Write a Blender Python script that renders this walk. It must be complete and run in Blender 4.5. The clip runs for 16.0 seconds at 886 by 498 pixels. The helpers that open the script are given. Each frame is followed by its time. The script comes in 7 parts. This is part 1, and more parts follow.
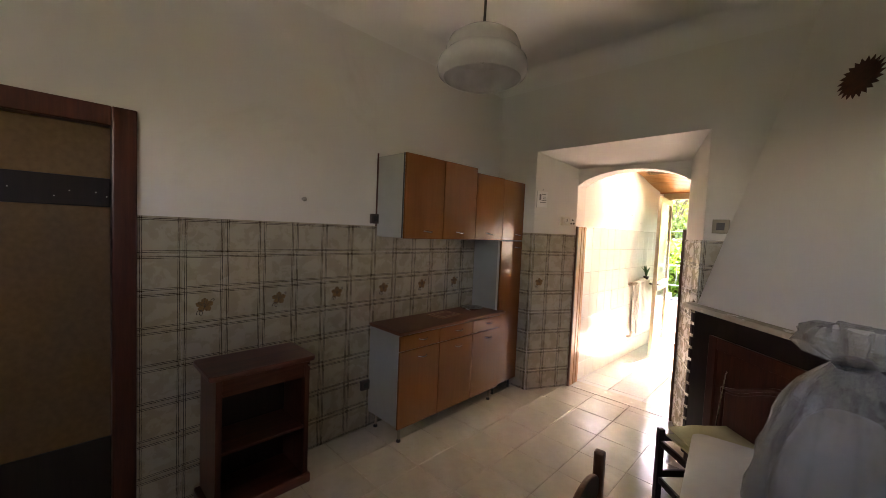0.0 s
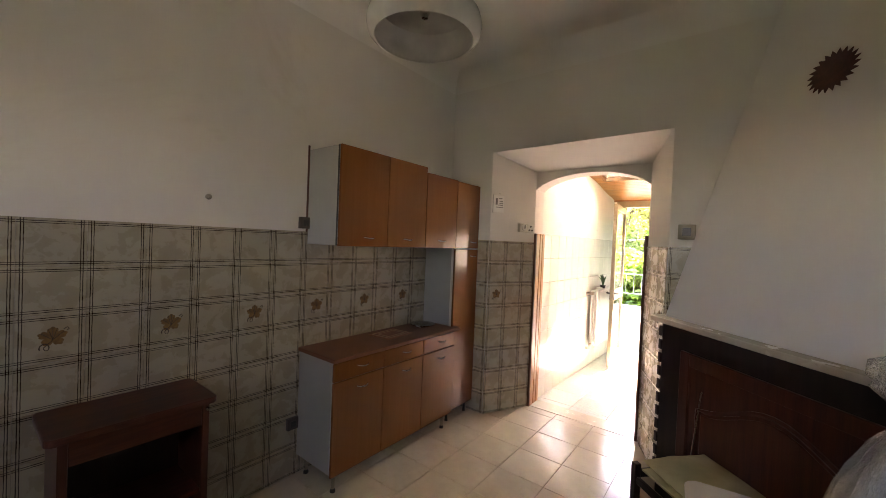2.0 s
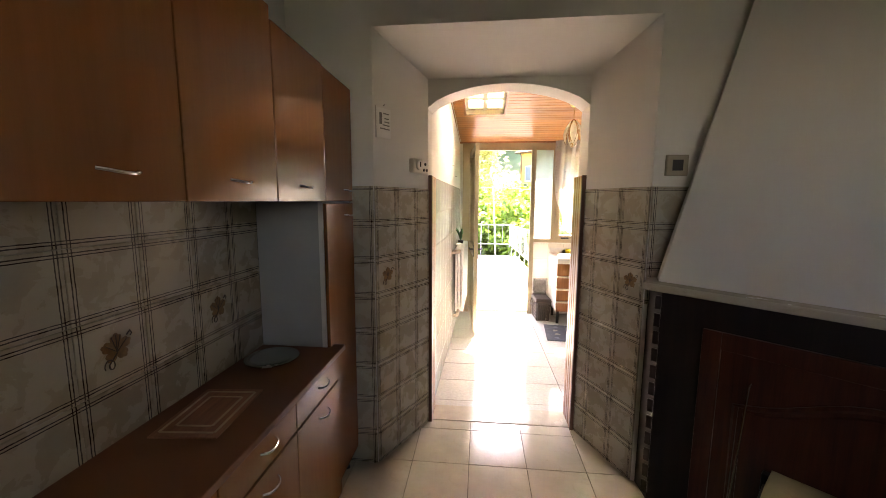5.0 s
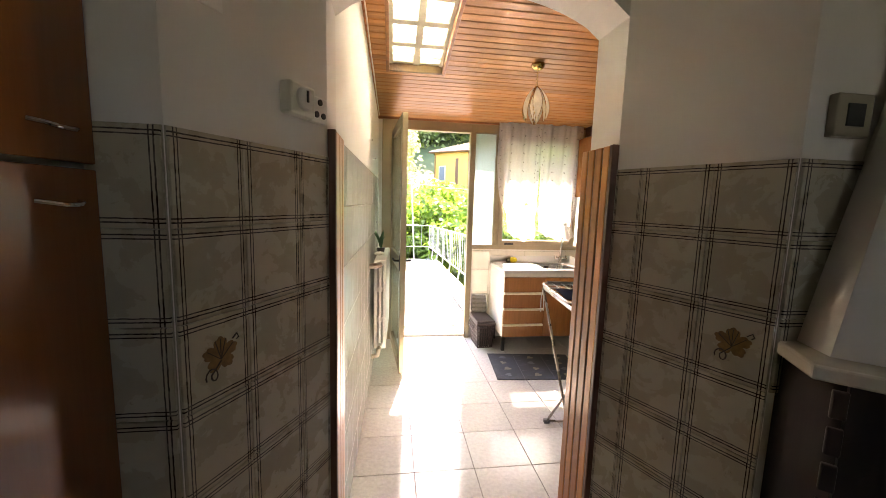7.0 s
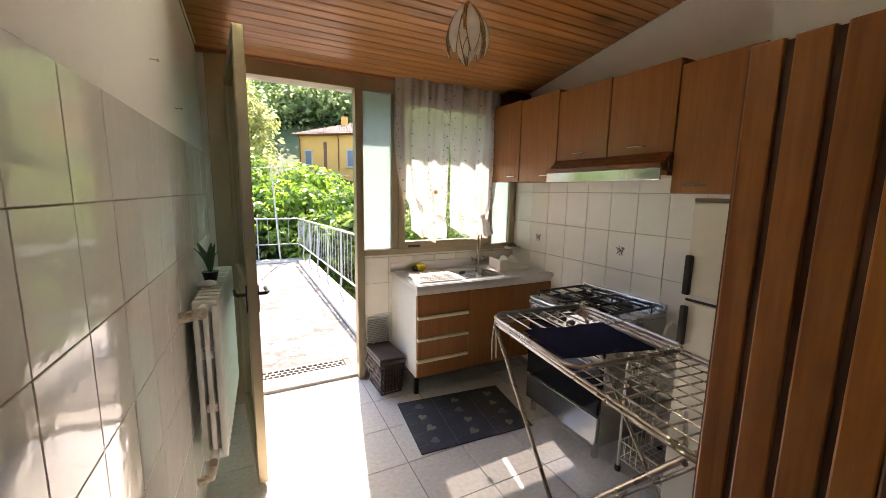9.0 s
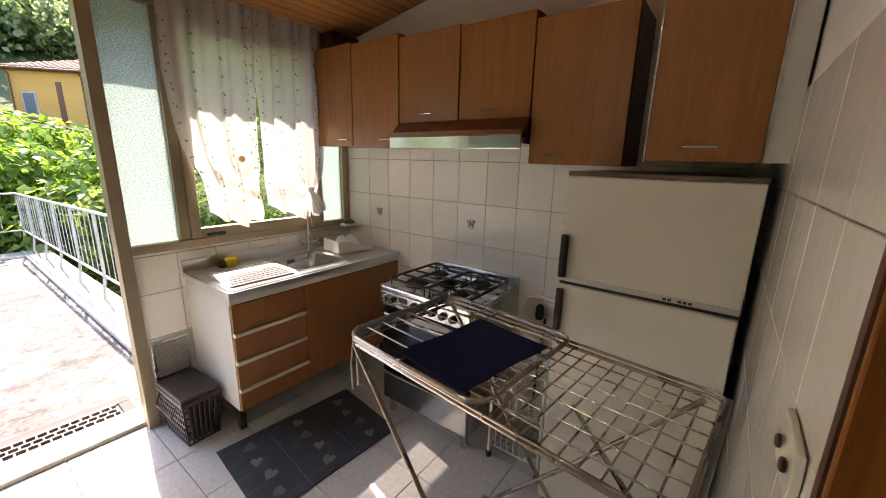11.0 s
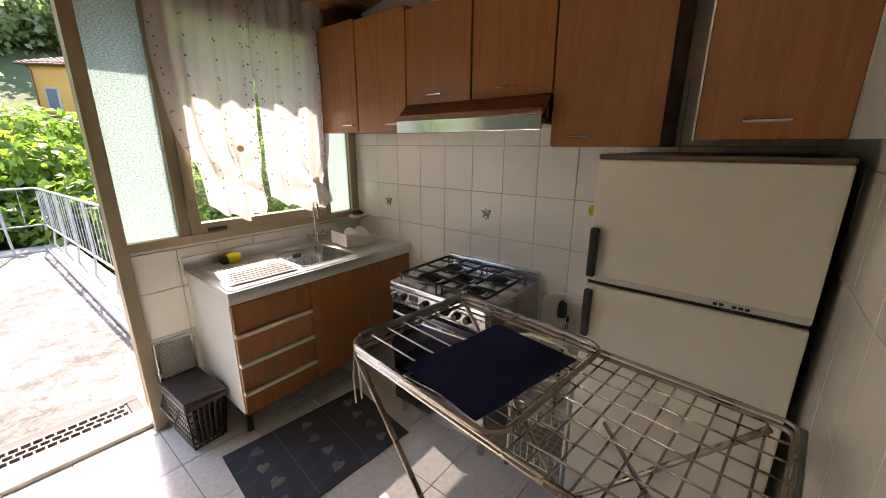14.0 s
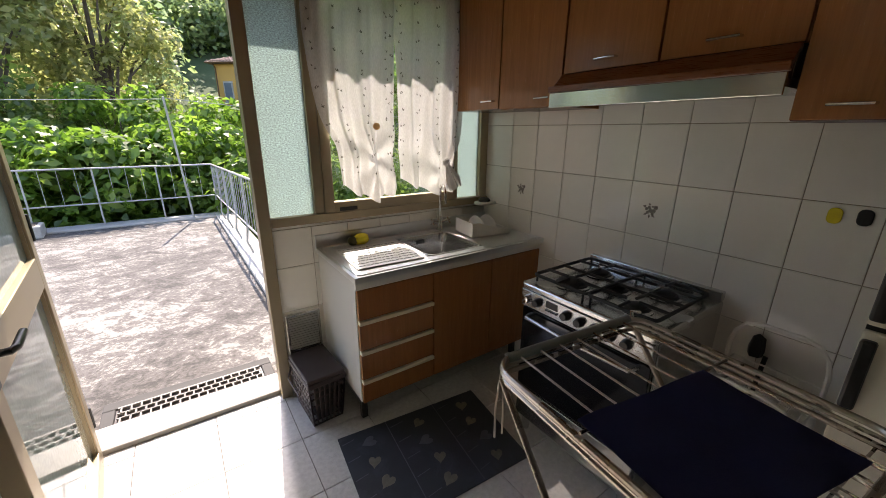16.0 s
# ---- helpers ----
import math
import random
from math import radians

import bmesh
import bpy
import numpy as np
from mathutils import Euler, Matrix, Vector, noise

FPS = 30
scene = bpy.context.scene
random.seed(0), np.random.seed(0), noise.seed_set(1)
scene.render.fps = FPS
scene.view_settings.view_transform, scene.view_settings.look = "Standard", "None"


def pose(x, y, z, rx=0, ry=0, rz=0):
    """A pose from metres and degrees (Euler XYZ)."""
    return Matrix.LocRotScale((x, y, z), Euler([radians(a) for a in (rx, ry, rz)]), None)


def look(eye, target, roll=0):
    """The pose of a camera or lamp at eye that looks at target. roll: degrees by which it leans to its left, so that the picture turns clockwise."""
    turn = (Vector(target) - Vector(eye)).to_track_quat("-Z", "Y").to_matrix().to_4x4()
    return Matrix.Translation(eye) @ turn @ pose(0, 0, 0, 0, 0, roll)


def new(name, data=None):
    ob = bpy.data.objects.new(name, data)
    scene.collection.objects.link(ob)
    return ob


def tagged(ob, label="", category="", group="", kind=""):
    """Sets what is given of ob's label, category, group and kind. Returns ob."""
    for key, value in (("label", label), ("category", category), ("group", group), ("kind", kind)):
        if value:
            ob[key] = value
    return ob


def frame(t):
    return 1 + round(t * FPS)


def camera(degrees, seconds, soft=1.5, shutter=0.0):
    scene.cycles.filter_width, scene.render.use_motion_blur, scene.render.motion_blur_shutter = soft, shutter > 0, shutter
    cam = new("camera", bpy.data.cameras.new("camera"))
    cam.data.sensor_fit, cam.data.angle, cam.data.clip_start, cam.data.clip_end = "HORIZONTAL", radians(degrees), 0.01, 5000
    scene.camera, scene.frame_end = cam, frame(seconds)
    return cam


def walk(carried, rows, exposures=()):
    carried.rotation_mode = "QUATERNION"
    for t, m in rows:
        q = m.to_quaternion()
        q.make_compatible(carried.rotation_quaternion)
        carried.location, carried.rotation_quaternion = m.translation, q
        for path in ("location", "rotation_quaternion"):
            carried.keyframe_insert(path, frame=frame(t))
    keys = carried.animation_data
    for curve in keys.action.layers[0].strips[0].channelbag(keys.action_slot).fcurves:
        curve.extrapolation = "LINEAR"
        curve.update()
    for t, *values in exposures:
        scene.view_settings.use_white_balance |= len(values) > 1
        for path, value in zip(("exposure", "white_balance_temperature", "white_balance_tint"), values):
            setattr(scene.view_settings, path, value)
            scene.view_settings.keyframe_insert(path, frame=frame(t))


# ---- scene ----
cam = camera(99.1, 16.0, soft=0.85)
PATH = [
    (0, (2.446, -3.326, 1.595), (1.053, -1.894, 1.492), 2.5),
    (0.5, (2.387, -3.349, 1.589), (0.974, -1.935, 1.551), 2.8),
    (1, (2.418, -3.296, 1.607), (1.018, -1.869, 1.602), 2.9),
    (1.5, (2.385, -3.209, 1.585), (1.065, -1.707, 1.575), 2.9),
    (2, (2.239, -2.989, 1.572), (1.014, -1.409, 1.532), 2.4),
    (2.5, (1.978, -2.873, 1.582), (0.877, -1.207, 1.487), 1.9),
    (3, (1.69, -2.883, 1.588), (0.731, -1.134, 1.445), 1.4),
    (3.5, (1.495, -2.774, 1.561), (0.706, -0.946, 1.366), 1.1),
    (4, (1.298, -2.521, 1.562), (0.716, -0.623, 1.32), 0.9),
    (6.3, (0.856, -1.281, 1.461), (1.013, 0.697, 1.218), 0.8),
    (6.5, (0.846, -1.155, 1.475), (1.033, 0.822, 1.233), 1.2),
    (7, (0.891, -0.813, 1.468), (1.163, 1.154, 1.224), 1.7),
    (7.5, (0.95, -0.471, 1.496), (1.332, 1.476, 1.246), 2.0),
    (8, (0.917, -0.124, 1.481), (1.425, 1.794, 1.227), 1.6),
    (8.5, (0.939, 0.119, 1.465), (1.612, 1.983, 1.198), 1.3),
    (9, (1.005, 0.334, 1.472), (1.897, 2.1, 1.177), 1.0),
    (9.5, (1.133, 0.532, 1.483), (2.289, 2.131, 1.159), 1.0),
    (10, (1.191, 0.679, 1.513), (2.574, 2.075, 1.14), 1.3),
    (12.3, (1.214, 0.784, 1.473), (2.817, 1.874, 0.978), 1.4),
    (12.5, (1.24, 0.781, 1.493), (2.834, 1.877, 0.988), 0.9),
    (13, (1.333, 0.796, 1.501), (2.926, 1.895, 0.993), 0.6),
    (13.5, (1.373, 0.82, 1.494), (2.934, 1.959, 0.98), 0.3),
    (14, (1.34, 0.852, 1.493), (2.84, 2.065, 0.963), 0.1),
    (14.5, (1.286, 0.851, 1.509), (2.689, 2.169, 0.965), -0.1),
    (15, (1.291, 0.893, 1.507), (2.579, 2.318, 0.946), -0.2),
    (15.5, (1.365, 0.989, 1.5), (2.546, 2.494, 0.917), 0.1),
    (16, (1.407, 1.147, 1.45), (2.5, 2.714, 0.857), 0.5),
]
walk(cam, [(t, look(eye, target, roll)) for t, eye, target, roll in PATH],
     [(0, 5.5, 8300, 33), (2, 5.6, 8300, 33), (4, 5.2, 8200, 31), (7, 4.5, 8000, 25), (9, 3.1, 7350, 21), (10, 2.85, 7300, 22), (12.5, 3.22, 7450, 23), (14.5, 2.75, 7250, 22), (16, 2.08, 6950, 18)])

# ---- world, sun and large lights ----
world = bpy.data.worlds.new("sky")
scene.world = world
world.use_nodes = True
wn = world.node_tree
sky = wn.nodes.new("ShaderNodeTexSky")
sky.sky_type = "NISHITA"
sky.sun_disc = False
sky.sun_elevation = radians(50)
sky.sun_rotation = 0.2
wn.links.new(sky.outputs[0], wn.nodes["Background"].inputs[0])
wn.nodes["Background"].inputs[1].default_value = 0.15

sun = new("sun", bpy.data.lights.new("sun", "SUN"))
sun.data.energy, sun.data.angle, sun.data.color = 3.1, radians(0.5), (1.0, 0.94, 0.85)
sun.matrix_world = look((0.196 * 20, 0.98 * 20, 1.19 * 20), (0, 0, 0))

# daylight in the opening of the window behind the walker, mostly thrown up by the bright ground outside
day = new("window_daylight", bpy.data.lights.new("window_daylight", "AREA"))
day.data.shape, day.data.size, day.data.size_y, day.data.energy = "RECTANGLE", 0.6, 0.45, 0.045
day.data.color = (1.0, 0.94, 0.86)
day.matrix_world = look((2.05, -5.06, 2.12), (1.75, -2.2, 3.9))

# sky light over the roof light
for i, (eye, tgt, w, h, e) in enumerate((((1.06, 1.71, 2.80), (1.06, 1.71, 0), 0.5, 1.0, 7.5),)):
    pane_light = new("sky_daylight", bpy.data.lights.new("sky_daylight", "AREA"))
    pane_light.data.shape, pane_light.data.size, pane_light.data.size_y, pane_light.data.energy = "RECTANGLE", w, h, e
    pane_light.data.color = (1.0, 0.97, 0.92)
    pane_light.matrix_world = look(eye, tgt)

# ---- geometry helpers ----


def box(bm, x0, x1, y0, y1, z0, z1):
    vs = [bm.verts.new((x, y, z)) for z in (z0, z1) for x, y in ((x0, y0), (x1, y0), (x1, y1), (x0, y1))]
    for f in ((3, 2, 1, 0), (4, 5, 6, 7), (0, 1, 5, 4), (1, 2, 6, 5), (2, 3, 7, 6), (3, 0, 4, 7)):
        bm.faces.new([vs[i] for i in f])
    return vs


def prism(bm, pts, z0, z1):
    """Upright prism on a counter-clockwise outline."""
    a = [bm.verts.new((x, y, z0)) for x, y in pts]
    b = [bm.verts.new((x, y, z1)) for x, y in pts]
    n = len(pts)
    bm.faces.new(a[::-1])
    bm.faces.new(b)
    for i in range(n):
        bm.faces.new((a[i], a[(i + 1) % n], b[(i + 1) % n], b[i]))


def slab(bm, pts, depth):
    """Outline in 3D, thickened by the vector depth."""
    d = Vector(depth)
    a = [bm.verts.new(p) for p in pts]
    b = [bm.verts.new(Vector(p) + d) for p in pts]
    n = len(pts)
    bm.faces.new(a[::-1])
    bm.faces.new(b)
    for i in range(n):
        bm.faces.new((a[i], a[(i + 1) % n], b[(i + 1) % n], b[i]))


def tube(bm, pts, r, seg=8, closed=False, r1=None):
    """Round bar swept along points, tapering to r1."""
    pts = [Vector(p) for p in pts]
    n = len(pts)
    rings = []
    up = None
    for i, p in enumerate(pts):
        if closed:
            t = (pts[(i + 1) % n] - pts[i - 1]).normalized()
        else:
            t = (pts[min(i + 1, n - 1)] - pts[max(i - 1, 0)]).normalized()
        if up is None:
            up = t.orthogonal().normalized()
        else:
            up = (up - t * up.dot(t))
            up = up.normalized() if up.length > 1e-6 else t.orthogonal().normalized()
        side = t.cross(up)
        rr = r if r1 is None else r + (r1 - r) * i / max(n - 1, 1)
        rings.append([bm.verts.new(p + (up * math.cos(a) + side * math.sin(a)) * rr) for a in (math.tau * k / seg for k in range(seg))])
    m = n if closed else n - 1
    for i in range(m):
        a, b = rings[i], rings[(i + 1) % n]
        for k in range(seg):
            bm.faces.new((a[k], a[(k + 1) % seg], b[(k + 1) % seg], b[k]))
    if not closed:
        bm.faces.new(rings[0][::-1])
        bm.faces.new(rings[-1])


def lathe(bm, prof, seg=24, at=(0, 0, 0)):
    """Turned shape: profile of (radius, z)."""
    c = Vector(at)
    rings = []
    for r, z in prof:
        if r < 1e-5:
            rings.append([bm.verts.new(c + Vector((0, 0, z)))])
        else:
            rings.append([bm.verts.new(c + Vector((r * math.cos(a), r * math.sin(a), z))) for a in (math.tau * k / seg for k in range(seg))])
    for a, b in zip(rings, rings[1:]):
        for k in range(seg):
            q = [a[k % len(a)], a[(k + 1) % len(a)], b[(k + 1) % len(b)], b[k % len(b)]]
            u = []
            for v in q:
                if v not in u:
                    u.append(v)
            if len(u) > 2:
                bm.faces.new(u)


def rounded(x0, x1, y0, y1, r, k=5):
    """Outline of a rectangle with round corners, counter-clockwise."""
    out = []
    for cx, cy, a0 in ((x1 - r, y0 + r, -90), (x1 - r, y1 - r, 0), (x0 + r, y1 - r, 90), (x0 + r, y0 + r, 180)):
        for i in range(k + 1):
            a = radians(a0 + 90 * i / k)
            out.append((cx + r * math.cos(a), cy + r * math.sin(a)))
    return out


def finish(bm, bev=0.0, seg=2, smooth=False):
    bmesh.ops.recalc_face_normals(bm, faces=bm.faces[:])
    if bev:
        es = [e for e in bm.edges if len(e.link_faces) == 2 and e.calc_face_angle(0) > 0.6]
        bmesh.ops.bevel(bm, geom=es, offset=bev, segments=seg, affect="EDGES", profile=0.5, clamp_overlap=True)
    for f in bm.faces:
        f.smooth = smooth


def part(name, bm, material, parent=None, label="", bev=0.0, smooth=False, at=None):
    finish(bm, bev, smooth=smooth)
    me = bpy.data.meshes.new(name)
    bm.to_mesh(me)
    bm.free()
    if smooth:
        me.set_sharp_from_angle(angle=radians(40))
    me.materials.append(material)
    ob = new(name, me)
    if parent is not None:
        ob.parent = parent
    if at is not None:
        ob.matrix_basis = at
    if label:
        tagged(ob, label)
    return ob


def boxes(*bs):
    bm = bmesh.new()
    for b in bs:
        box(bm, *b)
    return bm


def tubes(r, *lines, seg=8):
    bm = bmesh.new()
    for l in lines:
        tube(bm, l, r, seg)
    return bm


def turned(prof, seg=24, at=(0, 0, 0)):
    bm = bmesh.new()
    lathe(bm, prof, seg, at)
    return bm


def thing(name, label, category, m=None, group="", kind=""):
    ob = new(name)
    if m is not None:
        ob.matrix_basis = m
    return tagged(ob, label, category, group, kind)


def lone(ob, label, category, group="", kind=""):
    return tagged(ob, label, category, group, kind)


def share(name, mesh, parent, m):
    ob = new(name, mesh)
    ob.parent = parent
    ob.matrix_basis = m
    return ob


# ---- materials ----


def node(t, kind, **kw):
    n = t.nodes.new(kind)
    for k, v in kw.items():
        if k in n.inputs:
            n.inputs[k].default_value = v
    return n


def base(name):
    m = bpy.data.materials.new(name)
    m.use_nodes = True
    t = m.node_tree
    return m, t, t.nodes["Principled BSDF"]


def coords(t, which="Object", scale=(1, 1, 1)):
    c = t.nodes.new("ShaderNodeTexCoord")
    p = t.nodes.new("ShaderNodeMapping")
    p.inputs["Scale"].default_value = scale
    t.links.new(c.outputs[which], p.inputs["Vector"])
    return p.outputs[0]


def noise_tex(t, vec, scale, detail=4, rough=0.55, dist=0.0):
    n = node(t, "ShaderNodeTexNoise", Scale=scale, Detail=detail, Roughness=rough, Distortion=dist)
    t.links.new(vec, n.inputs["Vector"])
    return n.outputs["Fac"]


def ramp(t, fac, *stops):
    r = t.nodes.new("ShaderNodeValToRGB")
    e = r.color_ramp.elements
    while len(e) < len(stops):
        e.new(0.5)
    for el, (p, c) in zip(e, stops):
        el.position, el.color = p, (*c, 1)
    t.links.new(fac, r.inputs[0])
    return r.outputs[0]


def mixc(t, fac, a, b, mode="MIX"):
    n = t.nodes.new("ShaderNodeMix")
    n.data_type, n.blend_type = "RGBA", mode
    for sock, v in ((n.inputs[0], fac), (n.inputs[6], a), (n.inputs[7], b)):
        if hasattr(v, "is_linked"):
            t.links.new(v, sock)
        elif isinstance(v, tuple):
            sock.default_value = (*v, 1)
        else:
            sock.default_value = v
    return n.outputs[2]


def calc(t, op, a, b=0.0, c=0.0):
    n = t.nodes.new("ShaderNodeMath")
    n.operation = op
    for sock, v in zip(n.inputs, (a, b, c)):
        if hasattr(v, "is_linked"):
            t.links.new(v, sock)
        else:
            sock.default_value = v
    return n.outputs[0]


def bump(t, bsdf, height, strength=0.3, dist=0.002):
    b = node(t, "ShaderNodeBump", Strength=strength, Distance=dist)
    t.links.new(height, b.inputs["Height"])
    t.links.new(b.outputs[0], bsdf.inputs["Normal"])


def scaled(c, k):
    return tuple(min(1.0, x * k) for x in c)


def plain(name, col, rough=0.5, metal=0.0, var=0.12, big=3.0, fine=70.0, relief=0.15, dist=0.001, spec=0.5, stain=None, rand=0.0):
    """Surface with two scales of variation, optional stains and optional change from piece to piece."""
    m, t, b = base(name)
    v = coords(t)
    a = noise_tex(t, v, big, 5)
    f = noise_tex(t, v, fine, 3)
    c = ramp(t, a, (0.3, scaled(col, 1 - var)), (0.7, scaled(col, 1 + var * 0.6)))
    c = mixc(t, calc(t, "MULTIPLY", f, var), c, scaled(col, 0.6))
    if stain:
        s = ramp(t, noise_tex(t, v, stain[1], 6, 0.7, 0.6), (stain[2], (0, 0, 0)), (stain[2] + 0.15, (1, 1, 1)))
        c = mixc(t, calc(t, "MULTIPLY", s, stain[3] if len(stain) > 3 else 0.6), c, stain[0])
    if rand:
        o = t.nodes.new("ShaderNodeObjectInfo")
        k = calc(t, "ADD", calc(t, "MULTIPLY", o.outputs["Random"], rand), 1 - rand / 2)
        hs = node(t, "ShaderNodeHueSaturation")
        t.links.new(k, hs.inputs["Value"])
        t.links.new(c, hs.inputs["Color"])
        c = hs.outputs[0]
    t.links.new(c, b.inputs["Base Color"])
    r = calc(t, "ADD", calc(t, "MULTIPLY", a, 0.18), rough - 0.09)
    t.links.new(r, b.inputs["Roughness"])
    b.inputs["Metallic"].default_value = metal
    b.inputs["Specular IOR Level"].default_value = spec
    if relief:
        bump(t, b, f, relief, dist)
    return m


def wood(name, dark, light, axis=2, rough=0.4, ring=14.0, relief=0.1, knots=0.0, spec=0.5, island=0.0, rand=0.0):
    """Grain stretched along one axis of the object."""
    m, t, b = base(name)
    sc = [1.0, 1.0, 1.0]
    sc[axis] = 0.06
    v = coords(t, "Object", tuple(sc))
    if island or rand:
        if island:
            g = t.nodes.new("ShaderNodeNewGeometry").outputs["Random Per Island"]
        else:
            g = t.nodes.new("ShaderNodeObjectInfo").outputs["Random"]
        add = t.nodes.new("ShaderNodeVectorMath")
        add.operation = "ADD"
        cmb = t.nodes.new("ShaderNodeCombineXYZ")
        for i in range(3):
            t.links.new(calc(t, "MULTIPLY", g, 37.0 + 11 * i), cmb.inputs[i])
        t.links.new(v, add.inputs[0])
        t.links.new(cmb.outputs[0], add.inputs[1])
        v = add.outputs[0]
    big = noise_tex(t, v, ring, 3, 0.5, 1.2)
    fine = noise_tex(t, v, ring * 9, 4, 0.65)
    k = calc(t, "ADD", calc(t, "MULTIPLY", big, 0.65), calc(t, "MULTIPLY", fine, 0.35))
    c = ramp(t, k, (0.34, dark), (0.62, light))
    if knots:
        sc2 = [1.0, 1.0, 1.0]
        sc2[axis] = 0.45
        vo = node(t, "ShaderNodeTexVoronoi", Scale=knots)
        t.links.new(coords(t, "Object", tuple(sc2)), vo.inputs["Vector"])
        kn = ramp(t, vo.outputs["Distance"], (0.05, (1, 1, 1)), (0.13, (0, 0, 0)))
        c = mixc(t, calc(t, "MULTIPLY", kn, 0.75), c, scaled(dark, 0.35))
    if island or rand:
        hs = node(t, "ShaderNodeHueSaturation")
        amp = island or rand
        t.links.new(calc(t, "ADD", calc(t, "MULTIPLY", g, amp), 1 - amp / 2), hs.inputs["Value"])
        t.links.new(c, hs.inputs["Color"])
        c = hs.outputs[0]
    t.links.new(c, b.inputs["Base Color"])
    t.links.new(calc(t, "ADD", calc(t, "MULTIPLY", fine, 0.08), rough - 0.04), b.inputs["Roughness"])
    b.inputs["Specular IOR Level"].default_value = spec
    bump(t, b, fine, relief, 0.001)
    return m


def thin(name, col, clear=0.0, through_=0.5, gloss=0.0, rough=0.1, weave=0.0, relief=0.0, scale=60.0, stretch=(1, 1, 1), vary=(0.88, 1.06)):
    """Thin sheet that lets light through: cloth, leaves, obscured glass."""
    m, t, b = base(name)
    t.nodes.remove(b)
    out = t.nodes["Material Output"]
    v = coords(t, "Object", stretch)
    f = noise_tex(t, v, scale, 3)
    c = ramp(t, f, (0.3, scaled(col, vary[0])), (0.7, scaled(col, vary[1])))
    d = t.nodes.new("ShaderNodeBsdfDiffuse")
    l = t.nodes.new("ShaderNodeBsdfTranslucent")
    mx = node(t, "ShaderNodeMixShader", Fac=through_)
    for s, i in ((d, 1), (l, 2)):
        t.links.new(c, s.inputs["Color"])
        t.links.new(s.outputs[0], mx.inputs[i])
    res = mx.outputs[0]
    if clear:
        tr = t.nodes.new("ShaderNodeBsdfTransparent")
        m2 = node(t, "ShaderNodeMixShader", Fac=clear)
        t.links.new(res, m2.inputs[1])
        t.links.new(tr.outputs[0], m2.inputs[2])
        res = m2.outputs[0]
    if gloss:
        g = node(t, "ShaderNodeBsdfGlossy", Roughness=rough)
        fr = node(t, "ShaderNodeFresnel", IOR=1.45)
        m3 = t.nodes.new("ShaderNodeMixShader")
        t.links.new(calc(t, "MULTIPLY", fr.outputs[0], gloss), m3.inputs[0])
        t.links.new(res, m3.inputs[1])
        t.links.new(g.outputs[0], m3.inputs[2])
        res = m3.outputs[0]
        if relief:
            bp = node(t, "ShaderNodeBump", Strength=relief, Distance=0.002)
            t.links.new(f, bp.inputs["Height"])
            for s in (d, l, g):
                t.links.new(bp.outputs[0], s.inputs["Normal"])
    t.links.new(res, out.inputs[0])
    return m


def leaf_mat(name, dark, light, through_=0.45):
    m, t, b = base(name)
    t.nodes.remove(b)
    g = t.nodes.new("ShaderNodeNewGeometry").outputs["Random Per Island"]
    c = ramp(t, g, (0.0, dark), (0.55, tuple((a + b_) / 2 for a, b_ in zip(dark, light))), (1.0, light))
    big = noise_tex(t, coords(t), 0.5, 3)
    c = mixc(t, calc(t, "MULTIPLY", big, 0.5), c, scaled(dark, 0.8))
    d = t.nodes.new("ShaderNodeBsdfDiffuse")
    l = t.nodes.new("ShaderNodeBsdfTranslucent")
    s = node(t, "ShaderNodeBsdfGlossy", Roughness=0.45)
    mx = node(t, "ShaderNodeMixShader", Fac=through_)
    m2 = node(t, "ShaderNodeMixShader", Fac=0.04)
    t.links.new(c, d.inputs["Color"])
    t.links.new(c, l.inputs["Color"])
    t.links.new(d.outputs[0], mx.inputs[1])
    t.links.new(l.outputs[0], mx.inputs[2])
    t.links.new(mx.outputs[0], m2.inputs[1])
    t.links.new(s.outputs[0], m2.inputs[2])
    t.links.new(m2.outputs[0], t.nodes["Material Output"].inputs[0])
    return m


def clear_glass(name, tint=(0.95, 0.98, 0.97)):
    m, t, b = base(name)
    t.nodes.remove(b)
    tr = t.nodes.new("ShaderNodeBsdfTransparent")
    tr.inputs[0].default_value = (*tint, 1)
    g = node(t, "ShaderNodeBsdfGlossy", Roughness=0.02)
    fr = node(t, "ShaderNodeFresnel", IOR=1.45)
    mx = t.nodes.new("ShaderNodeMixShader")
    t.links.new(fr.outputs[0], mx.inputs[0])
    t.links.new(tr.outputs[0], mx.inputs[1])
    t.links.new(g.outputs[0], mx.inputs[2])
    t.links.new(mx.outputs[0], t.nodes["Material Output"].inputs[0])
    return m


def band(t, x, a, b):
    """1 where a < x < b."""
    return calc(t, "MULTIPLY", calc(t, "GREATER_THAN", x, a), calc(t, "LESS_THAN", x, b))


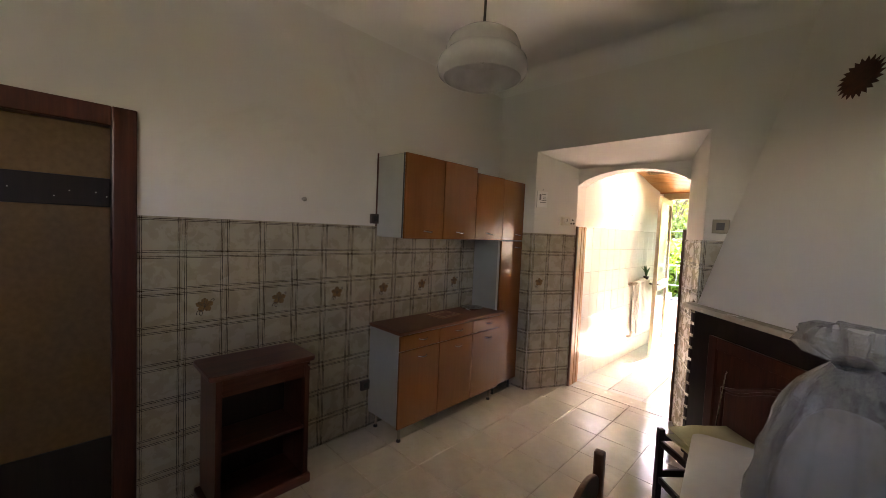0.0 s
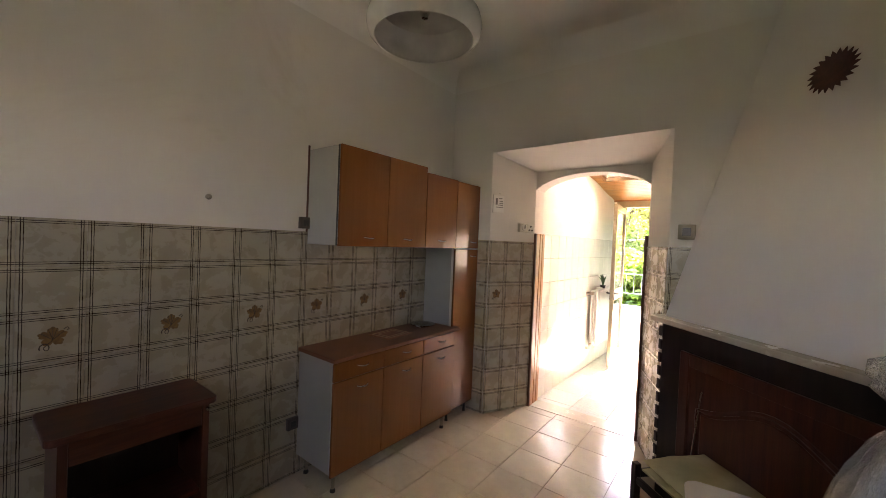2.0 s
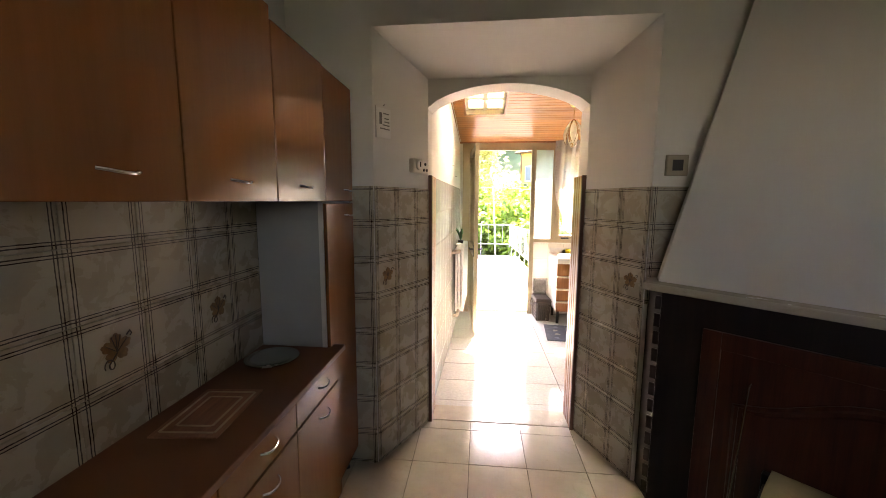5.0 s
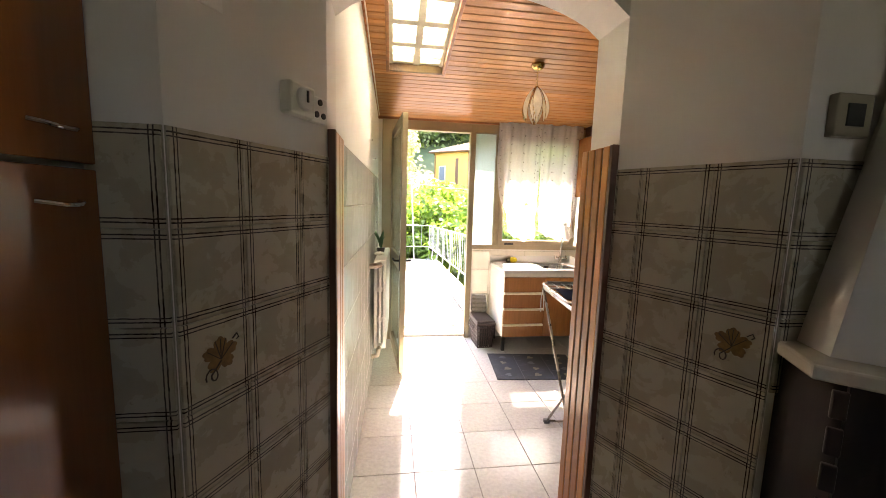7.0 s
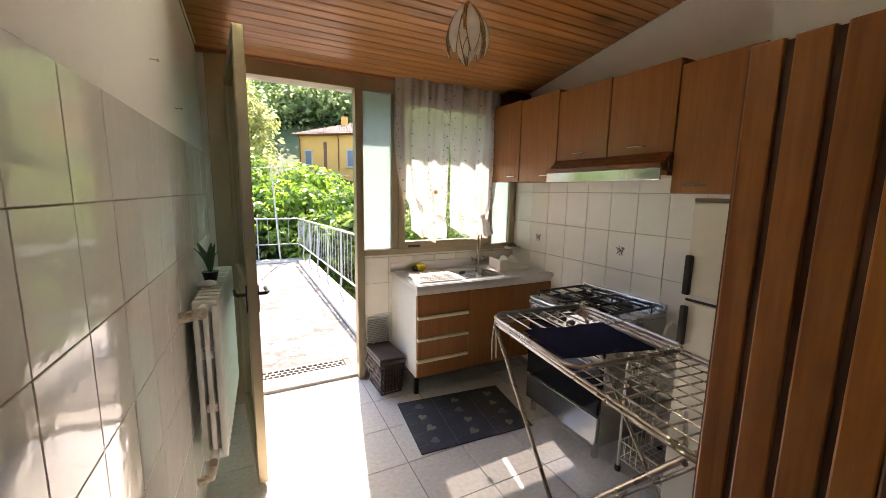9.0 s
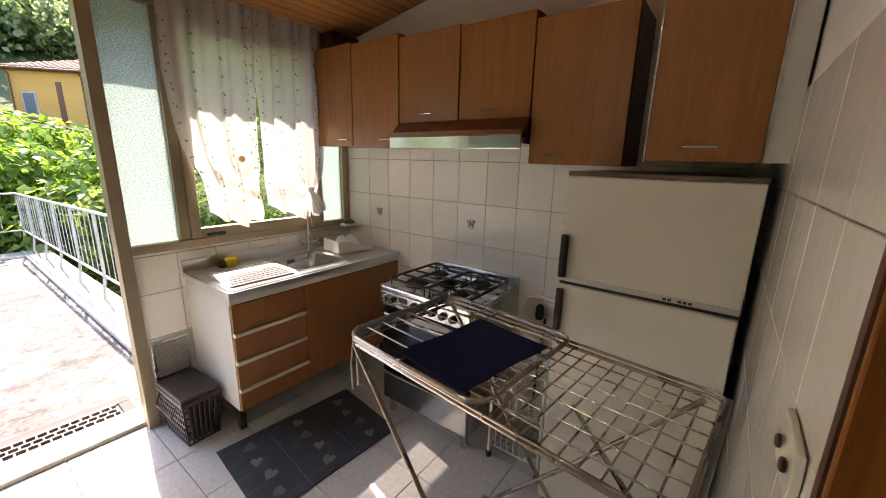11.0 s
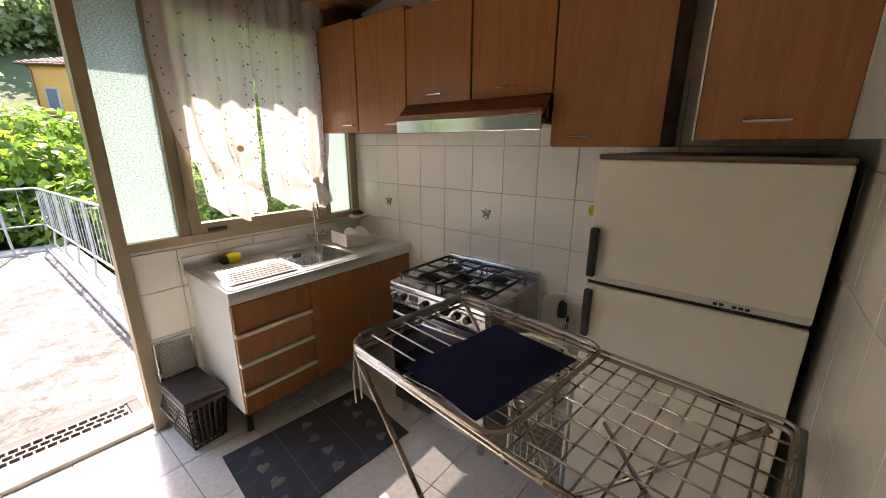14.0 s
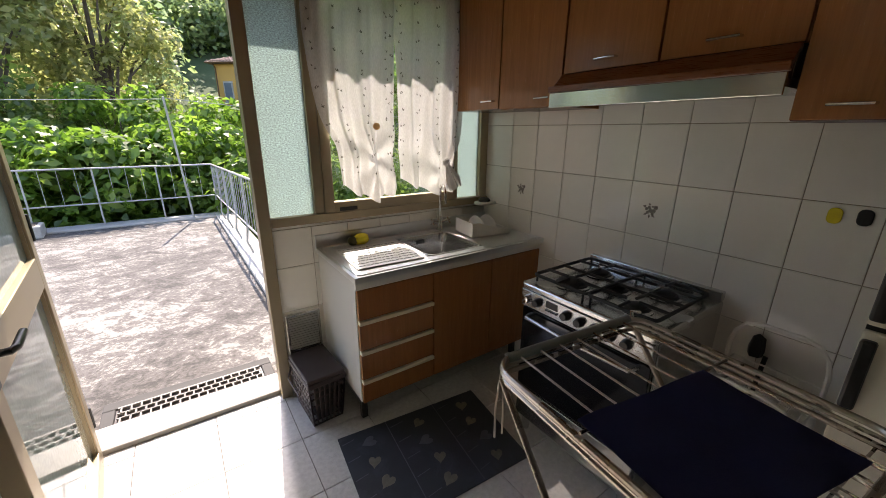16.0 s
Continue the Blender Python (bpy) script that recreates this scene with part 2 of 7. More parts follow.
def printed_tile(name):
    """Cream-green glazed tile with a printed double brown line inside its edge."""
    m, t, b = base(name)
    uv = t.nodes.new("ShaderNodeTexCoord").outputs["UV"]
    o = t.nodes.new("ShaderNodeObjectInfo").outputs["Random"]
    sep = t.nodes.new("ShaderNodeSeparateXYZ")
    t.links.new(uv, sep.inputs[0])
    v = coords(t)
    wob = calc(t, "MULTIPLY", calc(t, "SUBTRACT", noise_tex(t, v, 45, 2), 0.5), 0.012)
    mask = None
    for i in (0, 1):
        u = sep.outputs[i]
        d = calc(t, "ADD", calc(t, "MINIMUM", u, calc(t, "SUBTRACT", 1.0, u)), wob)
        for a, w in ((0.046, 0.016), (0.088, 0.014)):
            k = band(t, d, a, a + w)
            mask = k if mask is None else calc(t, "MAXIMUM", mask, k)
    off = t.nodes.new("ShaderNodeVectorMath")
    off.operation = "ADD"
    cmb = t.nodes.new("ShaderNodeCombineXYZ")
    t.links.new(calc(t, "MULTIPLY", o, 50.0), cmb.inputs[0])
    t.links.new(v, off.inputs[0])
    t.links.new(cmb.outputs[0], off.inputs[1])
    vein = noise_tex(t, off.outputs[0], 11, 5, 0.6, 0.4)
    c = ramp(t, vein, (0.3, (0.355, 0.315, 0.235)), (0.5, (0.38, 0.34, 0.257)), (0.75, (0.40, 0.362, 0.28)))
    flecks = ramp(t, noise_tex(t, off.outputs[0], 30, 4, 0.7, 0.8), (0.66, (0, 0, 0)), (0.72, (1, 1, 1)))
    c = mixc(t, calc(t, "MULTIPLY", flecks, 0.55), c, (0.20, 0.155, 0.095))
    worn = ramp(t, noise_tex(t, off.outputs[0], 70, 3), (0.3, (0.7, 0.7, 0.7)), (0.5, (1, 1, 1)))
    c = mixc(t, calc(t, "MULTIPLY", mask, worn), c, (0.030, 0.017, 0.010))
    hs = node(t, "ShaderNodeHueSaturation")
    t.links.new(calc(t, "ADD", calc(t, "MULTIPLY", o, 0.14), 0.93), hs.inputs["Value"])
    t.links.new(c, hs.inputs["Color"])
    t.links.new(hs.outputs[0], b.inputs["Base Color"])
    t.links.new(calc(t, "ADD", calc(t, "MULTIPLY", vein, 0.15), 0.2), b.inputs["Roughness"])
    bump(t, b, noise_tex(t, v, 9, 2), 0.12, 0.004)
    return m


def weathered(name):
    """Old concrete: pale worn patches over dark lichen, at three scales."""
    m, t, b = base(name)
    v = coords(t)
    big = noise_tex(t, v, 0.55, 4, 0.6, 0.4)
    mid = noise_tex(t, v, 5.0, 9, 0.75, 0.8)
    fine = noise_tex(t, v, 38, 5, 0.65)
    k = calc(t, "ADD", calc(t, "MULTIPLY", big, 0.35), calc(t, "ADD", calc(t, "MULTIPLY", mid, 0.46), calc(t, "MULTIPLY", fine, 0.22)))
    c = ramp(t, k, (0.43, (0.045, 0.040, 0.035)), (0.48, (0.085, 0.075, 0.067)), (0.525, (0.125, 0.112, 0.10)), (0.535, (0.205, 0.188, 0.168)), (0.64, (0.26, 0.24, 0.215)))
    t.links.new(c, b.inputs["Base Color"])
    b.inputs["Roughness"].default_value = 0.93
    bump(t, b, calc(t, "ADD", mid, fine), 0.6, 0.006)
    return m


plaster = plain("plaster", (0.74, 0.71, 0.66), 0.85, var=0.05, big=0.9, fine=120, relief=0.12, dist=0.002, stain=((0.50, 0.44, 0.36), 0.7, 0.60, 0.35))
plaster_b = plain("plaster_white", (0.80, 0.78, 0.73), 0.8, var=0.04, big=1.1, fine=110, relief=0.12, dist=0.002, stain=((0.6, 0.55, 0.45), 0.9, 0.62, 0.3))
ceil_white = plain("ceiling_paint", (0.78, 0.76, 0.72), 0.85, var=0.05, big=0.7, fine=90, relief=0.1, stain=((0.55, 0.5, 0.42), 0.6, 0.6, 0.3))
tile_a = printed_tile("printed_tile")
grout = plain("grout", (0.36, 0.33, 0.27), 0.9, var=0.2, big=8, fine=150)
tile_white = plain("white_wall_tile", (0.78, 0.755, 0.69), 0.08, var=0.04, big=5, fine=8, relief=0.3, dist=0.006, rand=0.05)
grout_w = plain("pale_grout", (0.36, 0.31, 0.24), 0.9, var=0.2, big=8, fine=150, stain=((0.3, 0.24, 0.16), 5, 0.55, 0.6))
floor_a_m = plain("beige_floor_tile", (0.52, 0.46, 0.37), 0.16, var=0.10, big=7, fine=60, relief=0.2, dist=0.002, stain=((0.36, 0.30, 0.22), 9, 0.55, 0.5), rand=0.08)
floor_b_m = plain("speckled_grey_floor_tile", (0.60, 0.585, 0.555), 0.12, var=0.14, big=45, fine=220, relief=0.04, dist=0.001, stain=((0.38, 0.37, 0.36), 130, 0.55, 0.6), rand=0.05)
joint = plain("floor_joint", (0.13, 0.11, 0.09), 0.95, var=0.2, big=6, fine=120)
marble = plain("threshold_marble", (0.56, 0.50, 0.40), 0.25, var=0.1, big=9, fine=60, relief=0.04, stain=((0.4, 0.33, 0.24), 8, 0.55, 0.5))
brown_lam = wood("brown_laminate", (0.212, 0.077, 0.022), (0.234, 0.087, 0.026), 2, 0.14, 26, 0.02)
brown_lam_y = wood("brown_laminate_flat", (0.175, 0.060, 0.021), (0.185, 0.065, 0.023), 1, 0.28, 26, 0.02)
cherry = wood("cherry_laminate", (0.255, 0.106, 0.033), (0.325, 0.138, 0.046), 2, 0.26, 30, 0.02)
white_lam = plain("white_laminate", (0.56, 0.55, 0.51), 0.4, var=0.05, big=4, fine=60, relief=0.05)
# white laminate again, darkened in colour for the dim light of the first room
dim_white_lam = plain("dimmed_white_laminate", (0.37, 0.375, 0.35), 0.45, var=0.08, big=4, fine=60, relief=0.05)
edge_white = plain("pale_edging", (0.72, 0.64, 0.47), 0.4, var=0.08, big=10)
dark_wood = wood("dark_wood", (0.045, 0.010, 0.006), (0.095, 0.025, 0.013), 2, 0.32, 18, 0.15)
dark_wood_y = wood("dark_wood_flat", (0.050, 0.012, 0.007), (0.11, 0.030, 0.015), 1, 0.3, 18, 0.15)
black_wood = wood("blackened_wood", (0.009, 0.005, 0.004), (0.02, 0.010, 0.008), 2, 0.45, 20, 0.15)
pine = wood("pine_jamb", (0.27, 0.088, 0.018), (0.46, 0.175, 0.042), 2, 0.32, 16, 0.12, knots=2.4, rand=0.25)
pine_end = wood("stained_pine_edge", (0.075, 0.028, 0.014), (0.13, 0.05, 0.022), 2, 0.45, 16, 0.12)
pine_ceil = wood("pine_boards", (0.28, 0.115, 0.032), (0.48, 0.215, 0.068), 0, 0.3, 15, 0.1, knots=2.2, island=0.3)
pine_beam = wood("pine_beam", (0.20, 0.075, 0.028), (0.36, 0.15, 0.055), 0, 0.4, 14, 0.15, knots=1.6)
chrome = plain("chrome", (0.72, 0.71, 0.69), 0.16, 1.0, var=0.05, big=6, fine=80, relief=0.02)
steel = plain("stainless_steel", (0.60, 0.60, 0.59), 0.25, 1.0, var=0.08, big=5, fine=120, relief=0.05)
brass = plain("brass", (0.60, 0.42, 0.16), 0.25, 1.0, var=0.12, big=8, fine=80, relief=0.05)
sink_steel = plain("brushed_sink_steel", (0.72, 0.72, 0.71), 0.36, 1.0, var=0.08, big=7, fine=140, relief=0.05)
alu = plain("bronze_aluminium", (0.40, 0.33, 0.22), 0.38, 0.75, var=0.08, big=5, fine=90, relief=0.04)
black_plastic = plain("black_plastic", (0.02, 0.019, 0.018), 0.38, var=0.2, big=9)
brown_plastic = plain("brown_plastic", (0.055, 0.040, 0.036), 0.45, var=0.15, big=9)
white_plastic = plain("white_plastic", (0.74, 0.72, 0.67), 0.35, var=0.05, big=9, relief=0.03)
cream_enamel = plain("cream_enamel", (0.70, 0.67, 0.58), 0.32, var=0.04, big=3, fine=200, relief=0.06, dist=0.0008)
white_enamel = plain("radiator_enamel", (0.72, 0.71, 0.67), 0.35, var=0.06, big=4, relief=0.05, stain=((0.4, 0.28, 0.18), 12, 0.68, 0.5))
cast_iron = plain("cast_iron", (0.025, 0.024, 0.023), 0.55, 0.2, var=0.2, big=12)
oven_glass = plain("black_oven_glass", (0.012, 0.012, 0.013), 0.08, var=0.1, relief=0)
concrete = weathered("weathered_concrete")
pale_concrete = plain("pale_concrete", (0.38, 0.355, 0.32), 0.85, var=0.15, big=3, fine=60, relief=0.3, dist=0.003, stain=((0.27, 0.24, 0.2), 4, 0.55, 0.6))
rail_paint = plain("worn_rail_paint", (0.36, 0.35, 0.32), 0.6, 0.0, var=0.2, big=9, stain=((0.20, 0.12, 0.07), 14, 0.58, 0.6))
opal = thin("opal_glass", (0.86, 0.85, 0.82), 0.0, 0.42, 0.6, 0.08, scale=10)
petal_glass = thin("etched_petal_glass", (0.88, 0.85, 0.74), 0.08, 0.6, 0.9, 0.15, scale=30)
frost = thin("obscured_glass", (0.60, 0.71, 0.68), 0.06, 0.8, 1.0, 0.08, relief=1.0, scale=120, stretch=(1, 1, 1.7), vary=(0.55, 1.35))
door_glass = thin("obscured_door_glass", (0.64, 0.79, 0.75), 0.10, 0.82, 1.6, 0.03, relief=0.05, scale=60)
amber_glass = thin("amber_patterned_glass", (0.26, 0.155, 0.075), 0.0, 0.35, 1.0, 0.2, relief=0.3, scale=40)
block_glass = thin("glass_block", (0.80, 0.84, 0.78), 0.0, 0.9, 0.8, 0.1, relief=0.4, scale=40)
pane_glass = clear_glass("window_glass")

# ---- structure: first room ----
HA = 3.17                     # height of the first room
XE, YS = 3.3, -5.0            # its far walls
RL = ((0.455, 0.0), (0.687, 0.447))   # splayed reveals of the doorway
RR = ((1.873, 0.0), (1.675, 0.447))
YB = 0.64                     # face of the dividing wall in the second room

bm = boxes((-0.2, XE + 0.2, YS - 0.2, 0.62, -0.12, -0.008))
floor_a = lone(part("floor", bm, joint), "beige glazed tile floor with dark joints", "floor", kind="structure")

# west wall with the glazed door's opening
bm = boxes((-0.2, 0, -3.04, YB, 0, HA + 0.1), (-0.2, 0, YS - 0.2, -4.0, 0, HA + 0.1), (-0.2, 0, -4.0, -3.04, 2.114, HA + 0.1))
wall_west = lone(part("wall_west", bm, plaster), "aged off-white plaster wall over printed tile wainscot", "wall", kind="structure")
bm = boxes((XE, XE + 0.2, YS - 0.2, YB, 0, HA + 0.1))
lone(part("wall_east", bm, plaster), "plain off-white plaster wall", "wall", kind="structure")
bm = boxes((0, 1.72, YS - 0.2, YS, 0, HA + 0.1), (2.38, XE, YS - 0.2, YS, 0, HA + 0.1), (1.72, 2.38, YS - 0.2, YS, 0, 1.87), (1.72, 2.38, YS - 0.2, YS, 2.37, HA + 0.1))
lone(part("wall_south", bm, plaster), "plain off-white plaster wall with a small high window opening", "wall", kind="structure")

# thick wall with splayed doorway and flat arch
bm = bmesh.new()
prism(bm, [(0, 0), RL[0], RL[1], (0.687, YB), (-0.0, YB)], 0, HA + 0.1)
prism(bm, [RR[0], (XE, 0), (XE, YB), (1.675, YB), RR[1]], 0, HA + 0.1)
ts = [bm.verts.new(p) for p in ((0.455, 0, 2.40), (1.873, 0, 2.41), (1.675, 0.447, 2.275), (0.687, 0.447, 2.275))]
tt = [bm.verts.new(p) for p in ((0.455, 0, HA + 0.1), (1.873, 0, HA + 0.1), (1.675, 0.447, HA + 0.1), (0.687, 0.447, HA + 0.1))]
bm.faces.new(ts[::-1])
bm.faces.new(tt)
for i in range(4):
    bm.faces.new((ts[i], ts[(i + 1) % 4], tt[(i + 1) % 4], tt[i]))
# arch: spring 2.10, crown 2.24
n = 18
low = []
for i in range(n + 1):
    u = i / n
    x = 0.687 + 0.988 * u
    low.append((x, 2.105 + 0.135 * (1 - (2 * u - 1) ** 2) ** 0.75))
for (xa, za), (xb, zb) in zip(low, low[1:]):
    slab(bm, [(xa, 0.447, za), (xb, 0.447, zb), (xb, 0.447, HA + 0.1), (xa, 0.447, HA + 0.1)], (0, YB - 0.447, 0))
bmesh.ops.remove_doubles(bm, verts=bm.verts[:], dist=0.0005)
wall_north = lone(part("wall_north", bm, plaster), "thick off-white plaster wall with a splayed arched doorway", "wall", kind="structure")

bm = boxes((-0.2, XE + 0.2, YS - 0.2, YB, HA, HA + 0.15))
lone(part("ceiling", bm, ceil_white), "off-white painted plaster ceiling with a coved edge", "ceiling", kind="structure")
bm = bmesh.new()
R = 0.16
for a, b_ in (((0, YS), (0, 0)), ((0, 0), (XE, 0)), ((XE, 0), (XE, YS))):
    d = (Vector((*b_, 0)) - Vector((*a, 0))).normalized()
    nrm = Vector((d.y, -d.x, 0))
    arc = [(0.0, -R)] + [(R - R * math.cos(k * math.pi / 16), -R + R * math.sin(k * math.pi / 16)) for k in range(1, 9)] + [(0.0, 0.0)]
    p0, p1 = Vector((*a, HA)), Vector((*b_, HA))
    va = [bm.verts.new(p0 + nrm * s + Vector((0, 0, z))) for s, z in arc]
    vb = [bm.verts.new(p1 + nrm * s + Vector((0, 0, z))) for s, z in arc]
    for i in range(len(arc) - 2):
        bm.faces.new((va[i], va[i + 1], vb[i + 1], vb[i]))
lone(part("ceiling_cove", bm, ceil_white, smooth=True), "rounded plaster cove between wall and ceiling", "cove", kind="structure")

# ---- structure: second room ----
XR = 3.155                    # face of the cooker wall
YW = 3.15                     # inner face of the glazed wall


def zc(y):
    """Height of the sloping ceiling."""
    return 2.29 + 0.163 * (3.15 - y)


LW = ((0.687, YB), (0.752, 3.22))     # left wall, slightly out of square
bm = boxes((0.4, 3.4, 0.62, 3.24, -0.12, -0.008))
floor_b = lone(part("floor_kitchen", bm, joint), "speckled grey tile floor with dark joints", "floor", kind="structure")
bm = bmesh.new()
prism(bm, [LW[0], LW[1], (0.45, 3.22), (0.45, YB)], 0, 2.95)
wall_left = lone(part("wall_kitchen_west", bm, plaster_b), "white plaster wall over glossy white tiles", "wall", kind="structure")
bm = boxes((XR, XR + 0.2, YB, 3.3, 0, 2.95))
wall_right = lone(part("wall_kitchen_east", bm, plaster_b), "white plaster wall over glossy white tiles", "wall", kind="structure")
bm = boxes((1.745, XR, YW, YW + 0.13, 0, 0.985))
wall_sill = lone(part("wall_kitchen_north", bm, plaster_b), "low white tiled wall under the glazing", "wall", kind="structure")
bm = boxes((0.45, 0.79, YW, YW + 0.12, 0, 2.4), (0.45, 3.4, YW + 0.01, YW + 0.12, 2.33, 2.6))
lone(part("wall_kitchen_corner", bm, plaster_b), "white plaster beside and above the glazing", "wall", kind="structure")

# boarded sloping ceiling with the opening for the glass blocks
SKX, SKY = (0.85, 1.27), (1.22, 2.20)
bm = bmesh.new()
pitch, y = 0.064, 0.60
while y < 3.14:
    y1 = min(y + pitch - 0.006, 3.14)
    for xa, xb in ((0.62, SKX[0]), (SKX[1], XR + 0.02)) if SKY[0] - 0.03 < y < SKY[1] - 0.03 else ((0.62, XR + 0.02),):
        za, zb, ch = zc(y), zc(y1), 0.004
        prof = [(y, za + ch), (y + ch, za), (y1 - ch, zb), (y1, zb + ch), (y1, zb + 0.02), (y, za + 0.02)]
        a = [bm.verts.new((xa, py, pz)) for py, pz in prof]
        b_ = [bm.verts.new((xb, py, pz)) for py, pz in prof]
        bm.faces.new(a[::-1])
        bm.faces.new(b_)
        for i in range(6):
            bm.faces.new((a[i], a[(i + 1) % 6], b_[(i + 1) % 6], b_[i]))
    y += pitch
ceil_b = lone(part("ceiling_boards", bm, pine_ceil), "varnished pine board ceiling sloping to the window", "ceiling", kind="structure")
# roof above, open over the glass blocks
bm = bmesh.new()
for xa, xb, ya, yb in ((0.3, SKX[0], 0.4, 3.53), (SKX[1], 3.5, 0.4, 3.53), (SKX[0], SKX[1], 0.4, SKY[0]), (SKX[0], SKX[1], SKY[1], 3.53)):
    slab(bm, [(xa, ya, zc(ya) + 0.025), (xb, ya, zc(ya) + 0.025), (xb, yb, zc(yb) + 0.025), (xa, yb, zc(yb) + 0.025)], (0, 0, 0.11))
roof = lone(part("roof", bm, pale_concrete), "low sloping roof slab with an eave over the door", "roof", kind="structure")

# glazed wall: bronze aluminium frame
glazing = thing("window_1", "bronze aluminium glazing with obscured side lights and a sash", "window", kind="structure")
ZT = 2.19
bm = boxes((0.79, 0.902, YW - 0.03, YW + 0.05, 0.0, ZT + 0.09), (1.692, 1.748, YW - 0.03, YW + 0.05, 0.0, ZT + 0.09), (1.972, 2.022, YW - 0.02, YW + 0.05, 1.03, ZT),
           (2.865, 2.90, YW - 0.02, YW + 0.05, 1.03, ZT), (3.085, XR, YW - 0.02, YW + 0.05, 1.03, ZT), (1.748, XR, YW - 0.035, YW + 0.06, 0.985, 1.03),
           (0.902, 1.692, YW - 0.03, YW + 0.05, ZT, ZT + 0.09), (1.748, XR, YW - 0.03, YW + 0.05, ZT, ZT + 0.09))
part("frame", bm, alu, glazing, bev=0.003)
bm = boxes((2.022, 2.075, YW - 0.03, YW + 0.02, 1.03, ZT), (2.82, 2.865, YW - 0.03, YW + 0.02, 1.03, ZT), (2.075, 2.82, YW - 0.03, YW + 0.02, 1.03, 1.085), (2.075, 2.82, YW - 0.03, YW + 0.02, 2.13, ZT))
part("sash", bm, alu, glazing, bev=0.003)
for nm, xa, xb, mt in (("obscured_pane", 1.748, 1.972, frost), ("pane", 2.075, 2.82, pane_glass), ("obscured_pane", 2.90, 3.085, frost)):
    part(nm, boxes((xa, xb, YW + 0.008, YW + 0.012, 1.03, ZT)), mt, glazing).visible_shadow = mt is not pane_glass
part("track", boxes((2.10, 2.20, YW - 0.034, YW - 0.028, 1.035, 1.055)), black_plastic, glazing)

beam = lone(part("trim", boxes((0.72, XR, YW - 0.045, YW + 0.06, ZT + 0.09, 2.345)), pine_beam, bev=0.006), "knotty pine beam above the glazing", "beam", kind="structure")
bm = boxes((2.93, XR, YW - 0.16, YW - 0.046, 2.20, 2.30))
lone(part("trim_block", bm, dark_wood_y, bev=0.004), "dark-stained timber block in the ceiling corner", "beam", kind="structure")

sill = lone(part("threshold", boxes((0.86, 1.75, YW + 0.03, YW + 0.22, -0.06, 0.025)), pale_concrete, bev=0.006), "worn pale stone door sill", "threshold", kind="structure")
lone(part("threshold_inner", boxes((0.695, 1.668, 0.47, 0.66, -0.06, 0.004)), marble, bev=0.002), "cream marble strip in the doorway", "threshold", kind="structure")

# pine lining of the doorway
for side, x0, x1 in (("left", 0.689, 0.715), ("right", 1.647, 1.673)):
    jamb = thing("door_jamb", "knotty pine plank lining of the arched doorway", "door jamb", group="doorway linings", kind="structure")
    edge_bm = boxes((x0, x1, 0.438, 0.458, 0.0, 1.686))
    part("edge", edge_bm, pine_end, jamb, "dark-stained front edge", bev=0.003)
    ys = (0.4585, 0.535, 0.595, 0.655) if side == "left" else (0.4585, 0.508, 0.56, 0.61, 0.66)
    for a, b_ in zip(ys, ys[1:]):
        dx = 0.002 if side == "left" else -0.002
        part("plank", boxes((x0 + max(dx, 0), x1 + min(dx, 0), a, b_ - 0.009, 0.0, 1.684)), pine, jamb, bev=0.003)
    part("backing", boxes((x0 + 0.004, x1 - 0.006, 0.459, ys[-1] - 0.006, 0.0, 1.68)), pine_end, jamb, "dark grooves between the planks")

# ---- things: first room ----


def bow_handle(parent, x, y, z, w=0.085, metal=chrome, along="y"):
    """Curved pull on a front that faces +x."""
    bm = bmesh.new()
    pts = []
    for i in range(9):
        u = -1 + 2 * i / 8
        pts.append((x + 0.022 * (1 - u * u) ** 0.5 if abs(u) < 1 else x, y + u * w / 2, z - 0.006 * (1 - u * u)))
    tube(bm, pts, 0.0042, 8)
    return part("handle", bm, metal, parent, "bright metal bow handle", smooth=True)


# low sideboard on chrome legs
side = thing("base_cabinet", "brown laminate base cabinet with white side panels on thin legs", "cabinet")
Y0, Y1 = -1.600, -0.372
part("body", boxes((0.004, 0.36, Y0, Y1, 0.13, 0.815)), dim_white_lam, side, "off-white laminate carcass", bev=0.002)
part("worktop", boxes((0.002, 0.394, Y0 - 0.012, -0.318, 0.817, 0.842)), plain("brown_worktop", (0.18, 0.066, 0.026), 0.5, var=0.05, big=2.5, fine=160, relief=0, spec=0.35), side, "brown laminate worktop with a dark edge", bev=0.004)
for i in range(3):
    a = Y0 + i * 0.409 + 0.003
    b_ = a + 0.403
    dr = part("drawer_front", boxes((0.361, 0.378, a, b_, 0.697, 0.806)), brown_lam, side, bev=0.002)
    bow_handle(dr, 0.378, (a + b_) / 2 + 0.02, 0.765)
    d = part("door", boxes((0.361, 0.378, a, b_, 0.115, 0.690)), brown_lam, side, bev=0.002)
    bow_handle(d, 0.378, (a + b_) / 2 + 0.02, 0.632)
for x, y in ((0.34, Y0 + 0.05 - 0.09 * 0), (0.34, Y1 - 0.09), (0.05, Y0 + 0.05), (0.05, Y1 - 0.09)):
    leg = part("leg", turned([(0.0, 0.02), (0.011, 0.02), (0.011, 0.13), (0.0, 0.13)], 12, (x, y, 0)), chrome, side, smooth=True)
    part("foot", turned([(0.0, 0.0), (0.017, 0.0), (0.017, 0.012), (0.011, 0.022), (0.0, 0.022)], 12, (x, y, 0)), black_plastic, leg, "black plastic foot", smooth=True)

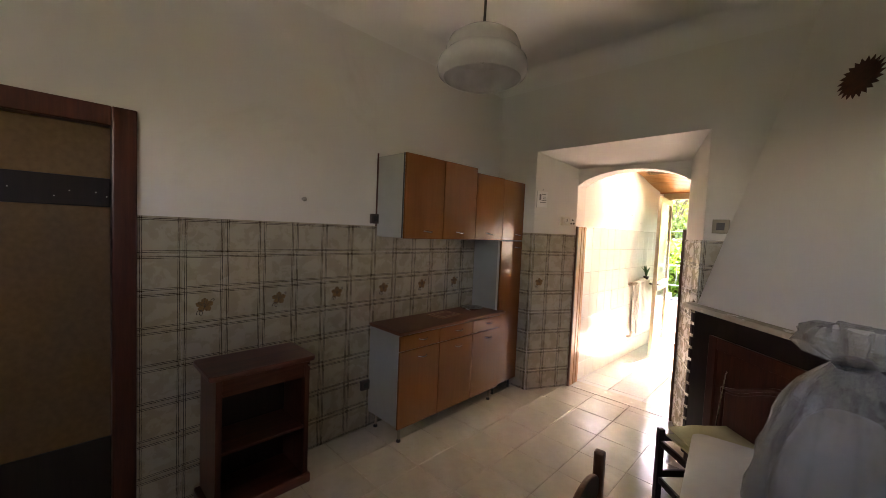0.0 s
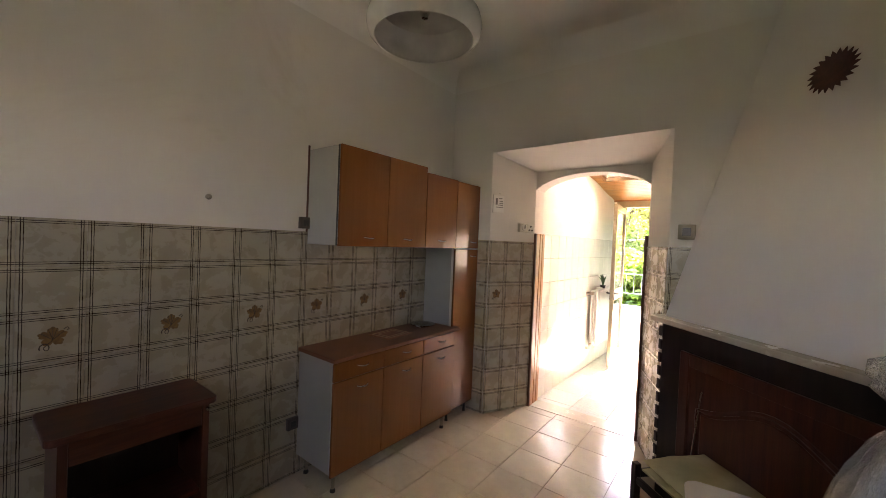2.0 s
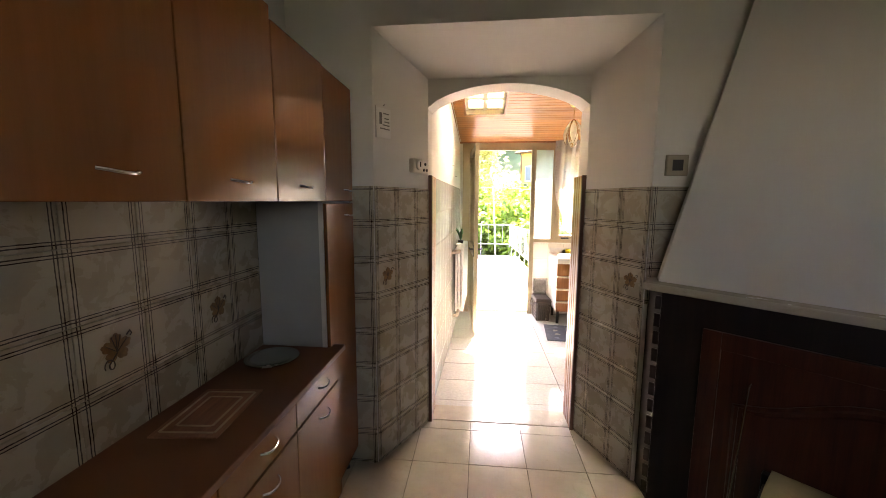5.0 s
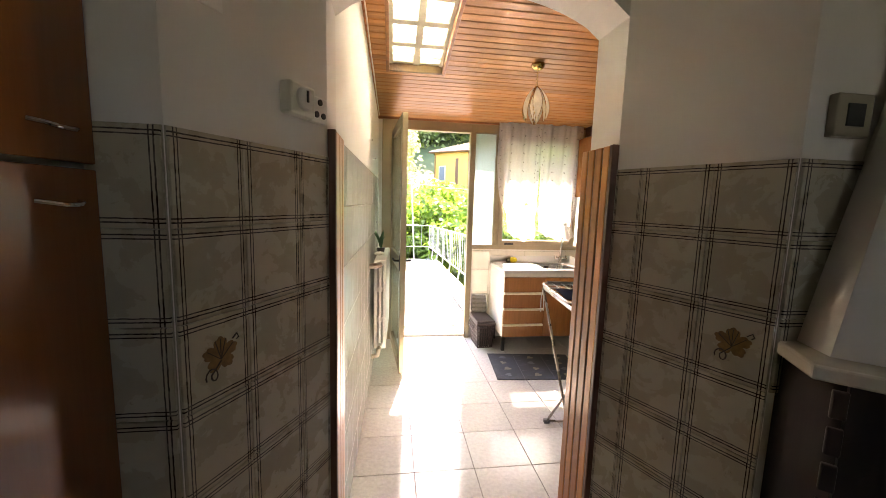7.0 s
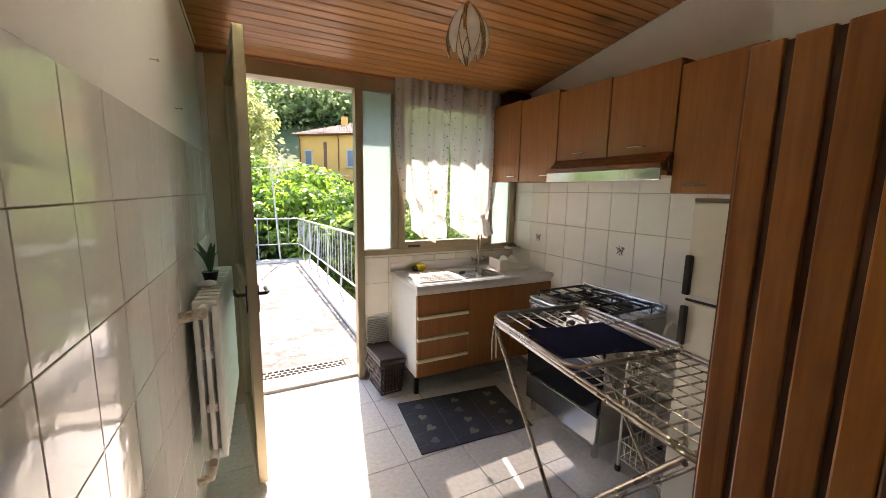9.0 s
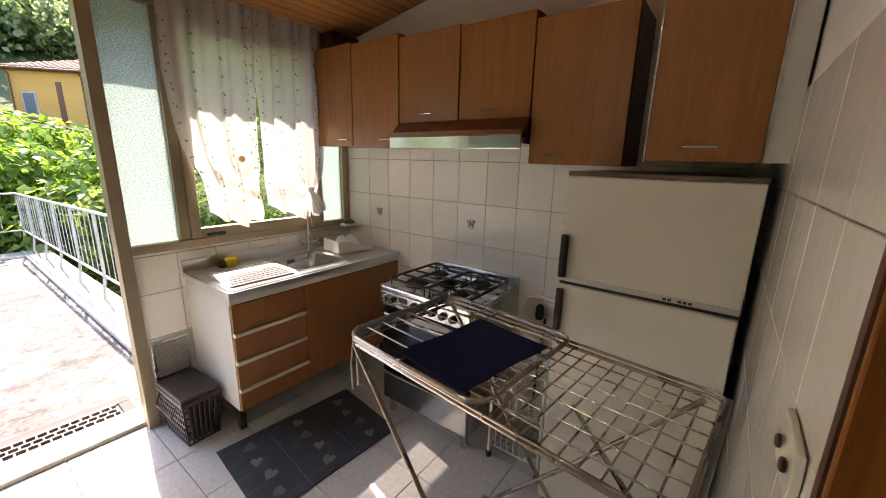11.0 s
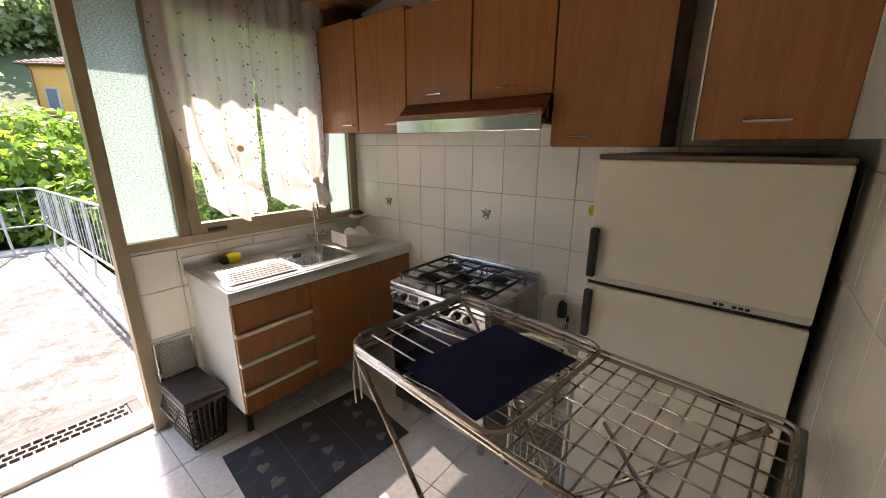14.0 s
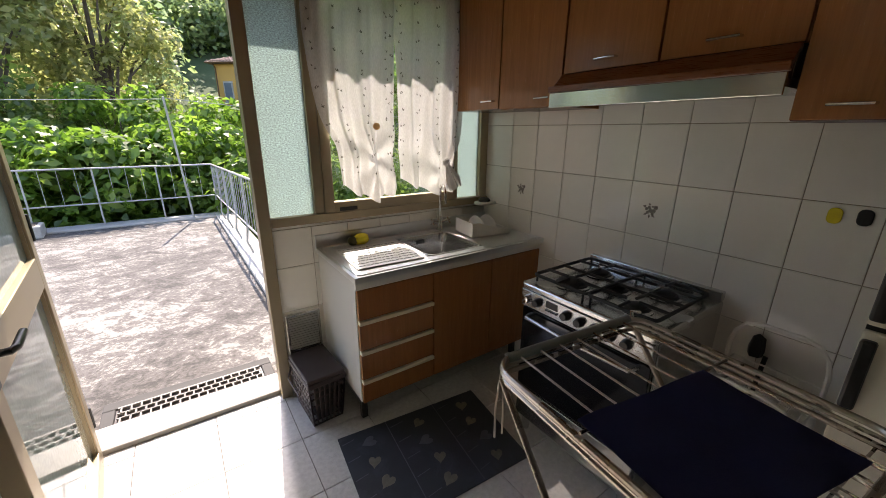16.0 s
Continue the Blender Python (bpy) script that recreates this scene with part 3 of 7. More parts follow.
# wall cabinets: a two-door unit, then a lower single-door one, flush with the tall cabinet
WCX = 0.322
for label, y0, y1, z1, n in (("brown laminate wall cabinet with two doors and white sides", -1.572, -0.768, 2.135, 2),
                             ("brown laminate wall cabinet with one door beside the tall cabinet", -0.766, -0.367, 2.096, 1)):
    wc = thing("wall_cabinet", label, "cabinet", group="wall cabinets over the sideboard")
    part("body", boxes((0.003, WCX, y0, y1, 1.520, z1)), dim_white_lam, wc, "off-white laminate carcass", bev=0.002)
    if n == 2:
        part("back_strip", boxes((0.001, 0.009, y0 - 0.011, y0 - 0.001, 1.52, z1 + 0.028)), dark_wood, wc)
        part("edge_strip", boxes((WCX - 0.008, WCX + 0.003, y0 - 0.004, y0 - 0.0005, 1.520, z1)), black_plastic, wc, "dark edging strip")
    for i in range(n):
        a = y0 + i * 0.402 + 0.0015
        d = part("door", boxes((WCX + 0.001, 0.341, a, a + 0.398, 1.517, z1 + 0.002)), brown_lam, wc, bev=0.003)
        bow_handle(d, 0.341, a + (0.235 if i == 0 and n == 2 else 0.2), 1.577)

# tall broom cabinet
tc = thing("tall_cabinet", "tall brown laminate cabinet with white side panel", "cabinet")
part("body", boxes((0.003, WCX, -0.365, -0.012, 0.12, 2.09)), dim_white_lam, tc, "off-white laminate carcass", bev=0.002)
part("edge_strip", boxes((WCX - 0.02, WCX + 0.001, -0.3675, -0.3655, 0.12, 1.515)), white_plastic, tc, "pale edging strip")
d = part("door", boxes((WCX + 0.002, 0.341, -0.364, -0.010, 1.519, 2.092)), brown_lam, tc, bev=0.003)
bow_handle(d, 0.341, -0.10, 1.577)
d = part("door", boxes((WCX + 0.002, 0.341, -0.364, -0.010, 0.105, 1.509)), brown_lam, tc, bev=0.003)
bow_handle(d, 0.341, -0.10, 1.452)
for x, y in ((0.29, -0.33), (0.29, -0.06), (0.05, -0.33), (0.05, -0.06)):
    part("leg", turned([(0.0, 0.0), (0.016, 0.0), (0.011, 0.02), (0.011, 0.12), (0.0, 0.12)], 12, (x, y, 0)), black_plastic, tc, smooth=True)

# open night cabinet
nc = thing("night_cabinet", "small dark red-brown wooden cabinet with open shelves", "cabinet")
part("top", (lambda b: (prism(b, rounded(0.0, 0.345, -2.795, -2.222, 0.03), 0.772, 0.800), b)[1])(bmesh.new()), dark_wood_y, nc, bev=0.006)
part("side_panel", boxes((0.01, 0.305, -2.755, -2.725, 0.03, 0.771)), dark_wood, nc, bev=0.003)
part("side_panel", boxes((0.01, 0.305, -2.275, -2.245, 0.03, 0.771)), dark_wood, nc, bev=0.003)
part("back_panel", boxes((0.002, 0.012, -2.735, -2.275, 0.05, 0.771)), black_wood, nc)
part("shelf", boxes((0.012, 0.297, -2.725, -2.275, 0.345, 0.365)), dark_wood_y, nc, bev=0.003)
part("rail", boxes((0.277, 0.30, -2.725, -2.275, 0.665, 0.771)), dark_wood_y, nc, bev=0.003)
part("plinth", boxes((0.01, 0.325, -2.785, -2.232, 0.0, 0.06)), dark_wood_y, nc, bev=0.01)
part("knob", turned([(0.0, -0.012), (0.005, -0.012), (0.006, -0.003), (0.010, 0.003), (0.008, 0.011), (0.0, 0.013)], 12), chrome, nc, "small bright knob", smooth=True, at=pose(0.317, -2.26, 0.745, 0, 90, 0))

# glazed inner door in the west wall
door = thing("door_1", "dark mahogany glazed door with amber patterned glass, closed", "door", kind="structure")
part("frame", boxes((-0.14, 0.022, -3.135, -3.04, 0, 2.114), (-0.14, 0.022, -4.0, -3.905, 0, 2.114), (-0.14, 0.022, -3.905, -3.135, 2.02, 2.114)), dark_wood, door, bev=0.006)
part("leaf", boxes((-0.06, -0.032, -3.85, -3.136, 1.632, 1.772), (-0.06, -0.032, -3.85, -3.136, 0.01, 0.475), (-0.06, -0.032, -3.904, -3.85, 0.01, 2.018)), black_wood, door, bev=0.004)
part("pane", boxes((-0.05, -0.044, -3.85, -3.136, 0.475, 1.632)), amber_glass, door)
part("pane", boxes((-0.05, -0.044, -3.85, -3.136, 1.772, 2.018)), amber_glass, door)
for y, z in ((-3.47, 1.70), (-3.33, 1.672), (-3.28, 1.70), (-3.19, 1.70), (-3.15, 1.682)):
    part("nail_head", turned([(0.0, 0.0), (0.0045, 0.0), (0.003, 0.003), (0.0, 0.0035)], 8), steel, door, "small bright nail head", at=pose(-0.032, y, z, 0, 90, 0))
part("back", boxes((-0.2, -0.17, -4.0, -3.04, 0, 2.114)), dark_wood, door)

# corner fireplace with sloping hood
fp = thing("fireplace", "corner fireplace with plaster hood, stone mantel and dark wood front", "fireplace")
fd = Vector((0.72, -0.694, 0))        # along the front
fn = Vector((-0.694, -0.72, 0))        # out of the front


def fpt(s, o, z, p0=(1.875, -0.15)):
    p = Vector((*p0, 0)) + fd * s + fn * o
    return (p.x, p.y, z)


L = 1.96
bm = bmesh.new()
# hood: front edge recedes with height
sec = ((1.89, -0.112, 1.1435), (2.25, -0.055, 2.50), (2.42, -0.03, HA))
rows_ = []
for x, y, z in sec:
    e = Vector((x, y, z)) + fd * ((XE - x) / fd.x)
    rows_.append([bm.verts.new(p) for p in ((x + 0.04, 0.0, z), (x, y, z), (XE, e.y, z), (XE, 0.0, z))])
for a, b_ in zip(rows_, rows_[1:]):
    for i in range(4):
        bm.faces.new((a[i], a[(i + 1) % 4], b_[(i + 1) % 4], b_[i]))
bm.faces.new(rows_[0][::-1])
bm.faces.new(rows_[-1])
part("hood", bm, plaster, fp, "off-white plaster hood")
bm = bmesh.new()
prism(bm, [fpt(-0.055, 0.045, 0)[:2], fpt(L, 0.045, 0)[:2], fpt(L, -0.1, 0)[:2], (XE - 0.002, -0.9), (XE - 0.002, -0.002), (1.878, -0.002)], 1.108, 1.143)
part("mantel", bm, marble, fp, "worn pale stone mantel shelf", bev=0.006)
bm = bmesh.new()
slab(bm, [fpt(0.015, 0.0, 0.0), fpt(L - 0.03, 0.0, 0.0), fpt(L - 0.03, 0.0, 1.107), fpt(0.015, 0.0, 1.107)], -fn * 0.02)
part("surround", bm, black_wood, fp, "blackened wooden surround")
bm = bmesh.new()
c_ = fpt(0.017, -0.021, 0)
prism(bm, [(1.893, -0.002), (c_[0], c_[1]), (c_[0] + 0.02, c_[1]), (1.925, -0.002)], 0.0, 1.107)
part("return", bm, black_wood, fp, "dark side return to the wall")
bm = bmesh.new()
for a, b_, c, d_ in ((0.195, 0.265, 0.06, 0.975), (1.28, 1.35, 0.06, 0.975), (0.265, 1.28, 0.90, 0.975), (0.265, 1.28, 0.06, 0.13)):
    slab(bm, [fpt(a, 0.0, c), fpt(b_, 0.0, c), fpt(b_, 0.0, d_), fpt(a, 0.0, d_)], fn * 0.022)
part("panel_frame", bm, dark_wood, fp, bev=0.004)
bm = bmesh.new()
slab(bm, [fpt(0.266, 0.0, 0.131), fpt(1.279, 0.0, 0.131), fpt(1.279, 0.0, 0.899), fpt(0.266, 0.0, 0.899)], fn * 0.008)
part("panel", bm, dark_wood, fp)
bm = bmesh.new()
arc = [(0.36, 0.20), (1.16, 0.20)] + [(1.16 - 0.80 * i / 16, 0.66 + 0.13 * math.sin(math.pi * i / 16) ** 2) for i in range(17)]
slab(bm, [fpt(s, 0.009, z) for s, z in arc], fn * 0.012)
part("raised_panel", bm, dark_wood, fp, bev=0.008)
bm = bmesh.new()
tube(bm, [fpt(0.74 + (s - 0.74) * 1.07, 0.012, 0.46 + (z - 0.46) * 1.09) for s, z in arc], 0.013, 6, closed=True)
part("moulding", bm, dark_wood, fp, "rounded moulding round the arched panel", smooth=True)
bm = bmesh.new()
for i in range(12):
    slab(bm, [fpt(-0.012, -0.005, 0.06 + i * 0.087), fpt(0.016, -0.005, 0.06 + i * 0.087), fpt(0.016, -0.005, 0.125 + i * 0.087), fpt(-0.012, -0.005, 0.125 + i * 0.087)], fn * 0.012)
part("edge_brick", bm, black_wood, fp, "row of dark brick ends along the edge", bev=0.003)

# pendant with opal glass shade
navy = plain("navy_cloth", (0.012, 0.013, 0.045), 0.95, var=0.2, big=14, fine=260, relief=0.3, spec=0.1)
slate_mat = plain("slate_mat", (0.040, 0.045, 0.055), 0.8, var=0.2, big=9, fine=200, relief=0.3, stain=((0.07, 0.08, 0.10), 5, 0.55, 0.6))
cream_print = plain("cream_print", (0.20, 0.185, 0.14), 0.85, var=0.25, big=40)
line_print = plain("grey_print", (0.11, 0.12, 0.14), 0.85, var=0.2, big=30)
green_leaf = plain("green_plastic_leaf", (0.03, 0.12, 0.035), 0.4, var=0.3, big=20)
paper = plain("paper", (0.80, 0.79, 0.75), 0.8, var=0.05, big=12)
ink = plain("ink", (0.22, 0.21, 0.20), 0.8, var=0.2, big=40)
cushion_m = plain("pale_yellow_cushion", (0.48, 0.45, 0.26), 0.85, var=0.14, big=7, fine=160, relief=0.4, stain=((0.35, 0.30, 0.17), 6, 0.58, 0.5))
oilcloth = plain("white_oilcloth", (0.60, 0.58, 0.54), 0.35, var=0.05, big=12, fine=90, stain=((0.25, 0.22, 0.2), 60, 0.70, 0.5))
pink_print = plain("faded_pink_print", (0.42, 0.27, 0.22), 0.5, var=0.2, big=20)
chair_wood = wood("brown_chair_wood", (0.075, 0.028, 0.012), (0.15, 0.06, 0.025), 2, 0.35, 18, 0.12)
motif_m = plain("leaf_motif_brown", (0.23, 0.125, 0.035), 0.4, var=0.6, big=45)
motif_dark = plain("leaf_motif_dark", (0.045, 0.025, 0.012), 0.4, var=0.3, big=60)
motif_grey = plain("grey_flower_motif", (0.17, 0.145, 0.125), 0.3, var=0.4, big=80)
yellow = plain("yellow_sponge", (0.72, 0.60, 0.02), 0.7, var=0.15, big=30, relief=0.4)
curtain_m = thin("curtain_voile", (0.68, 0.665, 0.645), 0.12, 0.36, scale=240, stretch=(1, 1, 0.3))
sprig_m = plain("grey_embroidery", (0.16, 0.15, 0.13), 0.9, var=0.3, big=60)


def bag_film():
    m, t, b = base("clear_plastic_film")
    t.nodes.remove(b)
    v = coords(t)
    f = noise_tex(t, v, 16, 4, 0.6, 1.5)
    tr = t.nodes.new("ShaderNodeBsdfTransparent")
    tr.inputs[0].default_value = (0.84, 0.83, 0.80, 1)
    d = t.nodes.new("ShaderNodeBsdfDiffuse")
    d.inputs[0].default_value = (0.52, 0.51, 0.485, 1)
    g = node(t, "ShaderNodeBsdfGlossy", Roughness=0.2)
    a = node(t, "ShaderNodeMixShader")
    t.links.new(calc(t, "ADD", calc(t, "MULTIPLY", f, 0.35), 0.12), a.inputs[0])
    t.links.new(tr.outputs[0], a.inputs[1])
    t.links.new(d.outputs[0], a.inputs[2])
    bp = node(t, "ShaderNodeBump", Strength=0.7, Distance=0.01)
    t.links.new(f, bp.inputs["Height"])
    fr = node(t, "ShaderNodeFresnel", IOR=1.5)
    mx = t.nodes.new("ShaderNodeMixShader")
    for s in (g, d):
        t.links.new(bp.outputs[0], s.inputs["Normal"])
    t.links.new(bp.outputs[0], fr.inputs["Normal"])
    t.links.new(calc(t, "MULTIPLY", fr.outputs[0], 0.8), mx.inputs[0])
    t.links.new(a.outputs[0], mx.inputs[1])
    t.links.new(g.outputs[0], mx.inputs[2])
    t.links.new(mx.outputs[0], t.nodes["Material Output"].inputs[0])
    return m


film_m = bag_film()

lamp = thing("pendant_lamp", "white opal glass pendant lamp with a stepped shade, unlit", "lamp", pose(1.35, -2.0, -0.03))
prof = [(0.035, 2.515), (0.06, 2.505), (0.11, 2.49), (0.150, 2.462), (0.165, 2.425), (0.163, 2.405), (0.172, 2.395), (0.192, 2.375), (0.200, 2.345), (0.193, 2.315), (0.172, 2.296),
        (0.168, 2.299), (0.188, 2.318), (0.194, 2.345), (0.187, 2.371), (0.168, 2.389), (0.158, 2.402), (0.160, 2.425), (0.146, 2.458), (0.108, 2.485), (0.058, 2.50), (0.035, 2.508)]
part("shade", turned(prof, 48), opal, lamp, "stepped opal glass shade", smooth=True)
part("cap", turned([(0.0, 2.545), (0.018, 2.54), (0.045, 2.522), (0.062, 2.510), (0.0, 2.508)], 24), pale_concrete, lamp, "grey metal cap", smooth=True)
part("lamp_holder", turned([(0.0, 2.385), (0.016, 2.385), (0.022, 2.41), (0.022, 2.50), (0.0, 2.50)], 16), white_plastic, lamp, smooth=True)
part("bulb_contact", turned([(0.0, 2.368), (0.012, 2.372), (0.012, 2.386), (0.0, 2.386)], 12), chrome, lamp, smooth=True)
part("cord", tubes(0.003, [(0.004, 0, 2.54), (0.006, 0, 2.8), (0.003, 0, HA + 0.03)], [(-0.004, 0, 2.54), (-0.002, 0.004, 2.8), (-0.003, 0, HA + 0.03)], seg=6), black_plastic, lamp)

# dark wooden sun on the hood
bm = bmesh.new()
pts = []
for i in range(44):
    a = math.tau * i / 44
    r = 0.112 if i % 2 == 0 else 0.085
    a2 = a + (0.05 if i % 2 == 0 else 0)
    pts.append((r * math.cos(a2), r * math.sin(a2), 0))
slab(bm, pts, (0, 0, 0.02))
hn = Vector((-0.679, -0.705, 0.206))
sunm = Matrix.Translation((2.585, -0.358, 2.482)) @ hn.to_track_quat("Z", "Y").to_matrix().to_4x4()
ob = part("sun_ornament", bm, dark_wood)
ob.matrix_basis = sunm @ Matrix.Translation((0, 0, 0.002))
lone(ob, "dark wooden sun-shaped ornament hung on the hood", "wall ornament")

# small things on walls of the first room
thermo = thing("thermostat", "cream room thermostat with a dial above the tiles", "thermostat")
rd = Vector((0.232, 0.447, 0)).normalized()
rn = Vector((0.447, -0.232, 0)).normalized()
TM = Matrix(((rd.x, rn.x, 0, 0.455), (rd.y, rn.y, 0, 0), (0, 0, 1, 0), (0, 0, 0, 1)))
thermo.matrix_basis = TM
part("case", boxes((0.30, 0.40, 0.001, 0.04, 1.690, 1.775)), cream_enamel, thermo, bev=0.008)
part("dial", turned([(0.0, 0.0), (0.03, 0.0), (0.03, 0.008), (0.026, 0.012), (0.0, 0.012)], 24), white_plastic, thermo, smooth=True, at=pose(0.35, 0.04, 1.735, -90, 0, 0))
part("dial_pointer", boxes((0.347, 0.353, 0.052, 0.056, 1.725, 1.755)), black_plastic, thermo)
plate = part("socket_plate", boxes((0.402, 0.478, 0.001, 0.022, 1.69, 1.765)), white_plastic, thermo, bev=0.005)
for x, z in ((0.44, 1.748), (0.425, 1.712), (0.455, 1.712)):
    part("push_button", turned([(0.0, 0.0), (0.009, 0.0), (0.009, 0.004), (0.0, 0.004)], 12), black_plastic, plate, at=pose(x, 0.022, z, -90, 0, 0))

notice = thing("wall_calendar", "small white printed card hung on a nail by the doorway", "card")
notice.matrix_basis = TM
part("card", boxes((0.02, 0.137, 0.002, 0.006, 1.86, 2.015)), paper, notice, bev=0.001)
part("edge", boxes((0.017, 0.02, 0.001, 0.008, 1.855, 2.02)), steel, notice)
for z, a, b_ in ((1.985, 0.075, 0.12), (1.96, 0.085, 0.12), (1.942, 0.085, 0.125), (1.925, 0.07, 0.125), (1.905, 0.05, 0.125)):
    part("text_bar", boxes((a, b_, 0.0065, 0.0072, z, z + 0.006)), ink, notice)
part("picture_mark", boxes((0.045, 0.065, 0.0065, 0.0072, 1.93, 1.99)), ink, notice)
part("nail", tubes(0.002, [(0.085, 0.0, 2.03), (0.085, 0.012, 2.035)], seg=6), black_plastic, notice)


def wall_box(name, label, m, w, h, d, case, inner, inner_label, cat):
    """Shallow box on a wall: local x along, y out."""
    th = thing(name, label, cat, m)
    part("frame", boxes((-w / 2, w / 2, 0.001, d, -h / 2, h / 2)), case, th, bev=0.004)
    part("insert", boxes((-w * 0.24, w * 0.24, d, d + 0.003, -h * 0.26, h * 0.26)), inner, th, inner_label)
    return th


wall_box("light_switch", "beige switch box with a dark insert beside the hood", pose(1.975, 0, 1.702, 0, 0, 180), 0.10, 0.10, 0.025, plain("beige_bakelite", (0.30, 0.26, 0.19), 0.5, var=0.1), black_plastic, "dark recessed rocker", "switch")
wall_box("wall_outlet", "brown bakelite outlet above the tiles beside the wall cabinet", pose(0, -1.60, 1.655, 0, 0, -90), 0.075, 0.075, 0.03, brown_plastic, black_plastic, "dark socket insert", "outlet")
wall_box("wall_outlet", "brown bakelite outlet low on the tiled wall", pose(0.008, -1.645, 0.355, 0, 0, -90), 0.075, 0.075, 0.028, brown_plastic, black_plastic, "dark socket insert", "outlet")
hook = thing("wall_hook", "small round metal hook on bare plaster", "hook", pose(0, -2.175, 1.756, 0, 90, 0))
part("peg", turned([(0.0, 0.0), (0.007, 0.0), (0.007, 0.02), (0.015, 0.024), (0.015, 0.034), (0.0, 0.037)], 14), steel, hook, smooth=True)

dish = thing("metal_plate", "shallow metal plate on the brown worktop", "plate", pose(0.16, -0.55, 0.842))
part("bowl", turned([(0.0, 0.003), (0.06, 0.004), (0.085, 0.016), (0.105, 0.022), (0.108, 0.026), (0.103, 0.027), (0.082, 0.021), (0.058, 0.009), (0.0, 0.008)], 32), steel, dish, smooth=True)
tray = thing("placemat", "brown patterned placemat lying on the worktop", "placemat", pose(0.17, -0.93, 0.842, 0, 0, 5))
part("sheet", boxes((-0.10, 0.10, -0.14, 0.14, 0.0, 0.006)), wood("placemat_brown", (0.19, 0.075, 0.04), (0.33, 0.145, 0.075), 1, 0.6, 30, 0.2), tray, bev=0.002)
bm = bmesh.new()
for a, b_ in ((0.082, 0.118), (0.055, 0.085)):
    for s in (-1, 1):
        box(bm, s * a - 0.004, s * a + 0.004, -b_, b_, 0.0062, 0.0072)
        box(bm, -a + 0.004, a - 0.004, s * b_ - 0.004, s * b_ + 0.004, 0.0062, 0.0072)
part("border_print", bm, plain("pale_orange_print", (0.50, 0.35, 0.23), 0.7, var=0.2, big=30), tray, "pale printed border lines")

# stool with cushion by the fireplace
stool = thing("stool", "dark wooden stool beside the fireplace", "stool", pose(2.165, -0.815, 0, 0, 0, 47))
S = 0.2
for sx in (-1, 1):
    for sy in (-1, 1):
        part("leg", boxes((sx * S - 0.018, sx * S + 0.018, sy * S - 0.018, sy * S + 0.018, 0.0, 0.475)), black_wood, stool, bev=0.005)
for s in (-1, 1):
    for z in (0.42, 0.2):
        part("rail", boxes((-S + 0.019, S - 0.019, s * S - 0.01, s * S + 0.01, z - 0.02, z + 0.02)), black_wood, stool, bev=0.004)
        part("rail", boxes((s * S - 0.01, s * S + 0.01, -S + 0.019, S - 0.019, z - 0.045, z - 0.01)), black_wood, stool, bev=0.004)
part("seat", boxes((-S + 0.02, S - 0.02, -S + 0.02, S - 0.02, 0.442, 0.452)), cushion_m, stool, "woven seat")
bm = bmesh.new()
n = 14
grid = []
for i in range(n + 1):
    row = []
    for j in range(n + 1):
        u, v = -1 + 2 * i / n, -1 + 2 * j / n
        e = (1 - abs(u) ** 4) * (1 - abs(v) ** 4)
        row.append((0.19 * u * (1 - 0.04 * v * v), 0.19 * v * (1 - 0.04 * u * u), e * 0.028 + 0.004 * math.sin(5 * u + 2 * v)))
    grid.append(row)
top = [[bm.verts.new((x, y, 0.018 + z)) for x, y, z in r] for r in grid]
bot = [[bm.verts.new((x, y, 0.002 + 0.016 * (1 - min(1, 40 * z if z > 0 else 0)))) for x, y, z in r] for r in grid]
for i in range(n):
    for j in range(n):
        bm.faces.new((top[i][j], top[i + 1][j], top[i + 1][j + 1], top[i][j + 1]))
        bm.faces.new((bot[i][j], bot[i][j + 1], bot[i + 1][j + 1], bot[i + 1][j]))
for i in range(n):
    for q in ((top[i][0], bot[i][0], bot[i + 1][0], top[i + 1][0]), (top[i + 1][n], bot[i + 1][n], bot[i][n], top[i][n]), (top[0][i + 1], bot[0][i + 1], bot[0][i], top[0][i]), (top[n][i], bot[n][i], bot[n][i + 1], top[n][i + 1])):
        bm.faces.new(q)
cush = part("seat_cushion", bm, cushion_m, smooth=True)
cush.matrix_basis = pose(2.167, -0.808, 0.474, 2, -1, 48)
lone(cush, "flat pale yellow-green cushion on the stool", "cushion")

rod = thing("fire_poker", "thin pale metal rod leaning on the fireplace front", "poker")
part("shaft", tubes(0.0045, [fpt(0.345, 0.10, 0.0), fpt(0.375, 0.034, 0.78), fpt(0.38, 0.03, 0.795)], seg=8), steel, rod, smooth=True)

# table, bag, chair
table = thing("kitchen_table", "kitchen table covered with pale dotted oilcloth", "table", pose(2.13, -1.36, 0, 0, 0, 7))
part("tabletop", (lambda b: (prism(b, rounded(0.0, 0.72, -1.05, 0.0, 0.05), 0.722, 0.747), b)[1])(bmesh.new()), white_lam, table, bev=0.004)
for x, y in ((0.06, -0.06), (0.66, -0.06), (0.06, -0.99), (0.66, -0.99)):
    part("leg", turned([(0.0, 0.0), (0.018, 0.0), (0.02, 0.72), (0.0, 0.72)], 14, (x, y, 0)), chrome, table, smooth=True)
cloth = part("table_cloth", (lambda b: (prism(b, rounded(-0.004, 0.724, -1.054, 0.004, 0.052), 0.748, 0.751), b)[1])(bmesh.new()), oilcloth)
cloth.matrix_basis = pose(2.13, -1.36, 0, 0, 0, 7)
lone(cloth, "pale dotted oilcloth with faded pink stripes on the table", "tablecloth")
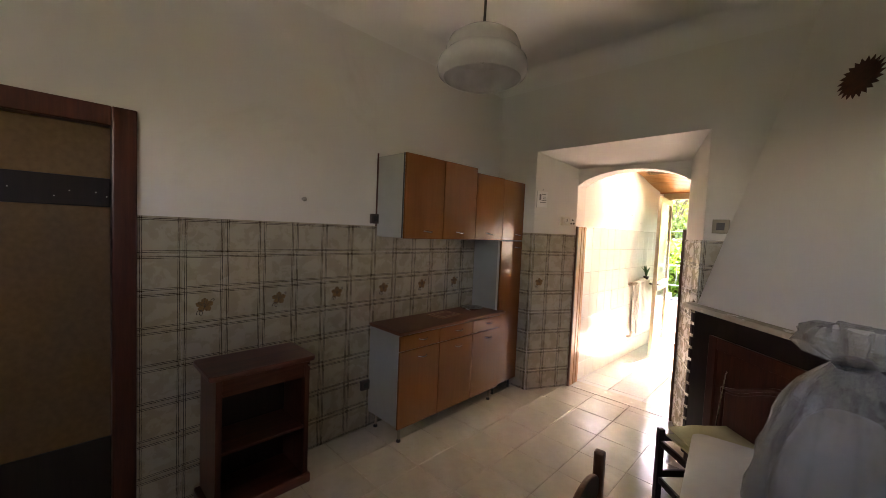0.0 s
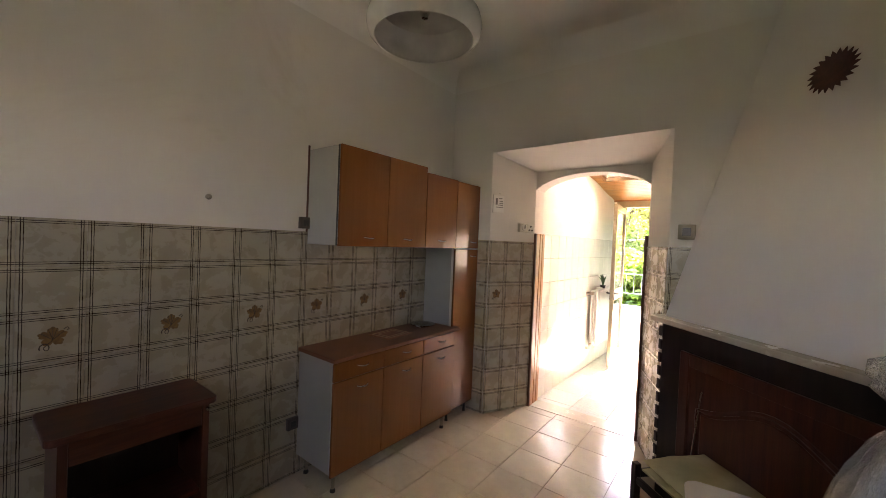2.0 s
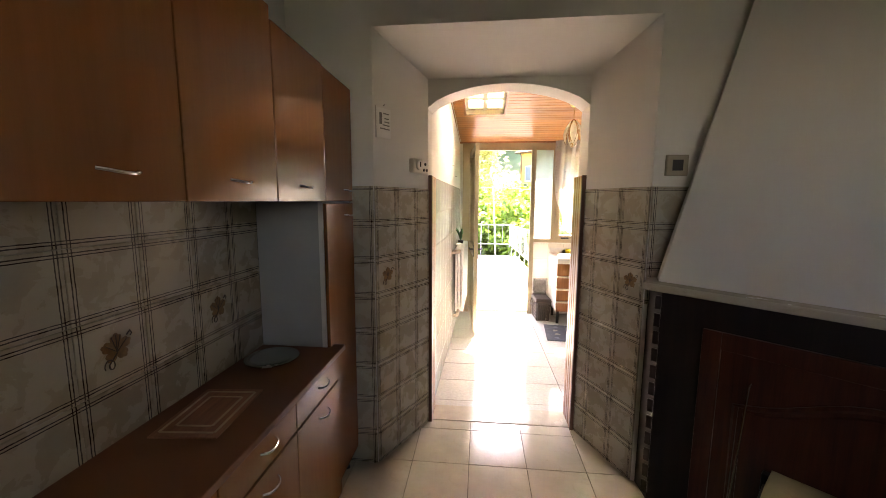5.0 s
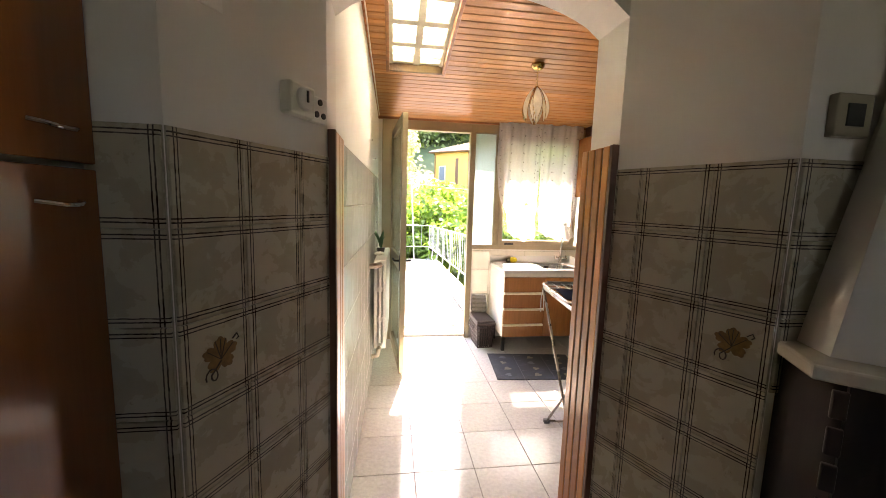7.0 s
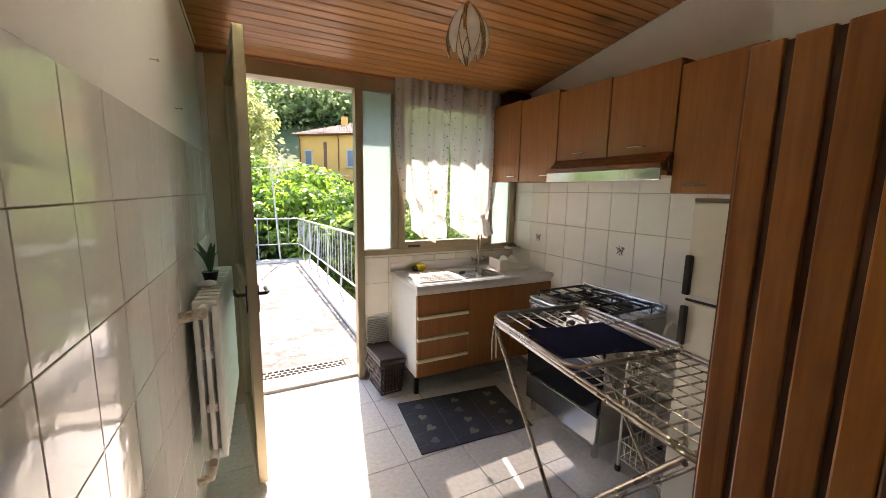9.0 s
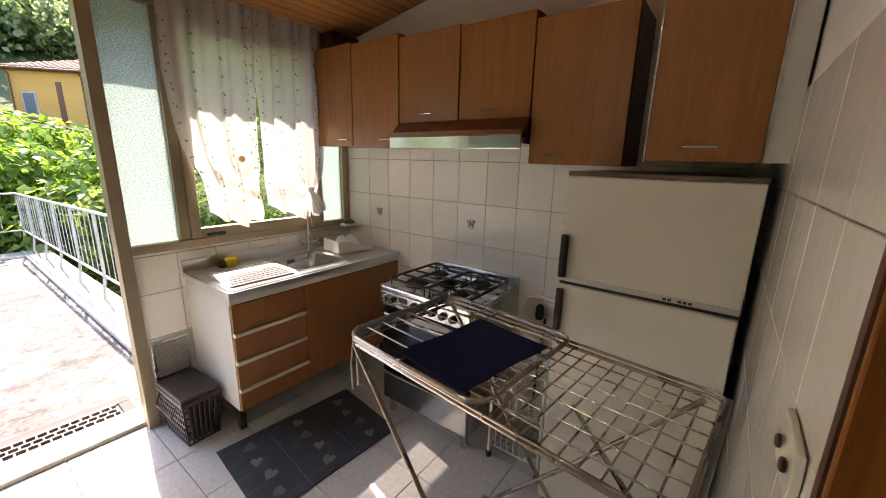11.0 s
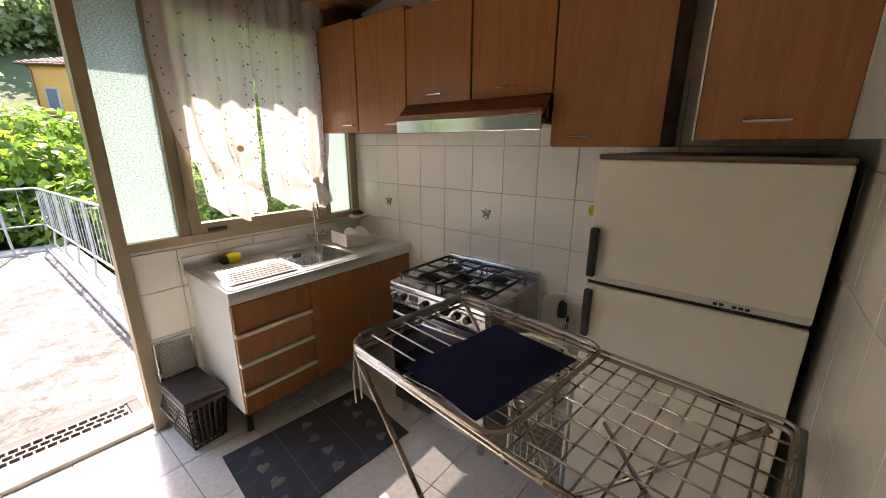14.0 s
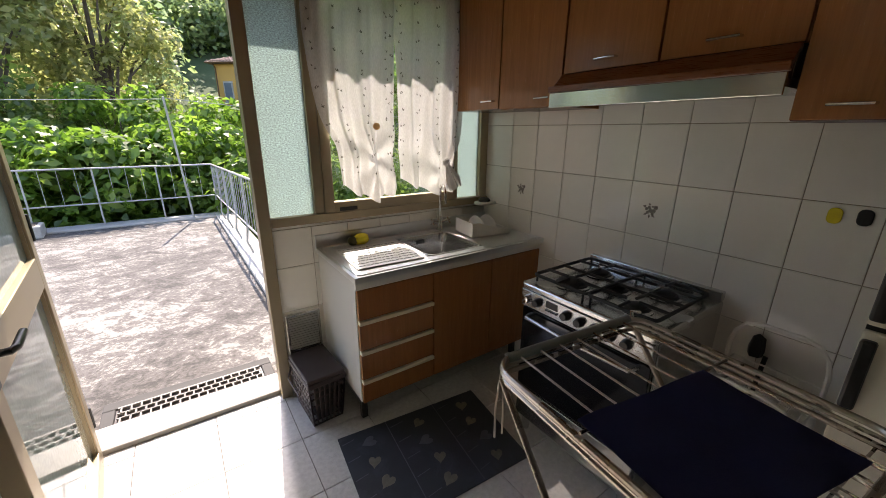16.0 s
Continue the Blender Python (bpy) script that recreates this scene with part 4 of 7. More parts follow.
part("stripe", boxes((0.16, 0.19, -1.0, -0.30, 0.7512, 0.7516), (0.21, 0.22, -1.0, -0.30, 0.7512, 0.7516), (0.19, 0.5, -0.33, -0.30, 0.7512, 0.7516)), pink_print, cloth, "faded pink printed stripe")

bag = thing("plastic_bag", "knotted translucent plastic bag standing on the table", "bag", pose(2.535, -2.02, 0.752))


def bag_sheet(prof, seg, wob, seed, folds=0.0):
    bm = bmesh.new()
    rings = []
    for r, z in prof:
        ring = []
        for k in range(seg):
            a = math.tau * k / seg
            p = Vector((math.cos(a) * 2.2, math.sin(a) * 2.2, z * 7 + seed))
            f = 1 + wob * noise.noise(p) + 0.5 * wob * noise.noise(p * 2.7) + 0.25 * wob * math.sin(9 * a + 4 * z)
            if folds:
                f += folds * (z / prof[-1][1]) ** 1.5 * (math.sin(13 * a + 5 * noise.noise(p * 0.6)) + 0.6 * math.sin(29 * a + 7 * noise.noise(p)))
                f += 0.5 * folds * noise.noise(Vector((p.x * 3, p.y * 3, p.z * 2.5)))
            ring.append(bm.verts.new((r * f * math.cos(a), r * f * math.sin(a), z)))
        rings.append(ring)
    for a, b_ in zip(rings, rings[1:]):
        for k in range(seg):
            bm.faces.new((a[k], a[(k + 1) % seg], b_[(k + 1) % seg], b_[k]))
    return bm


part("film", bag_sheet([(0.15, 0.004), (0.165, 0.02), (0.172, 0.05), (0.176, 0.09), (0.177, 0.14), (0.174, 0.2), (0.168, 0.26), (0.157, 0.32), (0.142, 0.37), (0.128, 0.41), (0.112, 0.45), (0.098, 0.485), (0.083, 0.51), (0.05, 0.55), (0.032, 0.57)], 160, 0.13, 3.1, 0.075), film_m, bag, smooth=True)
part("gathered_top", bag_sheet([(0.03, 0.568), (0.048, 0.575), (0.078, 0.588), (0.092, 0.61), (0.088, 0.64), (0.066, 0.655)], 60, 0.6, 6.3), film_m, bag, "ruffled ends above the tie", smooth=True)
part("contents", bag_sheet([(0.001, 0.004), (0.11, 0.006), (0.12, 0.06), (0.12, 0.2), (0.105, 0.33), (0.08, 0.40), (0.05, 0.44), (0.001, 0.45)], 32, 0.16, 8.2), thin("folded_pale_plastic", (0.34, 0.33, 0.30), 0.0, 0.2, 0.25, 0.4, scale=14), bag, "crumpled pale contents", smooth=True)
part("knot", bag_sheet([(0.001, 0.553), (0.03, 0.556), (0.042, 0.57), (0.03, 0.585), (0.001, 0.59)], 18, 0.3, 1.0), black_plastic, bag, "dark twisted tie", smooth=True)

chair = thing("wooden_chair", "brown wooden chair with a curved back rail at the table", "chair", pose(2.16, -2.13, 0, 0, 0, 6))
for x, y, h in ((-0.185, -0.17, 0.81), (-0.185, 0.17, 0.835), (0.185, -0.17, 0.44), (0.185, 0.17, 0.44)):
    part("leg", boxes((x - 0.018, x + 0.018, y - 0.016, y + 0.016, 0, h)), chair_wood, chair, bev=0.007)
part("seat", (lambda b: (prism(b, rounded(-0.20, 0.21, -0.2, 0.2, 0.05), 0.442, 0.468), b)[1])(bmesh.new()), chair_wood, chair, bev=0.006)
bm = bmesh.new()
up = [(-0.152 + 0.304 * i / 14, 0.745 + 0.055 * math.sin(math.pi * i / 14) ** 0.6) for i in range(15)]
slab(bm, [(-0.196, y, z) for y, z in up] + [(-0.196, 0.152, 0.69), (-0.196, -0.152, 0.69)], (0.02, 0, 0))
part("back_rail", bm, chair_wood, chair, bev=0.005)
part("back_rail", boxes((-0.194, -0.176, -0.152, 0.152, 0.56, 0.61)), chair_wood, chair, bev=0.005)
for y in (-0.17, 0.17):
    part("stretcher", boxes((-0.166, 0.166, y - 0.009, y + 0.009, 0.2, 0.225)), chair_wood, chair, bev=0.003)

# ---- things: second room ----
# open glazed door leaf
hx, hy = 0.908, 3.112
leaf = thing("door_2", "bronze aluminium door leaf with obscured glass, standing open", "door", pose(hx, hy, 0, 0, 0, math.degrees(math.atan2(-0.877, 0.080))), kind="structure")
W = 0.88
part("leaf_frame", boxes((0.0, 0.06, -0.022, 0.022, 0.025, 2.155), (W - 0.07, W, -0.022, 0.022, 0.025, 2.155), (0.06, W - 0.07, -0.022, 0.022, 0.025, 0.115), (0.06, W - 0.07, -0.022, 0.022, 0.885, 1.0), (0.06, W - 0.07, -0.022, 0.022, 2.085, 2.155)), alu, leaf, bev=0.003)
part("pane", boxes((0.06, W - 0.07, -0.003, 0.003, 0.115, 0.885)), door_glass, leaf)
part("pane", boxes((0.06, W - 0.07, -0.003, 0.003, 1.0, 2.085)), door_glass, leaf)
part("bead", boxes((0.06, 0.07, -0.014, 0.014, 0.115, 0.885), (W - 0.08, W - 0.07, -0.014, 0.014, 0.115, 0.885), (0.06, 0.07, -0.014, 0.014, 1.0, 2.085), (W - 0.08, W - 0.07, -0.014, 0.014, 1.0, 2.085)), alu, leaf)
for s in (-1, 1):
    h = part("door_handle", tubes(0.009, [(W - 0.035, s * 0.022, 0.985), (W - 0.035, s * 0.062, 0.985), (W - 0.05, s * 0.068, 0.985), (W - 0.14, s * 0.068, 0.985)], seg=10), black_plastic, leaf, "black lever handle", smooth=True)
    part("escutcheon", boxes((W - 0.052, W - 0.018, s * 0.025 - 0.003, s * 0.025 + 0.003, 0.90, 1.03)), black_plastic, h, bev=0.002)
for z in (0.25, 1.1, 1.95):
    part("hinge", turned([(0.0, -0.05), (0.009, -0.05), (0.009, 0.05), (0.0, 0.05)], 12, (-0.008, 0.02, z)), black_plastic, leaf, smooth=True)

# radiator
rad = thing("radiator", "old white column radiator under the plaster wall, rusty at the valve", "radiator", pose(0.752, 2.10, 0, 0, 0, -1.5))
for i in range(14):
    y = 0.03 + i * 0.058
    bm = boxes((0.012, 0.034, y - 0.022, y + 0.022, 0.33, 0.985), (0.046, 0.068, y - 0.022, y + 0.022, 0.33, 0.985), (0.080, 0.105, y - 0.025, y + 0.025, 0.32, 0.995),
               (0.012, 0.104, y - 0.020, y + 0.020, 0.965, 1.015), (0.012, 0.104, y - 0.020, y + 0.020, 0.30, 0.35), (0.034, 0.080, y - 0.018, y + 0.018, 0.52, 0.56), (0.034, 0.080, y - 0.018, y + 0.018, 0.76, 0.80))
    part("section", bm, white_enamel, rad, bev=0.006)
for z in (0.985, 0.33):
    part("hub", tubes(0.02, [(0.055, -0.05, z), (0.055, 0.03 + 13 * 0.058, z)], seg=10), white_enamel, rad, smooth=True)
rust = plain("flaking_valve_paint", (0.52, 0.44, 0.36), 0.7, var=0.3, big=30, relief=0.6, dist=0.004, stain=((0.18, 0.09, 0.05), 25, 0.5, 0.8))
part("valve", tubes(0.022, [(0.055, -0.05, 0.985), (0.055, -0.075, 0.985)], [(0.055, -0.06, 0.985), (0.01, -0.065, 0.98), (-0.02, -0.065, 0.975)], seg=10), rust, rad, "flaking valve with rust", smooth=True)
part("valve", tubes(0.018, [(0.055, -0.045, 0.33), (0.055, -0.07, 0.33), (0.045, -0.072, 0.28), (0.0, -0.072, 0.27)], seg=10), rust, rad, "flaking lower valve", smooth=True)

plant = thing("potted_plant", "small green artificial plant in a black pot on the radiator", "plant", pose(0.80, 2.52, 1.016))
part("pot", turned([(0.0, 0.0), (0.028, 0.0), (0.038, 0.045), (0.033, 0.045), (0.0, 0.04)], 18), black_plastic, plant, smooth=True)
for k in range(7):
    a = k * 0.9 + 0.4
    ln, tl = 0.11 + 0.03 * (k % 3), 0.02 + 0.022 * (k % 3)
    bm = bmesh.new()
    strip = []
    for i in range(6):
        u = i / 5
        w = 0.017 * math.sin(math.pi * min(0.97, u * 0.85 + 0.14))
        c = Vector((math.cos(a) * tl * 2 * u * u, math.sin(a) * tl * 2 * u * u, 0.035 + ln * u))
        s = Vector((-math.sin(a), math.cos(a), 0)) * w
        strip.append((bm.verts.new(c - s), bm.verts.new(c + Vector((math.cos(a), math.sin(a), 0)) * 0.003), bm.verts.new(c + s)))
    for p, q in zip(strip, strip[1:]):
        bm.faces.new((p[0], p[1], q[1], q[0]))
        bm.faces.new((p[1], p[2], q[2], q[1]))
    part("leaf", bm, green_leaf, plant, smooth=True)
cloth2 = part("crumpled_rag", bag_sheet([(0.001, 0.0), (0.04, 0.002), (0.045, 0.012), (0.03, 0.022), (0.001, 0.026)], 20, 0.5, 4.4), white_plastic, smooth=True)
cloth2.matrix_basis = pose(0.80, 2.38, 1.017)
lone(cloth2, "crumpled white plastic wrap on the radiator", "plastic wrap")

# sink unit
sk = thing("sink_cabinet", "wooden sink cabinet with four drawers and white side", "cabinet")
SX0, SX1, SY0, SY1 = 1.968, 3.150, 2.612, 3.142
part("body", boxes((SX0, SX0 + 0.018, SY0 + 0.02, SY1, 0.185, 0.818), (SX1 - 0.018, SX1, SY0 + 0.02, SY1, 0.185, 0.818), (SX0 + 0.018, SX1 - 0.018, SY0 + 0.02, SY1, 0.185, 0.203), (SX0 + 0.018, SX1 - 0.018, SY1 - 0.006, SY1, 0.203, 0.818)), white_lam, sk, "white laminate carcass", bev=0.002)
part("fascia", boxes((SX0, SX1 - 0.004, SY0 + 0.003, SY0 + 0.019, 0.779, 0.818)), white_plastic, sk, "pale rail under the sink top")
zs = (0.188, 0.318, 0.475, 0.630, 0.776)
for a, b_ in zip(zs, zs[1:]):
    dfr = part("drawer_front", boxes((SX0 + 0.004, 2.372, SY0, SY0 + 0.018, a, b_ - 0.024 if b_ < 0.7 else b_)), cherry, sk, bev=0.002)
    if a > 0.2:
        part("pull_strip", boxes((SX0 + 0.004, 2.372, SY0 - 0.012, SY0 + 0.018, a - 0.022, a - 0.003)), edge_white, dfr, "pale grip strip", bev=0.003)
part("door", boxes((2.376, 2.76, SY0, SY0 + 0.018, 0.188, 0.776)), cherry, sk, bev=0.002)
part("door", boxes((2.763, SX1 - 0.006, SY0, SY0 + 0.018, 0.188, 0.776)), cherry, sk, bev=0.002)
for x, y in ((2.02, 2.745), (3.1, 2.745), (2.02, 3.09), (3.1, 3.09)):
    part("leg", boxes((x - 0.016, x + 0.016, y - 0.016, y + 0.016, 0.0, 0.186)), black_plastic, sk, bev=0.003)

st = thing("kitchen_sink", "stainless steel sink top with basin, drainer and upstand", "sink")
TX0, TX1, TY0, TY1, TZ = 1.957, 3.153, 2.590, 3.144, 0.848
BX0, BX1, BY0, BY1 = 2.385, 2.74, 2.672, 3.045
bm = bmesh.new()
box(bm, TX0, BX0, TY0, TY1, 0.820, TZ)
box(bm, BX1, TX1, TY0, TY1, 0.820, TZ)
box(bm, BX0, BX1, TY0, BY0, 0.820, TZ)
box(bm, BX0, BX1, BY1, TY1, 0.820, TZ)
part("top", bm, sink_steel, st)
bm = bmesh.new()
rim = rounded(BX0, BX1, BY0, BY1, 0.05)
levels = [(0.0, TZ + 0.001), (0.008, TZ - 0.02), (0.014, TZ - 0.13), (0.05, TZ - 0.15)]
rings = []
for ins, z in levels:
    rings.append([bm.verts.new((x, y, z)) for x, y in rounded(BX0 + ins, BX1 - ins, BY0 + ins, BY1 - ins, 0.05)])
n = len(rim)
for a, b_ in zip(rings, rings[1:]):
    for i in range(n):
        bm.faces.new((a[i], a[(i + 1) % n], b_[(i + 1) % n], b_[i]))
bm.faces.new(rings[-1])
part("basin", bm, steel, st, smooth=True)
bm = bmesh.new()
tube(bm, [(x, y, TZ + 0.001) for x, y in rim], 0.004, 6, closed=True)
tube(bm, [(x, y, TZ + 0.001) for x, y in rounded(TX0 + 0.02, TX1 - 0.02, TY0 + 0.02, TY1 - 0.03, 0.02)], 0.004, 6, closed=True)
part("bead", bm, sink_steel, st, smooth=True)
part("upstand", boxes((TX0, TX1, TY1 - 0.014, TY1 - 0.002, TZ, 0.915)), sink_steel, st, bev=0.003)
part("drain", turned([(0.0, 0.0), (0.03, 0.0), (0.034, 0.004), (0.0, 0.003)], 20, (2.56, 2.86, TZ - 0.149)), chrome, st, smooth=True)
bm = bmesh.new()
for i in range(4):
    box(bm, 2.53 + i * 0.014, 2.538 + i * 0.014, BY1 - 0.016, BY1 - 0.012, TZ - 0.05, TZ - 0.025)
part("overflow", bm, black_plastic, st)
# perforated drainer tray
dt = thing("drainer_tray", "perforated metal drainer tray beside the basin", "tray", pose(2.185, 2.835, TZ + 0.001, 0, 0, -2))
bm = boxes((-0.175, 0.175, -0.17, 0.17, 0.002, 0.007))
part("sheet", bm, plain("pale_drainer_metal", (0.72, 0.72, 0.70), 0.4, 0.25, var=0.06, big=9), dt, bev=0.003)
bm = bmesh.new()
for i in range(15):
    for j in range(9):
        x, y = -0.15 + i * 0.0214 + (0.005 if j % 2 else -0.005), -0.14 + j * 0.035
        s = 1 if (i + j) % 2 else -1
        slab(bm, [(x - 0.008, y - 0.003 - 0.003 * s, 0.0074), (x + 0.008, y - 0.003 + 0.003 * s, 0.0074), (x + 0.008, y + 0.003 + 0.003 * s, 0.0074), (x - 0.008, y + 0.003 - 0.003 * s, 0.0074)], (0, 0, 0.0012))
tagged(part("perforation", bm, black_plastic, dt, "rows of dark slots"), kind="stuff")

tap = thing("sink_tap", "chrome two-handle sink tap with a high curved spout", "tap", pose(2.735, 3.088, TZ))
part("body", turned([(0.0, 0.0), (0.024, 0.0), (0.024, 0.01), (0.016, 0.02), (0.016, 0.07), (0.012, 0.09), (0.0, 0.095)], 20), chrome, tap, smooth=True)
part("spout", tubes(0.0085, [(0, 0, 0.08), (0, 0, 0.23)] + [(-0.02 * (1 - math.cos(a)) * 1.6, -0.075 * (1 - math.cos(a)) , 0.23 + 0.065 * math.sin(a)) for a in [math.pi * k / 10 for k in range(1, 10)]] + [(-0.063, -0.15, 0.20)], seg=10), chrome, tap, smooth=True)
for s in (-1, 1):
    k = part("tap_handle", tubes(0.009, [(s * 0.012, 0, 0.05), (s * 0.055, -0.01, 0.06)], seg=10), chrome, tap, smooth=True)
    bm = bmesh.new()
    for a in range(4):
        an = math.pi / 4 + a * math.pi / 2
        tube(bm, [(s * 0.06, -0.01, 0.06), (s * 0.062, -0.01 + 0.024 * math.cos(an), 0.06 + 0.024 * math.sin(an))], 0.006, 8)
    part("cross_grip", bm, chrome, k, smooth=True)

sponge = thing("sponge", "yellow dish sponge with a dark scouring end on the sink ledge", "sponge", pose(2.19, 3.07, TZ + 0.002, 0, 0, 8))
part("pad", bag_sheet([(0.001, 0.0), (0.03, 0.002), (0.04, 0.02), (0.036, 0.045), (0.02, 0.058), (0.001, 0.062)], 22, 0.14, 2.0), yellow, sponge, smooth=True, at=Matrix.Diagonal((1.2, 0.8, 0.95, 1)))
part("scourer", bag_sheet([(0.001, 0.0), (0.02, 0.002), (0.028, 0.02), (0.02, 0.042), (0.001, 0.05)], 16, 0.2, 5.0), plain("scourer_brown", (0.06, 0.06, 0.025), 0.9), sponge, "dark scouring pad", smooth=True, at=pose(-0.048, 0.004, 0))

rackd = thing("dish_drainer", "white plastic dish drainer standing on the sink", "dish rack", pose(2.93, 2.90, TZ + 0.003, 0, 0, -8))
bm = bmesh.new()
for ya in (-0.105, 0.10):
    slab(bm, [(-0.135, ya, 0.004), (0.135, ya, 0.004), (0.135, ya, 0.03), (0.06, ya, 0.04), (-0.09, ya, 0.085), (-0.135, ya, 0.085)], (0, 0.005, 0))
box(bm, -0.135, -0.13, -0.10, 0.10, 0.004, 0.085)
box(bm, -0.135, 0.135, -0.105, 0.105, 0.0, 0.004)
box(bm, 0.13, 0.135, -0.10, 0.10, 0.004, 0.03)
part("tray", bm, white_plastic, rackd, bev=0.0015)
for x in (-0.045, 0.035):
    bm = bmesh.new()
    slab(bm, [(x, -0.099, 0.005), (x, 0.099, 0.005)] + [(x, 0.099 * math.cos(math.pi * i / 12), 0.03 + 0.075 * math.sin(math.pi * i / 12)) for i in range(13)], (0.004, 0, 0))
    part("divider", bm, white_plastic, rackd)

sd = thing("soap_dish", "small white wall soap dish with a dark scourer", "soap dish", pose(3.075, 3.06, 0.985))
part("dish", (lambda b: (prism(b, rounded(-0.06, 0.078, -0.05, 0.05, 0.03), 0.0, 0.02), b)[1])(bmesh.new()), white_plastic, sd, bev=0.006)
part("scourer", bag_sheet([(0.001, 0.02), (0.035, 0.021), (0.04, 0.032), (0.025, 0.045), (0.001, 0.048)], 16, 0.3, 6.0), plain("grey_scourer", (0.09, 0.09, 0.085), 0.9), sd, "grey steel scourer", smooth=True)

# curtain
cur = thing("curtain", "sheer white curtain panels with sprigs, knotted up at the bottom", "curtain")


def cloth_point(k, u, v):
    """Panel k (0 or 1), u across, v down."""
    z = 2.325 - 1.235 * v
    tie_u, tie_v = (0.62, 0.80) if k == 0 else (0.66, 0.86)
    part_ = min(1.0, max(0.0, (v - 0.12) / 0.5)) ** 0.8
    xa = 1.975 + 0.458 * k + (0.20 if k == 0 else 0.025) * max(0, v - 0.35) ** 1.35 + (0.010 * part_ if k else 0)
    xb = 2.445 + 0.458 * k - (0.02 if k == 0 else 0.06) * max(0, v - 0.4) - (0 if k else 0.010 * part_)
    g = math.exp(-((v - tie_v) / 0.10) ** 2) if v < tie_v else 1 - 0.35 * (v - tie_v) / (1 - tie_v)
    x = xa + (xb - xa) * (u + (tie_u - u) * (0.20 if (u < tie_u) == (k == 0) else 0.0) * g)
    z += 0.09 * (abs(u - tie_u) * 1.55) ** 1.5 * v ** 5 + 0.012 * math.sin(u * 19 + k) * v ** 4
    amp = 0.011 + 0.016 * v
    y = 3.070 + amp * math.sin(u * 19 + 1.3 * k + 1.2 * math.sin(3 * v)) + 0.007 * math.sin(u * 43 + 4 * v + 2 * k)
    # folds fan out from the tied point
    an = math.atan2(u - tie_u, tie_v - v + 0.03)
    y += 0.016 * g * math.sin(an * 9 + k) * min(1, 6 * math.hypot(u - tie_u, v - tie_v))
    y += -0.035 * g * math.exp(-((u - tie_u) / 0.2) ** 2) + 0.014 * noise.noise(Vector((u * 4, v * 5, k * 9)))
    return Vector((x, y, z))


for k in (0, 1):
    bm = bmesh.new()
    NU, NV = 70, 60
    vs = [[bm.verts.new(cloth_point(k, i / NU, j / NV)) for j in range(NV + 1)] for i in range(NU + 1)]
    for i in range(NU):
        for j in range(NV):
            bm.faces.new((vs[i][j], vs[i + 1][j], vs[i + 1][j + 1], vs[i][j + 1]))
    pan = part("panel", bm, curtain_m, cur, smooth=True)
    bm = bmesh.new()
    for col in (0.05, 0.30, 0.58, 0.86, 0.93):
        for r in range(24):
            v = 0.07 + 0.036 * r + 0.02 * math.sin(r * 3 + col * 20)
            u = col + 0.018 * math.sin(r * 2.1 + col * 9)
            p = cloth_point(k, u, v) + Vector((0, -0.004, 0))
            an = 0.8 * math.sin(r * 1.7 + col * 31)
            for da, ln in ((0, 0.014), (0.9, 0.009), (-1.0, 0.008)):
                d = Vector((math.sin(an + da), 0, math.cos(an + da))) * ln
                w = Vector((d.z, 0, -d.x)) * 0.14
                q = [bm.verts.new(p - w), bm.verts.new(p + d * 0.6 - w), bm.verts.new(p + d), bm.verts.new(p + d * 0.6 + w), bm.verts.new(p + w)]
                bm.faces.new(q)
    tagged(part("embroidery", bm, sprig_m, pan, "small grey embroidered sprigs"), kind="stuff")
    tu, tv = (0.62, 0.80) if k == 0 else (0.66, 0.86)
    c = cloth_point(k, tu, tv)
    if k == 0:
        part("tie_button", turned([(0.0, -0.006), (0.018, -0.004), (0.018, 0.004), (0.0, 0.006)], 18), thin("beige_button", (0.72, 0.56, 0.36), 0.0, 0.6, scale=40), pan, "round beige tie button", at=pose(c.x, c.y - 0.03, c.z + 0.14, 90, 0, 0))
    if k:
        bm = bag_sheet([(0.001, 0.03), (0.014, 0.026), (0.018, 0.008), (0.012, -0.008), (0.024, -0.05), (0.036, -0.10), (0.042, -0.15)], 40, 0.6, 6.0)
        part("knot", bm, curtain_m, pan, "bunched knot of the hem", smooth=True, at=pose(c.x, c.y - 0.045, c.z, 0, -24, 0))
part("rod", tubes(0.006, [(1.965, 3.078, 2.318), (2.915, 3.078, 2.318)]), brass, cur, smooth=True)
bm = bmesh.new()
for k in (0, 1):
    tube(bm, [cloth_point(k, i / 60, 0.0) + Vector((0, 0, 0.012 + 0.003 * math.sin(i * 1.7))) for i in range(61)], 0.009, 6)
part("heading", bm, curtain_m, cur, "gathered heading", smooth=True)

# cooker
ck = thing("gas_cooker", "stainless gas cooker with black oven glass and five burners", "cooker")
CX0, CX1, CY0, CY1 = 2.625, 3.148, 1.645, 2.25
part("body", boxes((CX0 + 0.03, CX1, CY0, CY1, 0.085, 0.775)), steel, ck, bev=0.004)
part("hob", (lambda b: (prism(b, rounded(CX0 - 0.01, CX1, CY0 - 0.004, CY1 + 0.004, 0.02), 0.776, 0.806), b)[1])(bmesh.new()), steel, ck, bev=0.008)
part("back_edge", boxes((CX1 - 0.03, CX1, CY0, CY1, 0.807, 0.846)), steel, ck, bev=0.004)
part("oven_door", boxes((CX0 + 0.004, CX0 + 0.029, CY0 + 0.006, CY1 - 0.006, 0.275, 0.685)), oven_glass, ck, bev=0.004)
part("drawer", boxes((CX0 + 0.006, CX0 + 0.029, CY0 + 0.006, CY1 - 0.006, 0.095, 0.262)), steel, ck, bev=0.004)
